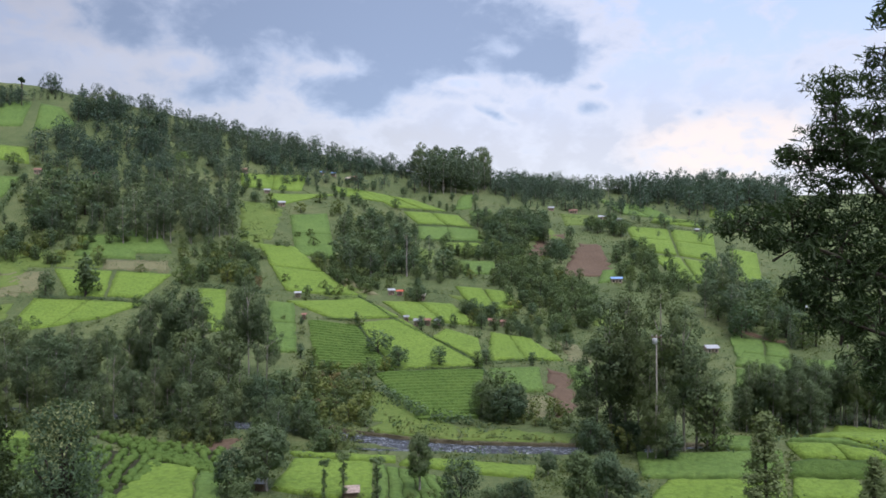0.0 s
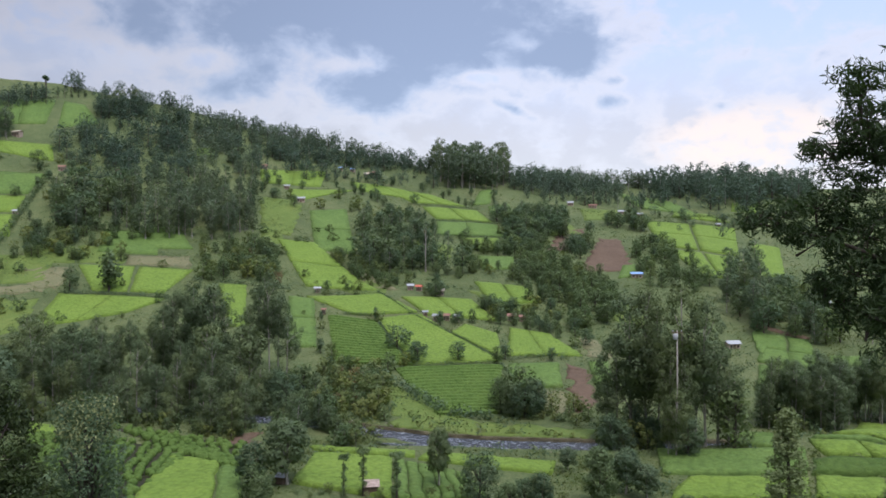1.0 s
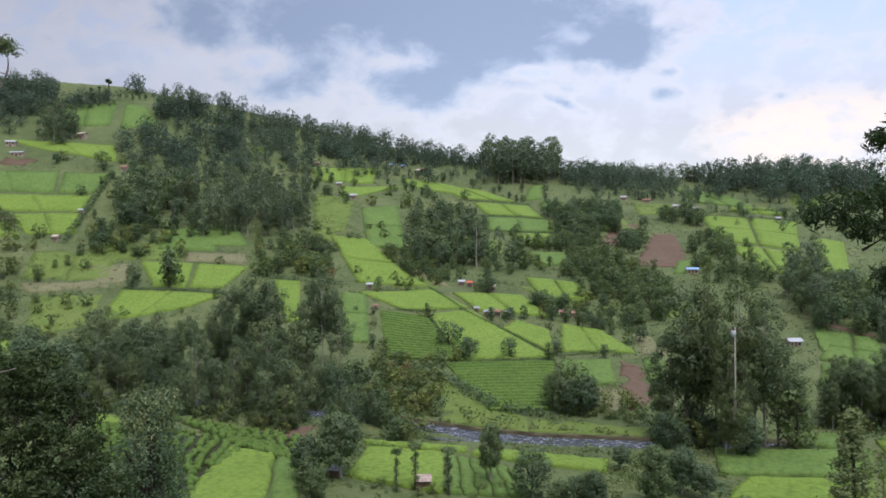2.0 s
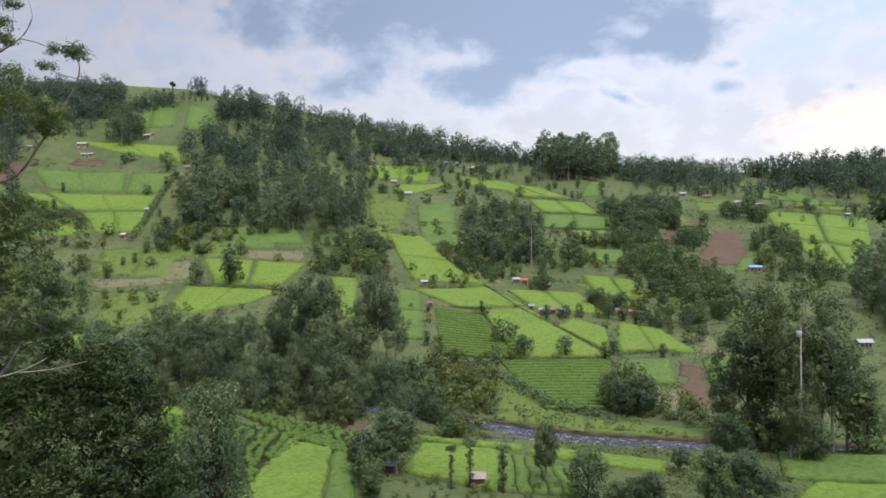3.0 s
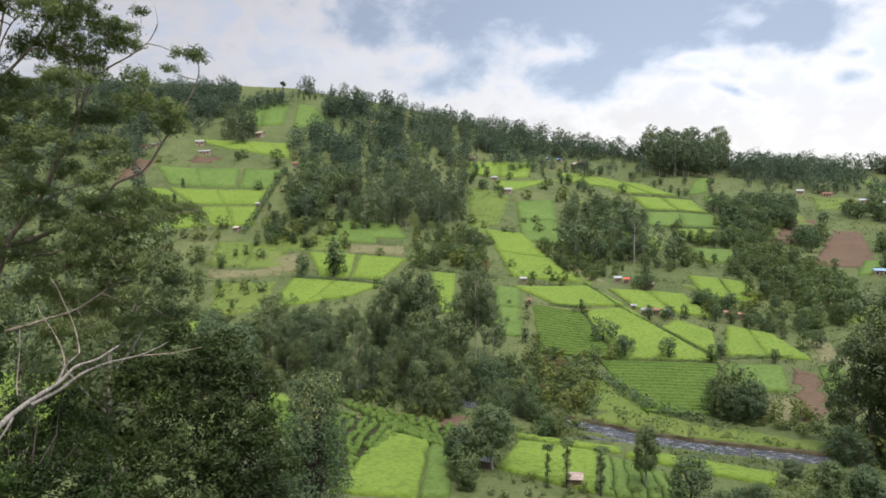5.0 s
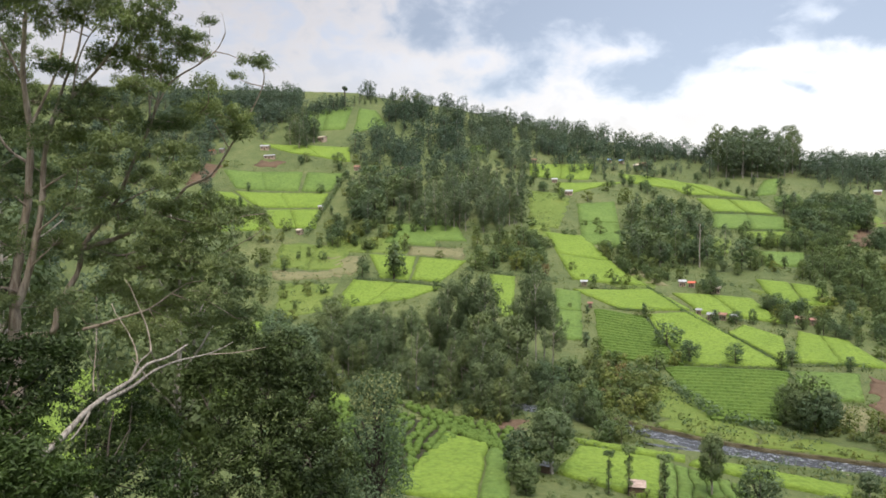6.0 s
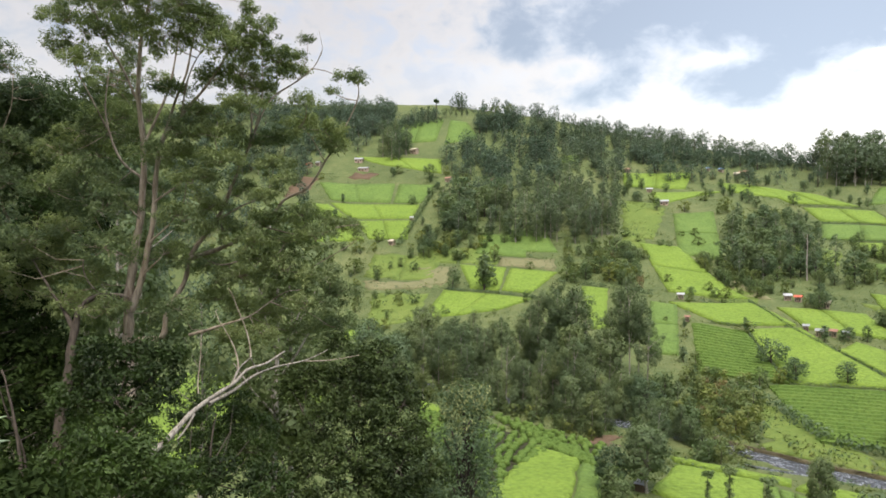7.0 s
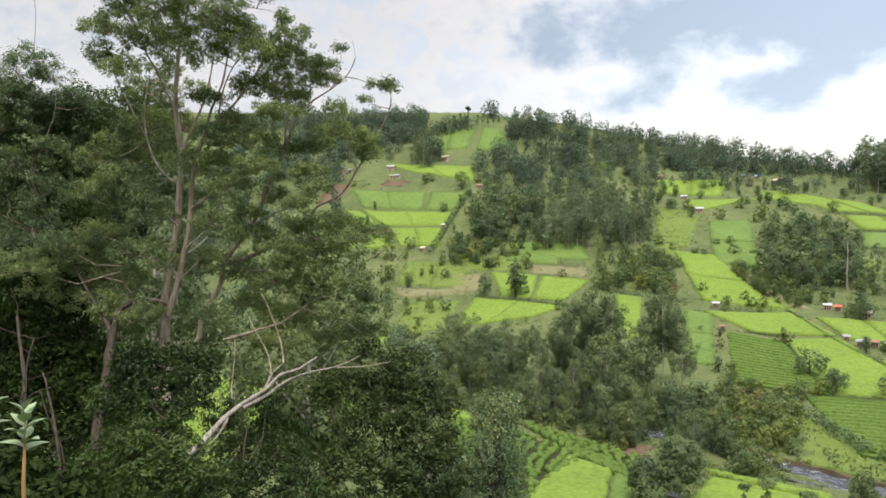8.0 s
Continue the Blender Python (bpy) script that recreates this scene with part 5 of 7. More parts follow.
house(131.2, 466.6, 2.1, 1.5, 2.4, "white", 0)
house(-49.0, 241.5, 1.8, 1.1, 2.4, "white", 0)
house(-54.7, 437.6, 4.0, 2.8, 2.4, "rust", 0)
house(-57.8, 434.3, 3.0, 2.1, 2.4, "straw", 0)
house(-67.1, 438.7, 2.5, 1.8, 2.4, "blue", 0)
house(-73.8, 436.5, 2.3, 1.6, 2.4, "blue", 0)
house(-262.4, 353.2, 4.9, 2.5, 2.4, "white", 0)
house(-235.6, 373.7, 5.0, 2.5, 3.0, "straw", 0)
house(-286.6, 335.7, 3.4, 2.4, 2.4, "red", 0)
house(-282.9, 339.4, 2.9, 2.0, 2.4, "white", 0)
house(-193.9, 342.8, 3.1, 2.2, 2.4, "rust", 0)
house(-172.1, 354.9, 2.2, 1.6, 2.4, "rust", 0)
house(-251.8, 343.2, 7.1, 1.4, 2.4, "white", 0)
house(-186.9, 295.1, 2.0, 1.4, 2.4, "white", 0)
house(-181.8, 270.0, 2.6, 1.8, 2.4, "straw", 0)
house(-42.0, 216.4, 1.0, 0.7, 2.4, "rust", 0)
house(60.2, 500.4, 3.3, 2.3, 2.4, "blue", 0)
house(46.6, 490.4, 3.7, 1.5, 2.4, "grey", 0)
grove("round slim bush", [(-85.1, 255.0), (-27.4, 232.2), (-43.1, 287.8), (-93.1, 279.4)], 18, 3.5, 6, 352, "trees of the hillside")
grove("round bush slim", [(-34.5, 172.9), (-12.3, 172.0), (-25.8, 217.9), (-42.6, 214.2)], 10, 2.5, 4.5, 353, "trees of the hillside")
grove("round slim", [(-6.9, 171.8), (25.3, 174.8), (28.5, 217.9), (-8.4, 210.1)], 12, 3, 5.5, 354, "trees of the hillside")
grove("round slim", [(-22.5, 320.2), (21.6, 329.3), (19.2, 439.9), (-35.8, 417.2)], 16, 4, 6.5, 355, "trees of the hillside")
grove("round slim", [(-99.3, 353.1), (-27.3, 388.9), (-41.9, 448.4), (-116.6, 402.8)], 20, 4, 7, 356, "trees of the hillside")
grove("round slim", [(79.0, 306.9), (109.9, 286.3), (158.3, 412.5), (105.8, 410.8)], 10, 4, 7, 357, "trees of the hillside")
grove("round slim bush", [(-210.8, 253.8), (-138.3, 267.9), (-188.9, 365.6), (-277.8, 334.3)], 26, 4, 7, 358, "trees of the hillside")
far_wood("gum", [(-16.8, 428.4), (25.8, 440.1), (28.2, 481.7), (-18.2, 466.4)], 22, 20, 26, 359, "distant dark green wood on the ridge")
far_wood("gum round", [(-216.2, 418.6), (-193.5, 434.5), (-199.8, 448.5), (-224.3, 434.3)], 20, 9, 13, 360, "distant dark green wood on the ridge")
far_wood("round gum", [(-115.5, 425.2), (-8.9, 467.3), (-9.0, 475.9), (-122.9, 452.5)], 44, 8, 12, 361, "distant dark green wood on the ridge")
far_wood("round gum", [(26.9, 447.4), (125.4, 487.0), (133.4, 518.0), (29.0, 483.1)], 40, 8, 13, 362, "distant dark green wood on the ridge")
far_wood("gum round", [(127.9, 468.0), (236.8, 486.7), (256.9, 528.1), (138.0, 505.1)], 50, 14, 20, 363, "distant dark green wood on the ridge")
far_wood("round gum", [(-296.0, 362.5), (-244.9, 416.9), (-250.3, 426.0), (-304.9, 373.4)], 40, 7, 11, 364, "distant dark green wood on the ridge")
plant("gum_near", -28, 30, 19)
plant("gum_near", -36, 26, 21)
plant("gum_near", -34, 38, 20)
plant("gum_near", -45, 34, 22)
plant("gum_near", -50, 24, 20)
plant("gum_near", -42, 16, 19)
plant("gum_near", -58, 34, 21)
plant("gum_near", -30, 16, 15)
plant("gum_near", -60, 20, 22)
plant("gum_near", -52, 46, 21)
plant("gum_near", -66, 44, 22)
plant("gum_near", -70, 30, 22)
grove("round_near", [(6.9, 137.8), (14.9, 136.6), (15.6, 143.4), (7.2, 143.6)], 5, 6, 8, 365, "trees of the hillside")
far_wood("bush", [(-24.9, 87.3), (13.4, 92.5), (14.2, 97.8), (-21.8, 93.1)], 17, 1.0, 1.6, 366, "low green weeds and scrub", 1.0)
grove("bush light", [(-29.3, 140.5), (-13.2, 132.9), (-19.3, 168.1), (-35.9, 172.7)], 34, 2.5, 5.5, 367, "trees of the hillside")
grove("light bush", [(-160.8, 259.7), (-119.3, 258.7), (-134.2, 291.0), (-175.3, 283.1)], 26, 3, 6, 368, "trees of the hillside")
grove("light bush", [(-153.5, 184.9), (-118.8, 191.8), (-167.9, 270.7), (-214.4, 258.1)], 40, 2.5, 5.5, 369, "trees of the hillside")
grove("light", [(15.7, 262.2), (41.0, 229.9), (53.2, 274.1), (24.6, 324.6)], 20, 4, 6.5, 370, "trees of the hillside")
grove("light bush", [(-2.0, 210.7), (23.1, 211.8), (24.9, 228.2), (-2.1, 227.6)], 14, 2.5, 5, 371, "trees of the hillside")
grove("light", [(67.3, 278.7), (94.0, 266.9), (115.1, 326.8), (83.0, 343.6)], 22, 5, 8, 372, "trees of the hillside")
far_wood("round gum", [(-488.2, 235.5), (-352.6, 384.4), (-363.2, 395.9), (-494.5, 238.4)], 70, 9, 14, 373, "distant dark green wood on the ridge")
far_wood("gum round", [(-319.5, 221.8), (-224.4, 261.4), (-309.3, 359.1), (-416.2, 287.8)], 90, 9, 15, 374, "wooded hillside behind the near trees")
grove("dry_bush light", [(-25.5, 145.4), (-16.1, 140.0), (-21.3, 168.4), (-29.5, 168.6)], 14, 2, 4, 375, "trees of the hillside")
grove("dry_bush", [(-85.7, 133.8), (-72.5, 140.8), (-79.8, 154.9), (-100.5, 156.7)], 5, 1.5, 3, 376, "trees of the hillside")
field("soil", [(-39.3, 118.1), (-34.7, 121.6), (-36.9, 128.0), (-41.8, 127.6)], 1, 1)
grove("dry_bush light bush", [(-76.7, 249.7), (-62.4, 243.7), (-77.9, 286.6), (-88.1, 290.4)], 12, 3, 6, 377, "trees of the hillside")
field("soil", [(85.5, 211.0), (90.7, 204.8), (92.7, 208.4), (87.5, 215.2)], 1, 1)
field("soil", [(90.9, 204.7), (95.4, 198.6), (97.4, 202.2), (92.8, 208.4)], 1, 1)
plant("gum_near", 33.1, 111.5, 11.3)
plant("round_near", 35.0, 112.0, 6.6)
plant("gum_near", 32.1, 112.3, 9.3)
plant("light", 43.2, 114.4, 9.5)
plant("gum_near", 33.4, 116.2, 17.4)
plant("gum_near", 35.6, 115.1, 15.0)
plant("gum_near", 34.7, 117.0, 11.1)
field("mid", [(82.0, 205.2), (75.9, 184.4), (86.3, 200.1), (85.3, 209.4)], 1, 1)
field("mid", [(80.7, 160.6), (88.4, 156.4), (100.9, 183.6), (93.7, 185.1)], 2, 1)
field("grass", [(-19.8, 298.3), (-5.4, 286.9), (-3.4, 309.5), (-19.9, 318.4)], 1, 1)
field("grass", [(45.7, 219.6), (55.6, 211.4), (60.0, 240.8), (49.7, 246.8)], 2, 1)
field("bright", [(119.1, 411.9), (150.6, 404.8), (147.3, 422.8), (127.3, 428.6)], 2, 1)
field("mid", [(26.7, 405.5), (14.4, 396.7), (15.3, 381.8), (28.1, 384.6)], 1, 1)
field("grass", [(-43.7, 247.2), (-22.3, 228.1), (-29.5, 259.0), (-46.1, 260.7)], 1, 1)
field("mid", [(-138.3, 267.9), (-115.3, 268.8), (-125.8, 293.1), (-146.8, 289.9)], 1, 1)
plant("dead", -13.7, 271.5, 16.1)
plant("dead", -85.1, 159.0, 6.5)
plant("dead", -57.5, 149.2, 7.1)
grove("slim light", [(0.6, 268.3), (32.6, 271.3), (33.9, 282.3), (0.6, 280.9)], 12, 3.5, 5, 378, "row of small trees")
grove("light", [(9.3, 323.9), (18.0, 308.0), (44.0, 318.5), (37.0, 338.5)], 16, 3.5, 5.5, 379, "row of small trees")


# ---- scrub over the slopes, stones by the river, sheds and poles ----


def in_plots(x, y):
    hit = np.zeros(len(x), bool)
    for c in PLOTS:
        s = [np.sign((c[(i + 1) % 4][0] - c[i][0]) * (y - c[i][1]) - (c[(i + 1) % 4][1] - c[i][1]) * (x - c[i][0])) for i in range(4)]
        hit |= (np.abs(sum(s)) == 4)
    return hit


rng = np.random.default_rng(77)


def scatter(count, power, seed, bar):
    """Places on open ground, in drifts."""
    r = 100 + 330 * rng.random(count) ** power
    a = np.radians(rng.uniform(-36, 62, count))
    x, y = -np.sin(a) * r, np.cos(a) * r
    keep = ~in_plots(x, y) & (waves(x, y, 7.0, seed) + 0.6 * waves(x, y, 2.1, seed + 1) > bar) & (np.abs(y - river_line(x)) > 4.5)
    return x[keep], y[keep], r[keep]


x, y, r = scatter(80000, 1.4, 1, -0.2)
s = 0.17 * (0.6 + r / 300)
p = np.stack([x, y, land(x, y) + s * 0.35], 1)
w = rng.random((len(x), 1)) * 6.28
up = rng.normal(size=(len(x), 3)) * 0.6 + [0, -0.2, 0.7]
up /= np.linalg.norm(up, axis=1, keepdims=True)
side = np.concatenate([np.cos(w), np.sin(w), 0 * w], 1) * s[:, None]
v = np.stack([p - side * 0.8 - [0, 0, 0.2], p - up * 0.1 + np.cross(up, side) * 0.55, p + side * 0.8, p + up * s[:, None] * 0.9], 1).reshape(-1, 3)
tagged(add_mesh("grass_tufts", v, np.arange(len(v)).reshape(-1, 4), LEAF_SCRUB), "rough grass and weeds between the plots", "undergrowth", kind="stuff")
for name, label, count, leaf, low_, high_, seed, bar in (("low_scrub", "low olive scrub in drifts over the hillside", 15000, LEAF_SCRUB, 0.4, 1.2, 5, 0.0), ("dark_scrub", "dark green scrub along the plot edges", 14000, LEAF_DARK, 0.5, 1.6, 8, 0.12)):
    x, y, r = scatter(count, 1.2, seed, bar)
    q = rng.uniform(low_, high_, len(x))
    v, f = leaves(np.stack([x, y, land(x, y) + q * 0.4, q * 1.1, q * 1.1, q * 0.7], 1), len(x) * 12, 0.26, rng, shell=0.6, weight=0.1)
    tagged(add_mesh(name, v, f, leaf), label, "undergrowth", kind="stuff")

STONE = plain("river_stone", (0.26, 0.23, 0.20), 0.8, grain=0.25, scale=1.5)
stones = []
for k in range(260):
    x = rng.uniform(-26, 30)
    side = rng.choice([-1, 1])
    y = float(river_line(x)) + side * (2.3 + 0.5 * rng.random()) + (rng.normal() * 1.5 if rng.random() < 0.25 else 0)
    q = 0.12 + 0.4 * rng.random() ** 2
    vs, fs = [], []
    for ring, (rr, zz) in enumerate(((0.7, -0.3), (1.0, 0.15), (0.6, 0.55))):
        for a in range(6):
            w = a * math.pi / 3 + ring * 0.4
            e = rr * q * (1 + 0.2 * rng.normal())
            vs.append((x + math.cos(w) * e * 1.3, y + math.sin(w) * e, max(float(land(x, y)), -0.85) + zz * q))
    for ring in range(2):
        for a in range(6):
            b2 = (a + 1) % 6
            fs.append((ring * 6 + a, ring * 6 + b2, ring * 6 + 6 + b2, ring * 6 + 6 + a))
    fs.append(tuple(range(12, 18)))
    stones.append((vs, fs))
tagged(add_mesh("river_stones", *joined(stones), STONE, smooth_shade=True), "grey-brown boulders along the river bank", "stones", kind="stuff")


# ---- near trees: limbs drawn one by one, leaves in tufts along twigs ----


def near_tree(name, label, x, y, category="tree"):
    root = tagged(new(name), label, category)
    root.location = (x, y, float(land(x, y)) - 0.2)
    it = {"root": root, "limbs": [], "masses": []}

    def foot(r0, r1, top):
        """The lower trunk, from the ground up to the first drawn limb."""
        base = root.location
        mid = base.lerp(Vector(top), 0.5) + Vector((0.1, 0.05, 0))
        v, f = tube([Vector((0, 0, 0)), mid - base, Vector(top) - base], [r0, (r0 + r1) / 2, r1], 10)
        add_mesh("trunk", v, f, BARK_GUM if "eucalyptus" in name else BARK_DARK, root, smooth_shade=True)

    it["foot"] = foot
    return it


def bent(points, per=4):
    """A smooth line through the points, with a slight wobble."""
    p = [Vector(q) for q in points]
    p = [p[0] * 2 - p[1]] + p + [p[-1] * 2 - p[-2]]
    out = []
    for i in range(1, len(p) - 2):
        for k in range(per):
            t = k / per
            a, b, c, d = p[i - 1], p[i], p[i + 1], p[i + 2]
            out.append(0.5 * (2 * b + (c - a) * t + (2 * a - 5 * b + 4 * c - d) * t * t + (3 * b - a - 3 * c + d) * t ** 3))
    out.append(p[-2])
    w = [Vector((noise.noise(q * 0.9), noise.noise(q * 0.9 + Vector((7, 3, 1))), 0)) * 0.06 for q in out]
    return [q + e * (0 < i < len(out) - 1) for i, (q, e) in enumerate(zip(out, w))]


def limb(tree, points, r0, r1, name="limb"):
    line = bent(points)
    n = len(line) - 1
    o = tree["root"].location
    radii = [(r0 + (r1 - r0) * (i / n) ** 0.8) * (1 + 0.12 * math.sin(i * 2.1 + r0 * 40)) for i in range(n + 1)]
    v, f = tube([q - o for q in line], radii, 8 if r0 > 0.1 else 6)
    add_mesh(name, v, f, BARK_FALLEN if name == "pale_limb" else BARK_GUM if "eucalyptus" in tree["root"].name else BARK_DARK, tree["root"], smooth_shade=True)
    tree["limbs"] += line


def dress(tree, leaf, tufts, per_tuft, tuft_size, size, narrow, seed, droop=0.0, lift=0.35, turned=0.7, crest=0.3):
    """Twigs from the limbs into each leaf mass, and the leaves in tufts round their ends."""
    rng = np.random.default_rng(seed)
    o = np.array(tree["root"].location)
    nodes = np.array([tuple(q) for q in tree["limbs"]])
    twigs, blobs = [], []
    bark = BARK_GUM if "eucalyptus" in tree["root"].name else BARK_DARK
    for x, y, z, r, flat in tree["masses"]:
        c = np.array((x, y, z))
        d = np.linalg.norm(nodes - c, axis=1) + 0.6 * np.maximum(nodes[:, 2] - z, 0)
        start = nodes[int(np.argmin(d))]
        mid = (start + c) / 2 + rng.normal(size=3) * 0.08 - [0, 0, 0.1 * r]
        twigs.append(tube([start - o, mid - o, c - o], [0.018, 0.014, 0.008], 4))
        k = max(4, int(tufts * (r / 0.8) ** 1.6))
        for _ in range(k):
            e = rng.normal(size=3)
            e = e / np.linalg.norm(e) * rng.random() ** 0.33 * r * np.array([1.05, 1.05, flat])
            if rng.random() < crest:
                e[2] = abs(e[2])
            if rng.random() < 0.35:
                twigs.append(tube([c - o, c + e * 0.5 - o + [0, 0, 0.05], c + e - o], [0.011, 0.008, 0.004], 3))
            s = tuft_size * (0.6 + 0.8 * rng.random())
            blobs.append((*(c + e - o), s, s, s * 0.7))
    v, f = joined(twigs)
    tagged(add_mesh("twig_mass", v, f, bark, tree["root"]), kind="stuff")
    v, f = leaves(blobs, len(blobs) * per_tuft, size, rng, narrow=narrow, shell=0.2, droop=droop, lift=lift, weight=0.4, turned=turned)
    add_mesh("crown", v, f, leaf, tree["root"])


# ---- the near trees ----
gum_a = near_tree("eucalyptus_tree", "large spreading eucalyptus with peeling reddish bark on the near slope", -18.6, 13.6, "tree")
gum_a["foot"](0.24, 0.16, (-18.07, 13.32, 31.43))
limb(gum_a, [(-18.07, 13.32, 31.43), (-18.19, 13.41, 32.58), (-18.18, 13.56, 33.57), (-18.1, 13.71, 34.75), (-18.03, 13.76, 35.93), (-17.98, 13.71, 36.93), (-17.92, 13.56, 38.07), (-17.82, 13.44, 39.03), (-17.64, 13.38, 39.91), (-17.29, 13.39, 41.0), (-17.02, 13.31, 41.89)], 0.15, 0.03, "trunk")
limb(gum_a, [(-17.92, 13.31, 32.1), (-17.71, 13.52, 33.09), (-17.52, 13.64, 34.08), (-17.35, 13.64, 35.23), (-17.16, 13.57, 36.36), (-16.93, 13.56, 37.0), (-16.46, 13.81, 37.68), (-15.84, 14.14, 38.49), (-15.26, 14.32, 39.36), (-14.85, 14.29, 40.12)], 0.11, 0.02, "limb")
limb(gum_a, [(-17.88, 13.38, 31.27), (-17.38, 13.87, 31.35), (-17.23, 14.0, 32.09), (-16.89, 14.32, 32.92), (-16.71, 14.41, 33.76), (-16.21, 14.8, 34.69), (-15.76, 15.03, 35.78), (-15.26, 15.2, 36.93), (-14.99, 15.2, 37.49), (-14.51, 15.33, 38.21), (-13.83, 15.65, 38.73), (-13.33, 15.8, 39.15), (-13.04, 15.77, 39.54)], 0.1, 0.008, "limb")
limb(gum_a, [(-16.68, 14.34, 33.63), (-15.89, 14.96, 33.99), (-15.07, 15.52, 34.58), (-14.65, 15.65, 35.02), (-14.33, 15.67, 35.34), (-13.69, 15.97, 35.71), (-13.16, 16.08, 36.42), (-12.61, 16.15, 37.2), (-12.19, 16.11, 37.8), (-11.93, 15.97, 38.26), (-11.85, 15.69, 38.63)], 0.07, 0.01, "limb")
limb(gum_a, [(-17.98, 13.71, 36.93), (-17.77, 13.98, 37.62), (-17.45, 14.21, 38.73), (-17.21, 14.27, 39.81), (-16.94, 14.32, 40.79)], 0.05, 0.015, "limb")
limb(gum_a, [(-17.17, 13.74, 37.04), (-16.93, 13.94, 37.96), (-16.65, 14.1, 38.87), (-16.44, 14.15, 39.76), (-16.15, 14.22, 40.63), (-15.87, 14.2, 41.56)], 0.05, 0.012, "limb")
limb(gum_a, [(-17.97, 13.6, 38.08), (-18.17, 13.27, 38.88), (-18.38, 12.89, 39.64), (-18.52, 12.57, 40.4), (-18.62, 12.41, 40.86)], 0.045, 0.012, "limb")
limb(gum_a, [(-18.22, 13.91, 35.95), (-18.72, 13.56, 36.45), (-19.03, 13.38, 37.3), (-19.2, 13.35, 38.16), (-19.18, 13.46, 39.2)], 0.05, 0.015, "limb")
limb(gum_a, [(-19.44, 13.67, 37.37), (-19.62, 13.07, 38.49), (-19.69, 12.6, 39.42), (-19.64, 12.33, 40.18)], 0.03, 0.01, "limb")
limb(gum_a, [(-15.3, 15.24, 36.94), (-15.15, 15.11, 37.91), (-15.12, 14.8, 38.83), (-14.84, 14.74, 39.59), (-14.59, 14.58, 40.4)], 0.035, 0.01, "limb")
limb(gum_a, [(-14.97, 15.17, 37.49), (-14.63, 15.1, 38.35), (-14.43, 14.82, 39.23), (-14.19, 14.62, 39.87)], 0.025, 0.008, "limb")
limb(gum_a, [(-16.46, 13.81, 37.68), (-16.13, 13.72, 38.57), (-15.76, 13.73, 39.16), (-15.26, 13.85, 39.76)], 0.03, 0.01, "limb")
limb(gum_a, [(-17.98, 13.43, 32.42), (-18.04, 12.94, 32.6), (-18.11, 12.41, 32.52), (-18.1, 11.92, 32.18), (-17.94, 11.6, 31.6)], 0.045, 0.03, "limb")
limb(gum_a, [(-18.08, 12.79, 32.37), (-18.22, 12.22, 32.95), (-18.13, 11.97, 33.58), (-17.66, 12.25, 34.22)], 0.03, 0.01, "limb")
limb(gum_a, [(-17.27, 13.58, 35.22), (-16.71, 13.8, 35.63), (-16.2, 13.93, 36.06), (-15.57, 14.19, 36.35)], 0.035, 0.01, "limb")
limb(gum_a, [(-17.36, 13.51, 34.08), (-16.79, 13.68, 34.57), (-16.3, 13.72, 35.13), (-15.95, 13.55, 35.74)], 0.03, 0.01, "limb")
limb(gum_a, [(-16.02, 14.63, 34.68), (-15.35, 14.87, 35.09), (-14.68, 15.09, 35.38), (-14.17, 15.12, 35.8)], 0.03, 0.008, "limb")
limb(gum_a, [(-14.63, 15.06, 34.57), (-13.88, 15.42, 34.36), (-13.17, 15.71, 34.29), (-12.58, 15.86, 34.53), (-11.93, 16.04, 34.61)], 0.025, 0.007, "limb")
limb(gum_a, [(-16.66, 14.36, 33.76), (-15.84, 14.71, 33.44), (-15.02, 15.02, 33.62), (-14.06, 15.41, 33.31), (-13.09, 15.75, 33.17)], 0.035, 0.008, "limb")
limb(gum_a, [(-16.2, 13.9, 31.48), (-15.72, 14.1, 31.62), (-15.24, 14.28, 31.8)], 0.05, 0.035, "limb")
limb(gum_a, [(-15.24, 14.28, 31.8), (-14.63, 14.65, 32.03), (-14.13, 14.91, 32.44), (-13.7, 15.06, 32.72), (-13.24, 15.21, 32.8)], 0.03, 0.01, "limb")
limb(gum_a, [(-13.34, 15.55, 33.32), (-12.71, 15.78, 33.73), (-12.18, 15.91, 34.04), (-11.81, 15.89, 34.29)], 0.015, 0.006, "limb")
limb(gum_a, [(-14.06, 14.84, 32.45), (-13.41, 15.18, 32.23), (-12.85, 15.47, 32.55), (-12.33, 15.7, 32.72)], 0.02, 0.006, "limb")
limb(gum_a, [(-17.63, 13.46, 33.09), (-17.05, 13.57, 33.59), (-16.6, 13.5, 33.92)], 0.03, 0.01, "limb")
limb(gum_a, [(-18.11, 13.51, 33.57), (-18.3, 12.92, 33.9), (-18.36, 12.46, 34.7), (-18.3, 12.15, 35.17)], 0.035, 0.01, "limb")
limb(gum_a, [(-17.92, 13.58, 34.74), (-17.96, 13.09, 35.13), (-17.89, 12.71, 35.59)], 0.03, 0.01, "limb")
limb(gum_a, [(-13.09, 15.99, 36.4), (-13.18, 15.54, 37.0), (-13.26, 15.15, 37.3)], 0.02, 0.007, "limb")
limb(gum_a, [(-13.76, 15.57, 38.7), (-13.39, 15.5, 39.25), (-13.18, 15.32, 39.69)], 0.012, 0.005, "limb")
limb(gum_a, [(-13.26, 15.72, 39.13), (-12.98, 15.7, 39.49), (-12.91, 15.45, 39.97)], 0.008, 0.004, "limb")
limb(gum_a, [(-16.77, 13.22, 41.41), (-15.84, 14.04, 41.02), (-15.07, 14.49, 40.85)], 0.02, 0.006, "limb")
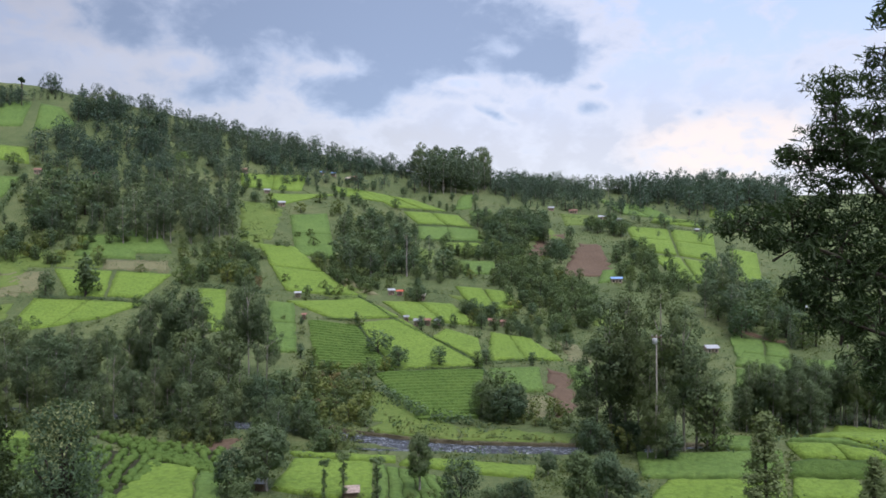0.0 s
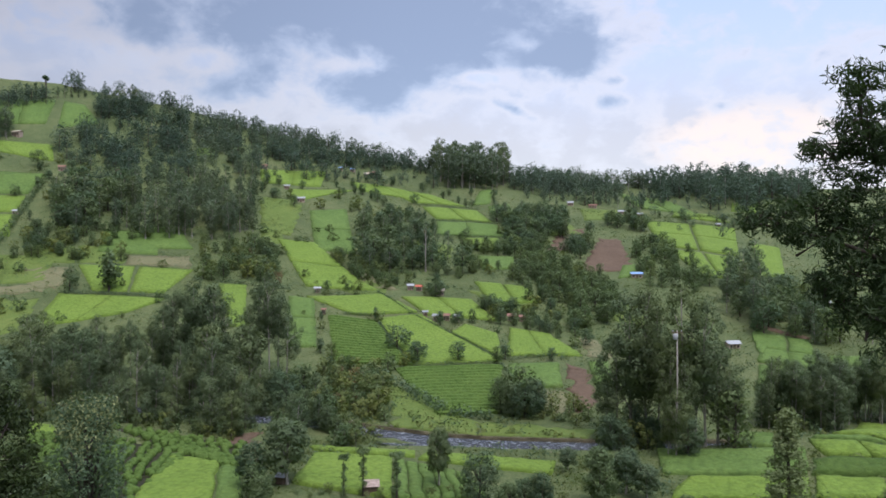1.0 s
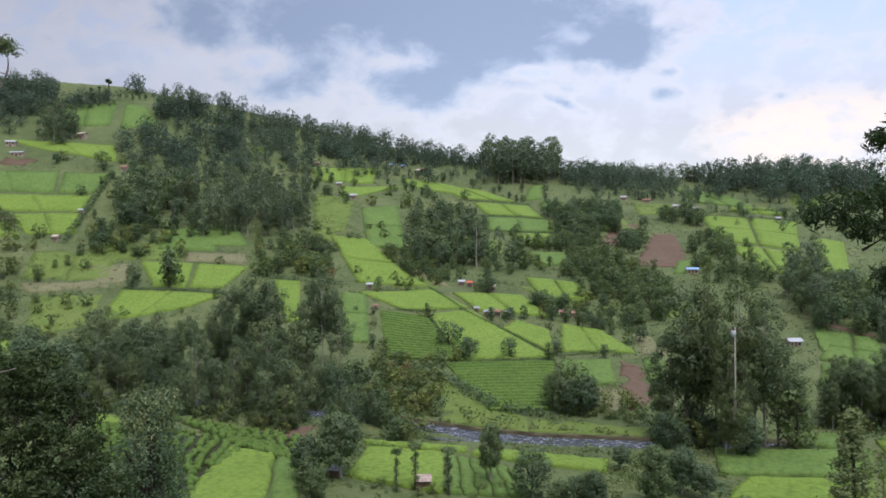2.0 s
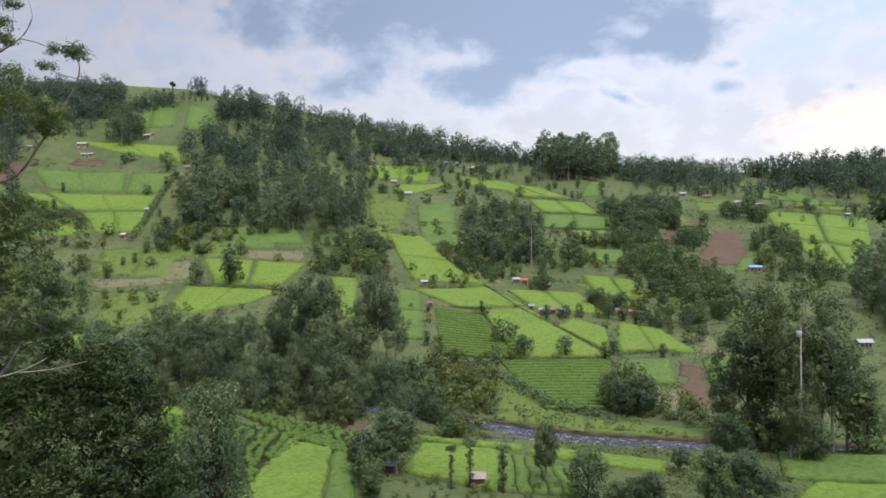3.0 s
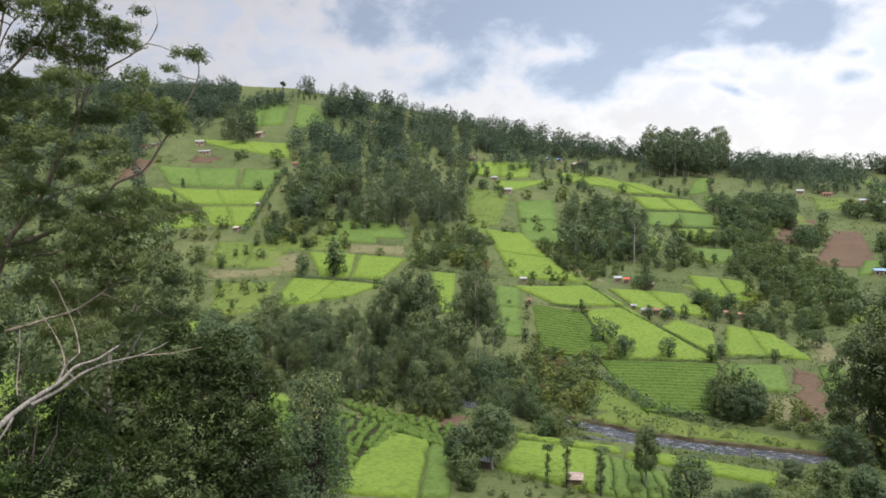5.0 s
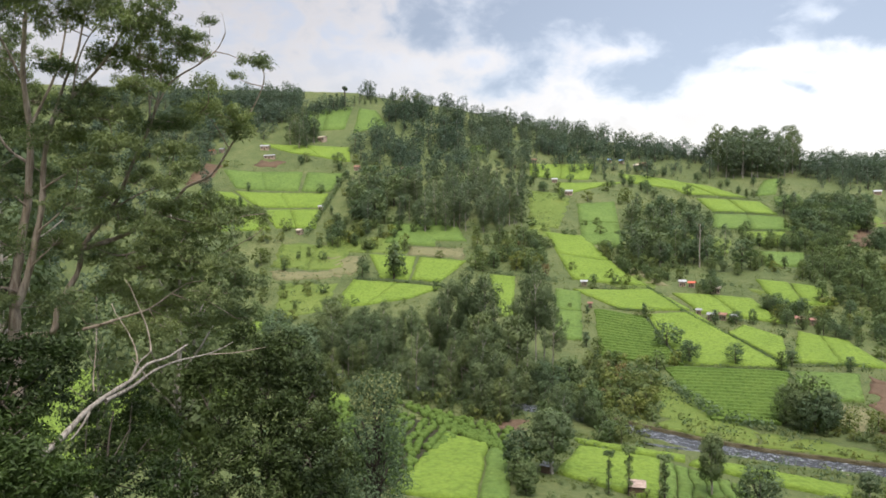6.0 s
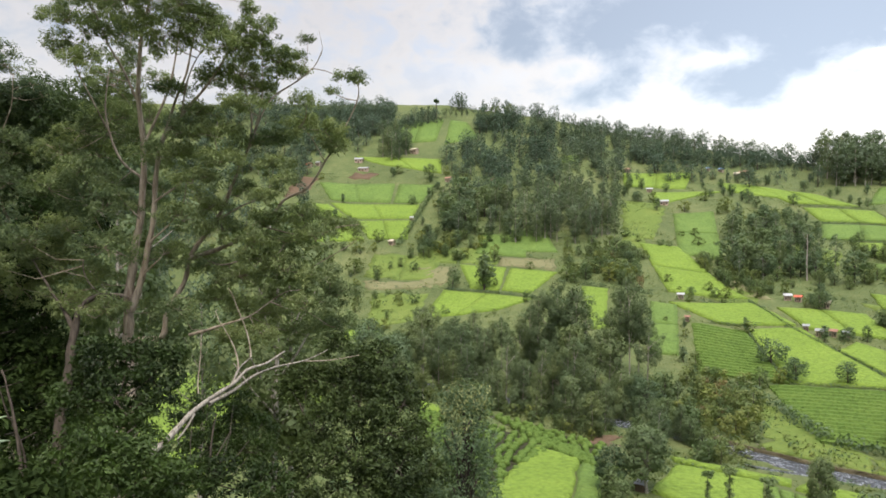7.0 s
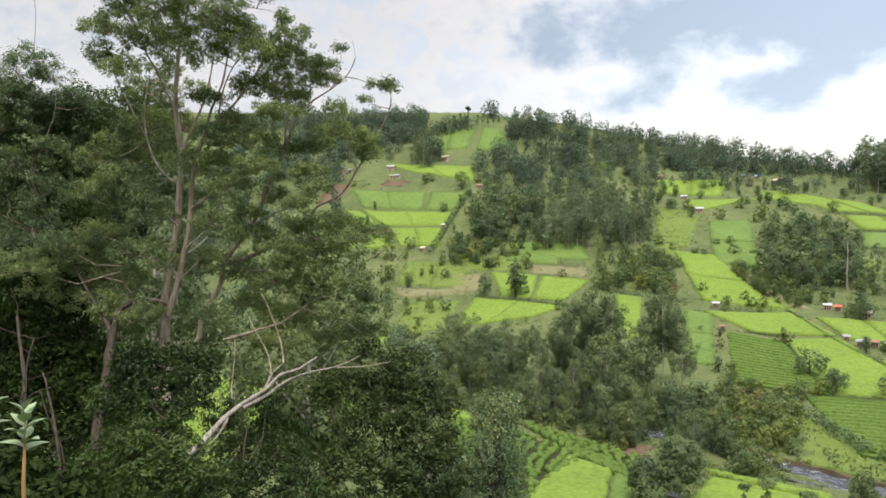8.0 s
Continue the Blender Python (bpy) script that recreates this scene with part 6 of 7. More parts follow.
limb(gum_a, [(-11.87, 9.07, 29.87), (-11.86, 9.6, 30.11), (-11.85, 10.15, 30.51), (-11.8, 10.65, 30.74), (-11.7, 11.2, 30.98), (-11.71, 11.61, 31.24), (-11.57, 12.11, 31.34), (-11.46, 12.59, 31.56)], 0.075, 0.02, "pale_limb")
limb(gum_a, [(-11.77, 10.62, 30.67), (-11.71, 11.21, 30.83), (-11.7, 11.75, 31.07), (-11.56, 12.37, 31.21), (-11.32, 13.04, 31.28), (-11.1, 13.69, 31.49)], 0.05, 0.01, "pale_limb")
limb(gum_a, [(-11.79, 11.28, 30.96), (-11.82, 11.48, 31.28), (-11.73, 11.77, 31.5)], 0.036, 0.016, "pale_limb")
limb(gum_a, [(-11.79, 10.25, 30.53), (-11.78, 10.0, 30.25), (-11.77, 9.8, 30.1)], 0.03, 0.014, "pale_limb")
limb(gum_a, [(-11.34, 13.05, 31.27), (-10.98, 13.67, 31.25), (-10.59, 14.3, 31.32)], 0.016, 0.006, "limb")
limb(gum_a, [(-11.82, 11.48, 31.28), (-12.04, 11.51, 31.78), (-12.42, 11.37, 32.54)], 0.02, 0.007, "limb")
limb(gum_a, [(-11.73, 11.77, 31.5), (-11.88, 11.8, 32.02), (-12.16, 11.72, 32.79), (-12.33, 11.66, 33.04)], 0.02, 0.007, "limb")
limb(gum_a, [(-11.94, 10.49, 30.88), (-12.08, 10.65, 31.51), (-12.21, 10.78, 32.1)], 0.014, 0.006, "limb")
gum_a["masses"] += [(-16.05, 12.39, 40.11, 0.67, 0.95), (-15.07, 12.60, 40.15, 0.98, 0.73), (-15.03, 13.64, 39.74, 0.75, 0.80), (-15.78, 12.56, 39.38, 0.74, 0.74), (-16.20, 11.72, 40.21, 0.69, 0.80), (-18.14, 11.46, 39.88, 0.63, 0.95), (-18.64, 12.50, 40.60, 0.85, 0.78), (-18.34, 12.64, 39.77, 0.76, 0.80), (-19.16, 11.98, 39.37, 0.55, 0.95), (-17.64, 11.62, 38.75, 0.51, 0.94), (-17.12, 12.67, 39.89, 0.63, 0.93), (-15.23, 13.13, 39.84, 0.79, 0.74)]
gum_a["masses"] += [(-14.28, 13.55, 39.23, 0.68, 0.61), (-15.56, 12.00, 40.94, 0.82, 0.72), (-14.84, 12.67, 41.20, 0.99, 0.59), (-18.00, 12.64, 41.59, 0.83, 0.80), (-15.39, 14.15, 41.37, 0.70, 0.54), (-18.45, 12.06, 41.20, 0.73, 0.70), (-14.73, 14.71, 40.62, 0.35, 0.84), (-13.56, 13.86, 39.66, 0.54, 0.57), (-14.11, 14.00, 39.38, 0.65, 0.54), (-14.05, 15.01, 39.13, 0.80, 0.54), (-15.14, 14.82, 38.84, 0.76, 0.58), (-16.11, 14.64, 38.78, 0.63, 0.78)]
gum_a["masses"] += [(-15.00, 15.41, 38.51, 0.69, 0.54), (-14.05, 13.81, 37.71, 0.55, 0.62), (-16.69, 13.61, 38.35, 0.52, 0.55), (-13.92, 15.14, 39.37, 0.42, 0.54), (-12.99, 15.02, 39.64, 0.16, 0.95), (-12.68, 14.69, 37.88, 0.38, 0.54), (-12.48, 15.53, 38.20, 0.16, 0.77), (-11.28, 14.90, 38.34, 0.30, 0.70), (-12.98, 16.43, 38.91, 0.15, 0.85), (-14.09, 15.70, 39.06, 0.43, 0.54), (-13.51, 15.44, 37.41, 0.59, 0.54), (-12.50, 15.26, 37.07, 0.57, 0.54)]
gum_a["masses"] += [(-14.62, 15.95, 37.22, 0.48, 0.59), (-12.67, 15.97, 36.83, 0.42, 0.54), (-15.20, 15.60, 37.05, 0.56, 0.61), (-19.78, 14.69, 37.27, 0.65, 0.78), (-16.29, 13.83, 37.15, 0.78, 0.68), (-15.47, 14.08, 37.03, 0.83, 0.57), (-16.83, 13.84, 36.51, 0.87, 0.54), (-18.47, 14.33, 36.69, 0.55, 0.72), (-14.91, 13.79, 36.24, 0.74, 0.54), (-13.90, 14.76, 36.16, 0.58, 0.54), (-15.58, 15.36, 35.63, 0.49, 0.73), (-13.64, 14.24, 35.30, 0.50, 0.57)]
gum_a["masses"] += [(-13.17, 14.44, 35.75, 0.34, 0.54), (-16.15, 14.16, 37.76, 0.60, 0.58), (-17.78, 12.32, 34.97, 0.72, 0.92), (-19.56, 13.97, 35.80, 0.88, 0.57), (-18.52, 12.33, 35.18, 0.74, 0.68), (-18.61, 14.09, 35.09, 0.71, 0.80), (-19.46, 15.61, 35.77, 0.66, 0.63), (-15.65, 13.50, 35.78, 0.69, 0.55), (-15.70, 14.16, 35.03, 0.57, 0.68), (-15.97, 13.39, 34.68, 0.69, 0.68), (-15.85, 14.74, 34.43, 0.72, 0.55), (-14.19, 14.64, 34.74, 0.58, 0.54)]
gum_a["masses"] += [(-13.31, 15.29, 34.85, 0.67, 0.54), (-13.20, 16.42, 34.63, 0.70, 0.54), (-12.96, 15.37, 34.25, 0.67, 0.54), (-12.28, 16.29, 34.56, 0.26, 0.80), (-14.71, 16.16, 34.09, 0.90, 0.54), (-14.15, 14.19, 34.07, 0.66, 0.55), (-17.30, 12.04, 33.88, 0.87, 0.63), (-17.80, 14.31, 33.71, 0.70, 0.68), (-16.52, 14.71, 33.39, 0.73, 0.61), (-15.37, 14.96, 33.09, 0.71, 0.55), (-14.11, 14.59, 33.61, 0.67, 0.55), (-13.70, 15.05, 33.29, 0.68, 0.54)]
gum_a["masses"] += [(-12.55, 15.15, 33.17, 0.65, 0.54), (-12.54, 15.89, 32.70, 0.58, 0.57), (-12.58, 14.73, 32.42, 0.71, 0.54), (-14.58, 15.56, 32.10, 0.71, 0.55), (-15.68, 15.52, 32.04, 0.70, 0.63), (-16.55, 15.20, 32.36, 0.71, 0.58), (-13.08, 16.33, 31.67, 0.60, 0.54), (-14.37, 16.33, 31.42, 0.62, 0.54), (-15.56, 13.05, 32.22, 0.58, 0.72), (-14.09, 14.60, 31.57, 0.52, 0.54), (-19.46, 13.18, 33.01, 0.78, 0.68), (-19.90, 12.19, 33.35, 0.96, 0.63)]
gum_a["masses"] += [(-19.55, 11.30, 34.01, 0.93, 0.63), (-19.95, 12.70, 34.39, 0.84, 0.69), (-15.56, 14.73, 31.48, 0.51, 0.59), (-19.86, 14.80, 34.08, 0.54, 0.77), (-18.30, 11.87, 35.93, 0.73, 0.68), (-18.61, 11.33, 35.43, 0.69, 0.70), (-18.37, 14.54, 31.99, 0.58, 0.68), (-17.41, 12.11, 32.21, 0.67, 0.63), (-18.78, 11.81, 32.39, 0.77, 0.63), (-20.89, 11.88, 32.70, 0.95, 0.66), (-20.02, 10.59, 33.41, 0.98, 0.70), (-21.44, 15.22, 39.27, 0.90, 0.95)]
gum_a["masses"] += [(-20.03, 14.08, 37.79, 0.90, 0.95), (-21.43, 15.90, 38.72, 0.71, 0.95), (-21.29, 14.56, 36.84, 0.86, 0.90), (-20.92, 13.75, 37.49, 0.72, 0.95), (-21.48, 15.69, 40.15, 0.68, 0.95), (-21.05, 16.32, 38.25, 0.71, 0.95), (-21.86, 17.29, 39.93, 0.46, 0.95), (-21.39, 13.38, 36.75, 0.80, 0.88)]
back_tree = near_tree("broadleaf_tree", "dense dark broadleaf tree behind the large eucalyptus", -25.5, 14.8, "tree")
back_tree["foot"](0.25, 0.18, (-24.59, 14.85, 30.0))
limb(back_tree, [(-24.59, 14.85, 30.0), (-24.82, 14.91, 32.42), (-24.83, 14.97, 34.47), (-24.88, 14.72, 36.29), (-24.77, 14.52, 38.09)], 0.17, 0.04, "trunk")
limb(back_tree, [(-24.84, 14.95, 33.44), (-24.34, 15.71, 35.32), (-23.83, 16.25, 37.01), (-23.47, 16.5, 38.27)], 0.08, 0.02)
limb(back_tree, [(-24.83, 14.97, 34.47), (-25.34, 13.95, 36.05), (-25.74, 12.98, 37.16)], 0.07, 0.02)
back_tree["masses"] += [(-23.85, 13.43, 37.16, 1.23, 0.85), (-27.86, 12.37, 36.65, 0.84, 0.85), (-23.32, 13.79, 36.03, 0.99, 0.85), (-25.07, 15.99, 37.14, 0.88, 0.85), (-25.65, 12.84, 38.45, 1.26, 0.85), (-24.41, 14.71, 35.37, 1.17, 0.85), (-26.71, 12.46, 37.62, 1.16, 0.85), (-24.27, 13.36, 38.52, 0.9, 0.85), (-24.71, 12.69, 35.1, 1.24, 0.85), (-23.03, 16.05, 39.03, 1.05, 0.85), (-27.81, 12.46, 37.04, 0.86, 0.85), (-24.79, 14.94, 38.67, 1.25, 0.85)]
back_tree["masses"] += [(-24.18, 11.88, 38.62, 1.07, 0.85), (-26.17, 11.66, 38.43, 1.26, 0.85), (-25.73, 14.18, 37.25, 0.85, 0.85), (-24.98, 14.93, 38.43, 1.28, 0.85), (-26.69, 12.16, 36.32, 0.87, 0.85), (-27.6, 14.1, 34.27, 0.86, 0.85), (-23.53, 15.06, 34.51, 1.11, 0.85), (-26.9, 12.17, 37.24, 1.1, 0.85), (-23.35, 15.42, 38.79, 1.23, 0.85), (-24.4, 14.64, 36.96, 1.29, 0.85), (-25.54, 15.21, 39.31, 0.96, 0.85), (-24.92, 13.81, 38.05, 0.96, 0.85)]
back_tree["masses"] += [(-24.81, 11.51, 35.85, 1.19, 0.85), (-27.55, 12.38, 35.28, 1.05, 0.85), (-24.99, 15.97, 38.19, 1.01, 0.85), (-25.57, 12.81, 34.39, 0.99, 0.85), (-24.23, 16.74, 37.61, 0.89, 0.85), (-22.22, 15.22, 37.82, 1.29, 0.85), (-27.83, 13.52, 34.5, 1.1, 0.85), (-25.12, 11.16, 38.35, 0.99, 0.85), (-24.26, 14.8, 34.42, 0.87, 0.85), (-23.24, 13.76, 38.26, 1.08, 0.85)]
gum_b = near_tree("eucalyptus_tree", "slender eucalyptus with a thin pale trunk beside the large one", -23.05, 12.81, "tree")
gum_b["foot"](0.12, 0.075, (-23.28, 12.83, 29.26))
limb(gum_b, [(-23.28, 12.83, 29.26), (-23.47, 13.17, 31.8), (-23.56, 13.19, 34.04), (-23.74, 12.78, 35.43), (-23.82, 12.5, 36.3), (-23.69, 12.49, 37.39), (-23.61, 12.31, 38.48), (-23.31, 12.23, 39.99)], 0.074, 0.014, "trunk")
limb(gum_b, [(-23.82, 12.5, 36.3), (-23.38, 12.63, 37.52), (-22.96, 12.7, 38.35), (-22.78, 12.67, 39.29)], 0.031, 0.01, "limb")
limb(gum_b, [(-23.74, 12.78, 35.43), (-23.94, 12.26, 36.41), (-24.1, 11.81, 36.92), (-24.32, 11.23, 37.39)], 0.031, 0.014, "limb")
limb(gum_b, [(-23.56, 13.19, 34.04), (-23.57, 12.09, 34.75), (-23.65, 11.45, 35.08), (-23.63, 10.78, 35.21)], 0.031, 0.014, "limb")
limb(gum_b, [(-23.31, 12.23, 39.99), (-23.03, 12.12, 41.18), (-22.76, 11.91, 42.31)], 0.012, 0.006, "limb")
gum_b["masses"] += [(-23.31, 12.23, 39.99, 0.71, 0.85), (-23.6, 11.87, 39.58, 0.75, 0.85), (-23.17, 12.71, 39.53, 0.71, 0.85), (-23.79, 11.8, 38.87, 0.84, 0.85), (-23.15, 13.08, 38.68, 0.71, 0.85), (-23.51, 12.45, 38.6, 0.63, 0.7), (-22.5, 13.08, 38.98, 0.45, 0.7), (-22.39, 13.39, 38.66, 0.41, 0.7), (-24.01, 11.75, 37.8, 0.92, 0.85), (-22.96, 12.81, 37.33, 0.74, 0.7), (-23.2, 13.51, 36.87, 0.92, 0.85), (-23.99, 12.11, 36.58, 0.96, 0.85)]
gum_b["masses"] += [(-23.15, 12.75, 35.87, 0.82, 0.7), (-23.69, 11.8, 35.28, 0.94, 0.85), (-22.99, 12.14, 34.39, 1.01, 0.85), (-22.86, 13.35, 35.16, 0.9, 0.85), (-23.33, 11.48, 33.67, 1.13, 0.85), (-22.74, 12.57, 32.96, 1.01, 0.85), (-24.43, 11.49, 34.38, 1.04, 0.85), (-24.4, 11.28, 36.51, 1.04, 0.85)]
shrub_a = near_tree("broadleaf_shrub", "dense dark glossy broadleaf shrub on the near slope", -10.28, 14.2, "shrub")
shrub_a["foot"](0.12, 0.07, (-10.73, 14.55, 28.16))
limb(shrub_a, [(-10.73, 14.55, 28.16), (-11.04, 14.7, 29.21), (-11.08, 14.99, 30.32), (-11.3, 15.01, 31.17)], 0.043, 0.014, "trunk")
limb(shrub_a, [(-10.76, 14.58, 28.29), (-10.12, 14.89, 29.31), (-9.87, 15.28, 30.12)], 0.031, 0.014, "limb")
limb(shrub_a, [(-10.76, 14.58, 28.29), (-11.59, 14.03, 29.28), (-12.01, 13.85, 29.82)], 0.031, 0.014, "limb")
shrub_a["masses"] += [(-11.27, 14.98, 30.89, 0.71, 0.85), (-11.68, 14.56, 30.46, 0.65, 0.85), (-10.62, 15.35, 30.46, 0.68, 0.85), (-12.34, 14.44, 30.56, 0.51, 0.85), (-9.96, 15.42, 29.94, 0.58, 0.85), (-10.66, 14.42, 29.89, 0.8, 0.85), (-9.9, 14.57, 29.41, 0.79, 0.85), (-11.43, 14.04, 29.72, 0.72, 0.85), (-9.4, 15.08, 29.24, 0.54, 0.85), (-10.37, 13.82, 28.96, 0.78, 0.85), (-9.33, 14.23, 28.77, 0.72, 0.85), (-11.1, 13.45, 28.79, 0.7, 0.85)]
shrub_a["masses"] += [(-8.84, 14.72, 28.59, 0.45, 0.85), (-9.76, 13.46, 28.23, 0.76, 0.85), (-8.87, 14.02, 28.12, 0.68, 0.85), (-10.68, 12.95, 28.07, 0.69, 0.85), (-12.7, 14.18, 30.26, 0.42, 0.85), (-11.74, 12.96, 28.26, 0.57, 0.85), (-11.05, 15.56, 31.13, 0.45, 0.85), (-11.92, 15.2, 31.32, 0.39, 0.85)]
shrub_b = near_tree("broadleaf_shrub", "bushy green broadleaf shrub below the eucalyptus", -12.17, 10.6, "shrub")
shrub_b["foot"](0.10, 0.06, (-12.74, 11.4, 28.37))
limb(shrub_b, [(-12.74, 11.4, 28.37), (-12.88, 11.68, 29.32), (-12.93, 11.89, 30.07)], 0.037, 0.014, "trunk")
limb(shrub_b, [(-12.74, 11.4, 28.37), (-13.7, 10.74, 29.41), (-14.33, 10.29, 30.44)], 0.031, 0.014, "limb")
shrub_b["masses"] += [(-15.06, 11.27, 31.29, 0.59, 0.85), (-15.49, 10.64, 31.19, 0.68, 0.85), (-14.85, 10.66, 30.58, 0.75, 0.85), (-14.33, 11.37, 30.66, 0.63, 0.85), (-15.58, 10.27, 30.42, 0.68, 0.85), (-14.52, 10.14, 29.8, 0.76, 0.85), (-14.2, 10.65, 30.0, 0.56, 0.85), (-14.94, 9.72, 29.44, 0.71, 0.85), (-13.76, 10.19, 29.14, 0.74, 0.85), (-13.03, 10.68, 28.9, 0.49, 0.85), (-17.17, 15.57, 27.76, 0.85, 0.85), (-17.17, 16.51, 28.28, 0.76, 0.85)]
shrub_b["masses"] += [(-15.61, 15.71, 27.81, 0.78, 0.85), (-12.15, 11.03, 28.84, 0.67, 0.85), (-11.47, 11.91, 28.6, 0.59, 0.85), (-12.62, 10.06, 28.65, 0.66, 0.85), (-13.65, 9.42, 28.75, 0.7, 0.85), (-17.36, 16.68, 28.95, 0.5, 0.85), (-18.29, 15.86, 28.62, 0.54, 0.85), (-14.39, 9.11, 28.82, 0.63, 0.85), (-16.6, 17.21, 28.22, 0.46, 0.85), (-14.57, 11.89, 31.26, 0.44, 0.85)]
shrub_b["masses"] += [(-11.22, 8.43, 29.96, 0.5, 0.85), (-10.82, 8.55, 29.85, 0.5, 0.85), (-11.59, 8.32, 30.06, 0.5, 0.85), (-10.78, 8.84, 29.65, 0.45, 0.85), (-12.17, 9.4, 29.95, 0.35, 0.85), (-11.96, 8.24, 30.25, 0.5, 0.85)]
shrub_c = near_tree("broadleaf_shrub", "shaded dark broadleaf shrub under tall trees", -17.29, 9.25, "shrub")
shrub_c["foot"](0.12, 0.08, (-18.45, 9.99, 27.39))
limb(shrub_c, [(-18.45, 9.99, 27.39), (-18.95, 9.88, 28.78), (-19.25, 9.94, 30.19), (-19.32, 10.25, 31.63)], 0.056, 0.021, "trunk")
limb(shrub_c, [(-17.29, 10.06, 27.6), (-17.68, 10.12, 28.92), (-18.01, 9.93, 29.76), (-18.22, 9.82, 30.47)], 0.037, 0.014, "limb")
shrub_c["masses"] += [(-21.21, 10.93, 31.43, 1.11, 0.85), (-20.69, 11.8, 31.05, 1.0, 0.85), (-21.39, 10.41, 30.82, 1.11, 0.85), (-22.2, 10.18, 32.07, 1.14, 0.85), (-19.91, 12.74, 29.83, 0.82, 0.85), (-20.39, 10.99, 30.68, 0.91, 0.85), (-20.15, 10.41, 30.16, 1.07, 0.85), (-19.66, 11.23, 29.93, 0.96, 0.85), (-19.85, 12.16, 30.75, 0.84, 0.85), (-19.71, 9.76, 29.27, 1.04, 0.85), (-19.15, 10.65, 28.87, 1.04, 0.85), (-18.29, 11.23, 29.18, 0.78, 0.85)]
shrub_c["masses"] += [(-18.94, 9.54, 28.14, 1.02, 0.85), (-18.33, 10.5, 27.85, 0.92, 0.85), (-17.19, 10.57, 28.18, 0.65, 0.85), (-20.54, 9.59, 30.1, 1.07, 0.85), (-19.31, 8.91, 28.38, 1.19, 0.85), (-21.34, 12.86, 31.94, 0.77, 0.85), (-9.44, 4.75, 30.94, 0.6, 0.85), (-9.14, 5.13, 30.67, 0.51, 0.85), (-8.87, 5.47, 30.48, 0.43, 0.85), (-10.6, 4.89, 31.22, 0.65, 0.85), (-9.74, 4.18, 31.04, 0.68, 0.85)]
# dark bark and near-black leaves here carry the canopy's shade in their colour
stem_tree = near_tree("broadleaf_tree", "shaded dark-stemmed tree among the undergrowth", -18.86, 11.47, "tree")
stem_tree["foot"](0.22, 0.18, (-16.77, 10.3, 27.91))
limb(stem_tree, [(-16.77, 10.3, 27.91), (-17.21, 10.75, 29.43), (-17.5, 11.19, 30.93), (-17.69, 11.46, 31.71), (-17.82, 11.74, 32.33), (-17.74, 12.24, 32.63), (-17.61, 12.76, 32.54)], 0.18, 0.042, "trunk")
limb(stem_tree, [(-17.69, 11.46, 31.71), (-18.18, 11.52, 32.2), (-18.74, 11.45, 32.8), (-19.51, 11.41, 33.56)], 0.081, 0.021, "limb")
limb(stem_tree, [(-16.55, 9.56, 28.1), (-17.1, 9.65, 29.26), (-17.59, 9.79, 30.12), (-18.25, 9.91, 30.88)], 0.056, 0.021, "limb")
limb(stem_tree, [(-18.36, 9.55, 27.82), (-19.0, 9.83, 29.8), (-19.34, 10.02, 30.91), (-20.09, 10.2, 32.19)], 0.105, 0.035, "limb")
limb(stem_tree, [(-19.02, 9.84, 29.94), (-18.7, 9.94, 30.32), (-18.25, 10.42, 30.52)], 0.031, 0.008, "limb")
stem_tree["masses"] += [(-21.27, 11.92, 33.02, 0.83, 0.85), (-21.56, 11.41, 33.53, 0.87, 0.85), (-20.99, 12.63, 33.87, 0.76, 0.85), (-21.79, 10.89, 32.7, 0.87, 0.85), (-21.15, 12.53, 34.91, 0.69, 0.85), (-20.19, 13.71, 34.24, 0.64, 0.85), (-21.31, 11.3, 32.04, 0.75, 0.85)]
dark_tree = near_tree("broadleaf_tree", "dark long-leaved evergreen tree close beside the viewpoint", 4.56, 6.44, "tree")
dark_tree["foot"](0.16, 0.13, (4.66, 6.73, 32.62))
limb(dark_tree, [(4.66, 6.73, 32.62), (4.65, 6.87, 33.68), (4.52, 6.92, 34.77), (4.36, 6.85, 35.74), (4.18, 6.74, 36.45)], 0.081, 0.021, "trunk")
limb(dark_tree, [(4.64, 6.87, 33.57), (4.1, 6.87, 33.79), (3.59, 6.93, 34.01), (3.06, 6.96, 34.14), (2.78, 6.96, 34.2)], 0.031, 0.007, "limb")
limb(dark_tree, [(4.59, 6.91, 34.22), (4.14, 6.93, 34.66), (3.82, 6.95, 35.05), (3.73, 6.89, 35.64)], 0.028, 0.007, "limb")
limb(dark_tree, [(4.65, 6.8, 33.04), (4.16, 6.79, 33.2), (3.79, 6.9, 33.35), (3.49, 6.96, 33.51)], 0.028, 0.007, "limb")
limb(dark_tree, [(4.65, 6.76, 32.72), (4.3, 6.76, 32.83), (4.06, 6.8, 32.88)], 0.025, 0.007, "limb")
dark_tree["masses"] += [(3.73, 6.9, 35.59, 0.16, 0.85), (3.79, 6.91, 35.37, 0.25, 0.85), (3.86, 6.92, 35.1, 0.3, 0.85), (3.69, 7.02, 35.06, 0.22, 0.85), (3.57, 7.0, 34.83, 0.22, 0.85), (3.97, 7.02, 34.78, 0.38, 0.85), (3.43, 7.05, 34.95, 0.09, 0.7), (4.2, 6.98, 35.6, 0.19, 0.85), (4.24, 6.89, 35.86, 0.15, 0.85), (4.2, 6.81, 36.21, 0.1, 0.85), (4.25, 7.03, 35.17, 0.32, 0.85), (4.32, 7.05, 34.73, 0.39, 0.85)]
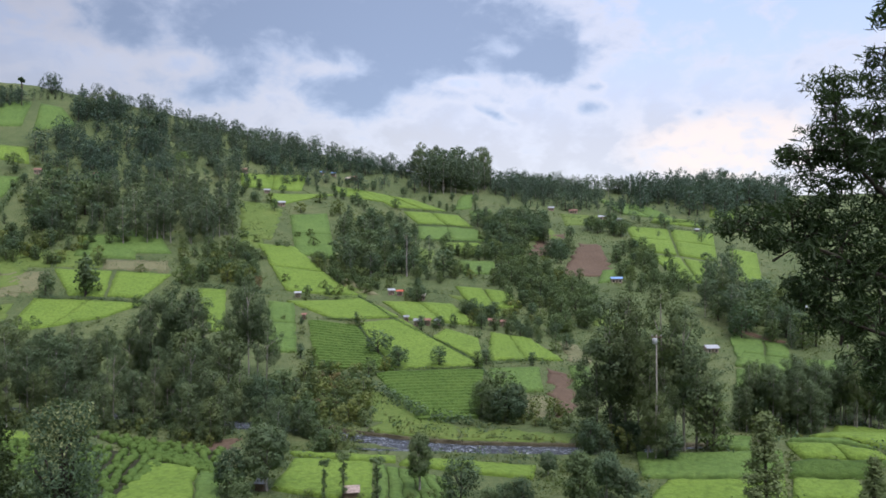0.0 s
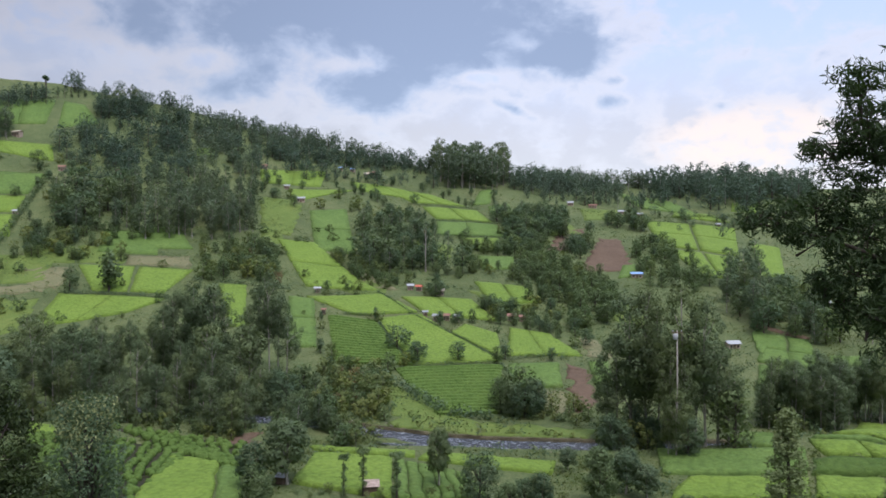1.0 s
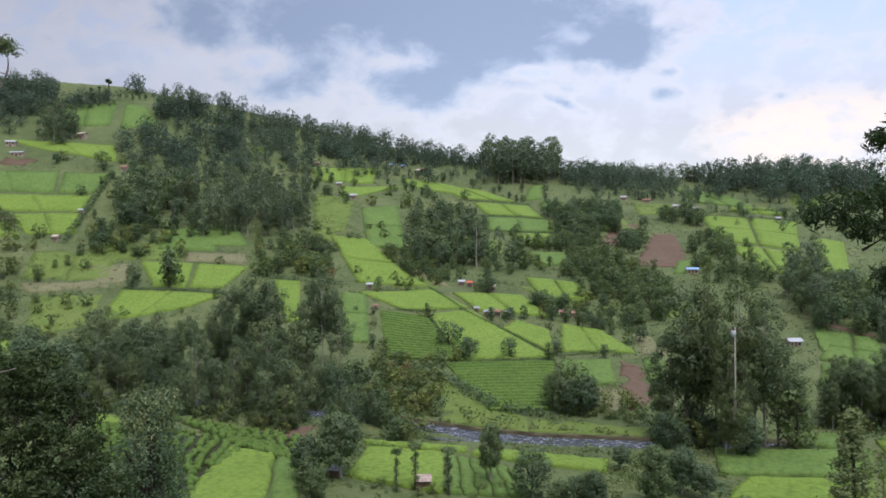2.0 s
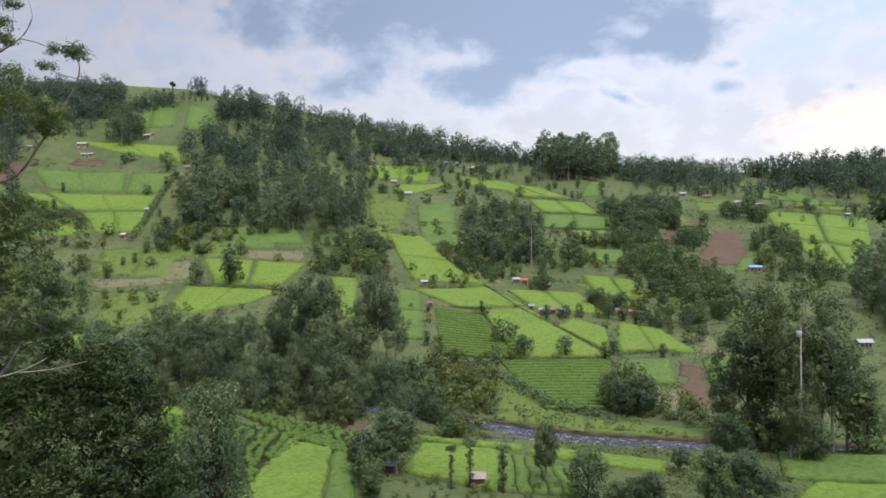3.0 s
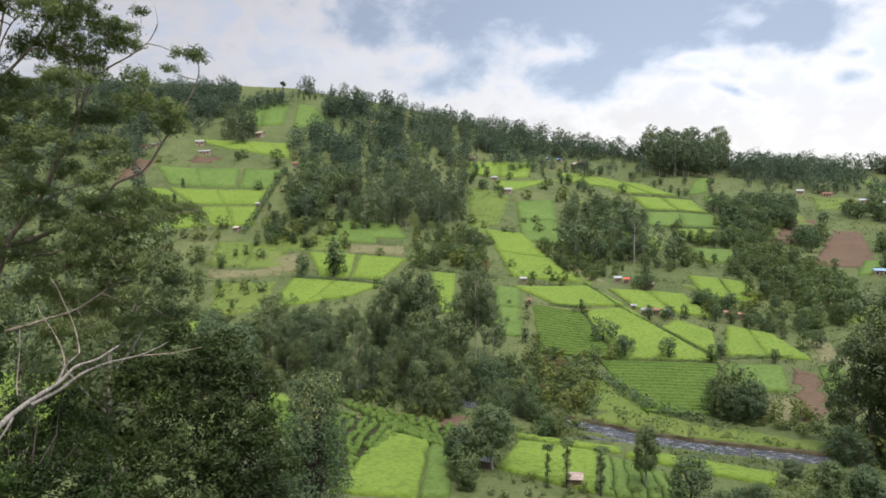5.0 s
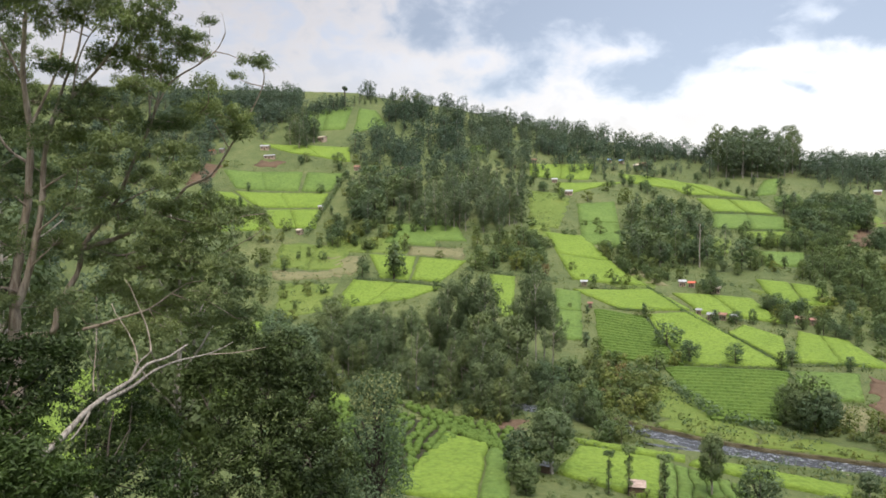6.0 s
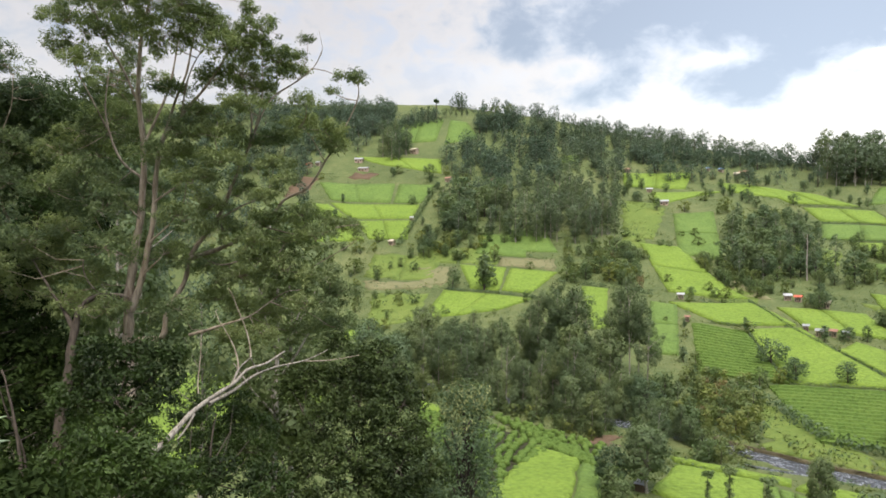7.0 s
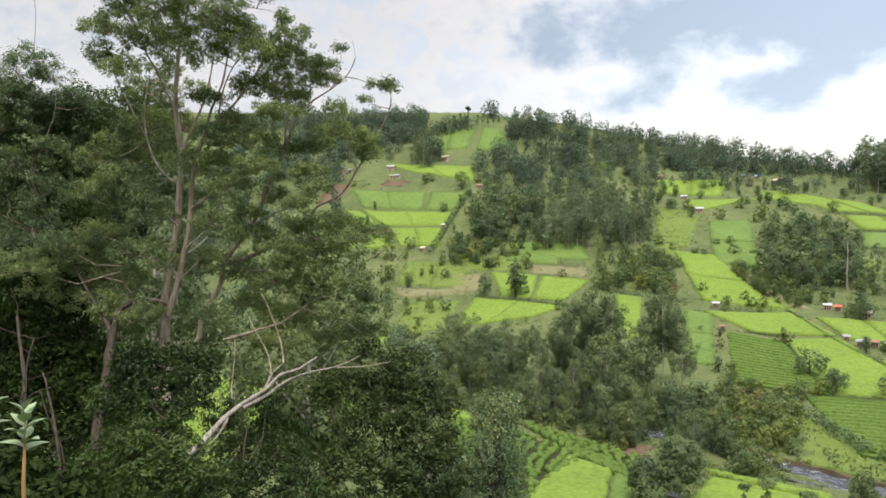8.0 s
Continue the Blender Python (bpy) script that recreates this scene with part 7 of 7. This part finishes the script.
dark_tree["masses"] += [(3.71, 6.96, 34.45, 0.34, 0.85), (3.37, 6.92, 34.31, 0.27, 0.85), (3.1, 6.93, 34.25, 0.24, 0.85), (2.88, 6.92, 34.22, 0.17, 0.85), (2.78, 6.96, 34.17, 0.09, 0.7), (3.5, 6.97, 34.06, 0.3, 0.85), (3.15, 6.92, 34.06, 0.18, 0.85), (3.9, 6.99, 34.06, 0.41, 0.85), (4.28, 6.99, 34.17, 0.42, 0.85), (3.76, 6.94, 33.68, 0.34, 0.85), (3.5, 6.96, 33.62, 0.22, 0.85), (4.15, 6.95, 33.68, 0.41, 0.85)]
dark_tree["masses"] += [(3.88, 6.85, 33.36, 0.31, 0.85), (3.62, 6.88, 33.35, 0.18, 0.85), (4.21, 6.88, 33.25, 0.38, 0.85), (4.06, 6.81, 32.93, 0.25, 0.85), (4.25, 6.76, 32.67, 0.25, 0.85), (4.76, 7.12, 34.79, 0.53, 0.85), (4.81, 7.12, 33.67, 0.6, 0.85), (4.65, 7.04, 35.67, 0.47, 0.85), (4.72, 6.98, 32.85, 0.46, 0.85), (4.43, 6.88, 36.29, 0.26, 0.85)]
LEAF_NEAR_GUM = leaf_material("near_gum_leaf", (0.036, 0.062, 0.044), (0.090, 0.134, 0.080), (0.205, 0.256, 0.132), 0.3, 0.2, 0.6, calm=0.1)
# canopy shade put into this leaf colour, darker than the shrub's own green
LEAF_SHADED = leaf_material("shrub_leaf", (0.006, 0.012, 0.005), (0.013, 0.024, 0.009), (0.036, 0.06, 0.018), 0.16, 0.06, 0.7, calm=0.1)
LEAF_LONG = leaf_material("long_dark_leaf", (0.026, 0.043, 0.022), (0.043, 0.07, 0.03), (0.082, 0.118, 0.046), 0.3, 0.2, 0.6, calm=0.1)
dress(gum_a, LEAF_NEAR_GUM, 46, 60, 0.17, 0.052, 0.26, 501, droop=0.8, lift=0.6, turned=0.5, crest=0.5)
dress(gum_b, LEAF_NEAR_GUM, 34, 54, 0.20, 0.052, 0.26, 502, droop=0.8, lift=0.75, turned=0.5, crest=0.6)
dress(back_tree, LEAF_LONG, 30, 34, 0.26, 0.07, 0.4, 508)
dress(stem_tree, LEAF_SHADED, 34, 30, 0.24, 0.08, 0.4, 507)
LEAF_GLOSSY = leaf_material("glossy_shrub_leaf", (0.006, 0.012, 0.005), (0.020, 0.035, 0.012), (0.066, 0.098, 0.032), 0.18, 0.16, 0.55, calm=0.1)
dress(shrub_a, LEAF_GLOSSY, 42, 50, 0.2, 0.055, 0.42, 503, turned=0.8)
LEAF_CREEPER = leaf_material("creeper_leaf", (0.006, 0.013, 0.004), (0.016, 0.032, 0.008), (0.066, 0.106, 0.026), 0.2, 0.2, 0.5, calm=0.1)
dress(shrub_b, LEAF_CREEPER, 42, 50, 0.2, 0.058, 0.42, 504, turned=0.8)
dress(shrub_c, LEAF_SHADED, 40, 34, 0.26, 0.08, 0.45, 505)
dress(dark_tree, LEAF_LONG, 120, 24, 0.10, 0.046, 0.2, 506)


# ---- small things close by ----
m, nt, b = material("broad_leaf", 0.5, 0.35)
nt.links.new(ramp(nt, noise_of(nt, 30.0, 3, "Object"), (0.3, (0.13, 0.20, 0.10)), (0.7, (0.26, 0.33, 0.20))), b.inputs["Base Color"])
BROAD = m
STEM = bark_material("orange_stem", (0.16, 0.09, 0.04), (0.32, 0.20, 0.09))


def big_leaf(length, wide, fold):
    """A pointed leaf with a folded midrib and a drooping tip, with thickness."""
    vs, fs, n = [], [], 8
    for layer in (0.0, -0.0012):
        for i in range(n + 1):
            t = i / n
            w = wide * math.sin(math.pi * min(0.985, t ** 0.8 + 0.02)) ** 0.8
            y, z = length * t, -0.25 * length * t * t
            vs += [(-w, y, z + fold * w + layer), (0, y, z + layer), (w, y, z + fold * w + layer)]
        o = 0 if layer == 0 else 3 * (n + 1)
        for i in range(n):
            a = o + i * 3
            fs += [(a, a + 1, a + 4, a + 3), (a + 1, a + 2, a + 5, a + 4)]
    return vs, fs


def sprig(x, y, z):
    root = tagged(new("broad_leaved_sprig"), "upright sprig with pale green oval leaves on an orange stem", "plant")
    root.location = (x, y, float(land(x, y)) - 0.05)
    top = z - root.location.z
    line = [Vector((0.05, 0, 0)), Vector((0.03, 0.0, top * 0.5)), Vector((0, 0, top * 0.8)), Vector((0.008, 0, top))]
    v, f = tube(line, [0.015, 0.012, 0.008, 0.003], 8)
    add_mesh("stem", v, f, STEM, root, smooth_shade=True)
    me = None
    for k in range(11):
        s = 1 - k / 14
        if me is None:
            me = add_mesh("leaf", *big_leaf(0.082, 0.026, 0.35), BROAD, root, smooth_shade=True)
            ob = me
        else:
            ob = new("leaf", me.data)
            ob.parent = root
        a = k * 2.4
        ob.matrix_basis = Matrix.LocRotScale((0, 0, top * 0.9 + 0.016 * k), Euler((radians(22 + 4 * k), 0, a)), Vector((0.7 + 0.5 * s,) * 3))
    return root


sprig(-2.87, 1.49, 33.35)
sprig(-3.04, 1.43, 33.44)


def shed(x, y, w, d, high, roof, label, turn):
    """A small lean-to: four posts' height of planks under a sloping sheet of iron."""
    root = tagged(new("shed"), label, "shed")
    root.location, root.rotation_euler = (x, y, float(land(x, y)) - 0.05), (0, 0, radians(turn))
    n = int(w / 0.2)
    for k in range(n):
        x0 = -w / 2 + w * k / n
        add_mesh("plank", *block(x0 + 0.01, -d / 2, 0, x0 + w / n - 0.01, -d / 2 + 0.03, high + 0.03 * math.sin(k * 2.3)), PLANK, root)
    for sx in (-1, 1):
        add_mesh("side_wall", *block(sx * w / 2 - 0.02, -d / 2 + 0.035, 0, sx * w / 2 + 0.02, d / 2, high), PLANK, root)
    add_mesh("back_wall", *block(-w / 2 + 0.025, d / 2 - 0.03, 0, w / 2 - 0.025, d / 2, high + 0.3), PLANK, root)
    for k in range(3):
        vs, fs = [], []
        xa, xb = -w / 2 - 0.15 + (w + 0.3) * k / 3, -w / 2 - 0.15 + (w + 0.3) * (k + 1) / 3 + 0.05
        for i in range(9):
            xx, zz = xa + (xb - xa) * i / 8, 0.025 * (i % 2) + 0.01 * k
            vs += [(xx, -d / 2 - 0.25, high + 0.02 + zz), (xx, d / 2 + 0.2, high + 0.40 + zz), (xx, -d / 2 - 0.25, high + 0.04 + zz), (xx, d / 2 + 0.2, high + 0.42 + zz)]
        for i in range(8):
            a = i * 4
            fs += [(a, a + 4, a + 5, a + 1), (a + 2, a + 3, a + 7, a + 6), (a, a + 2, a + 6, a + 4)]
        add_mesh("roof_sheet", vs, fs, ROOFS[roof], root)
    return root


ROOFS["patched"] = plain("patched_rust", (0.42, 0.32, 0.27), 0.7, grain=0.3, scale=2.2)
shed(-12.4, 96.9, 1.9, 1.6, 1.3, "patched", "small plank shed with a rusty patched iron roof by the tea", 8)
shed(-25.7, 100.9, 1.3, 1.1, 1.1, "grey", "tiny hut with a grey sheet-iron roof under a tree", -12)


def pole(x, y, high):
    """A tall bare pole with a cross-arm and a white drum near its top."""
    root = tagged(new("utility_pole"), "tall pale wooden pole with a white drum at its top", "pole")
    root.location = (x, y, float(land(x, y)) - 0.1)
    add_mesh("shaft", *tube([(0, 0, 0), (0.05, 0, high * 0.5), (0, 0, high)], [0.15, 0.13, 0.1], 8), BARK_PALE, root, smooth_shade=True)
    add_mesh("cross_arm", *block(-0.9, -0.08, high - 0.5, 0.9, 0.08, high - 0.34), PLANK, root)
    add_mesh("drum", *tube([(-0.35, -0.3, high - 1.5), (-0.35, -0.3, high - 1.45), (-0.35, -0.3, high - 0.65), (-0.35, -0.3, high - 0.6)], [0.3, 0.38, 0.38, 0.3], 12), ROOFS["white"], root, smooth_shade=True)
    for k in (-0.7, 0, 0.7):
        add_mesh("insulator", *tube([(k, 0, high - 0.34), (k, 0, high - 0.15), (k, 0, high - 0.05)], [0.05, 0.1, 0.05], 8), ROOFS["white"], root)


pole(33.8, 113.3, 19.9)


# the pattern trees from which the others were copied
for kind, rows in KINDS.items():
    for root, _ in rows if kind != "light_far" else ():
        for ob in (*root.children_recursive, root):
            bpy.data.objects.remove(ob)
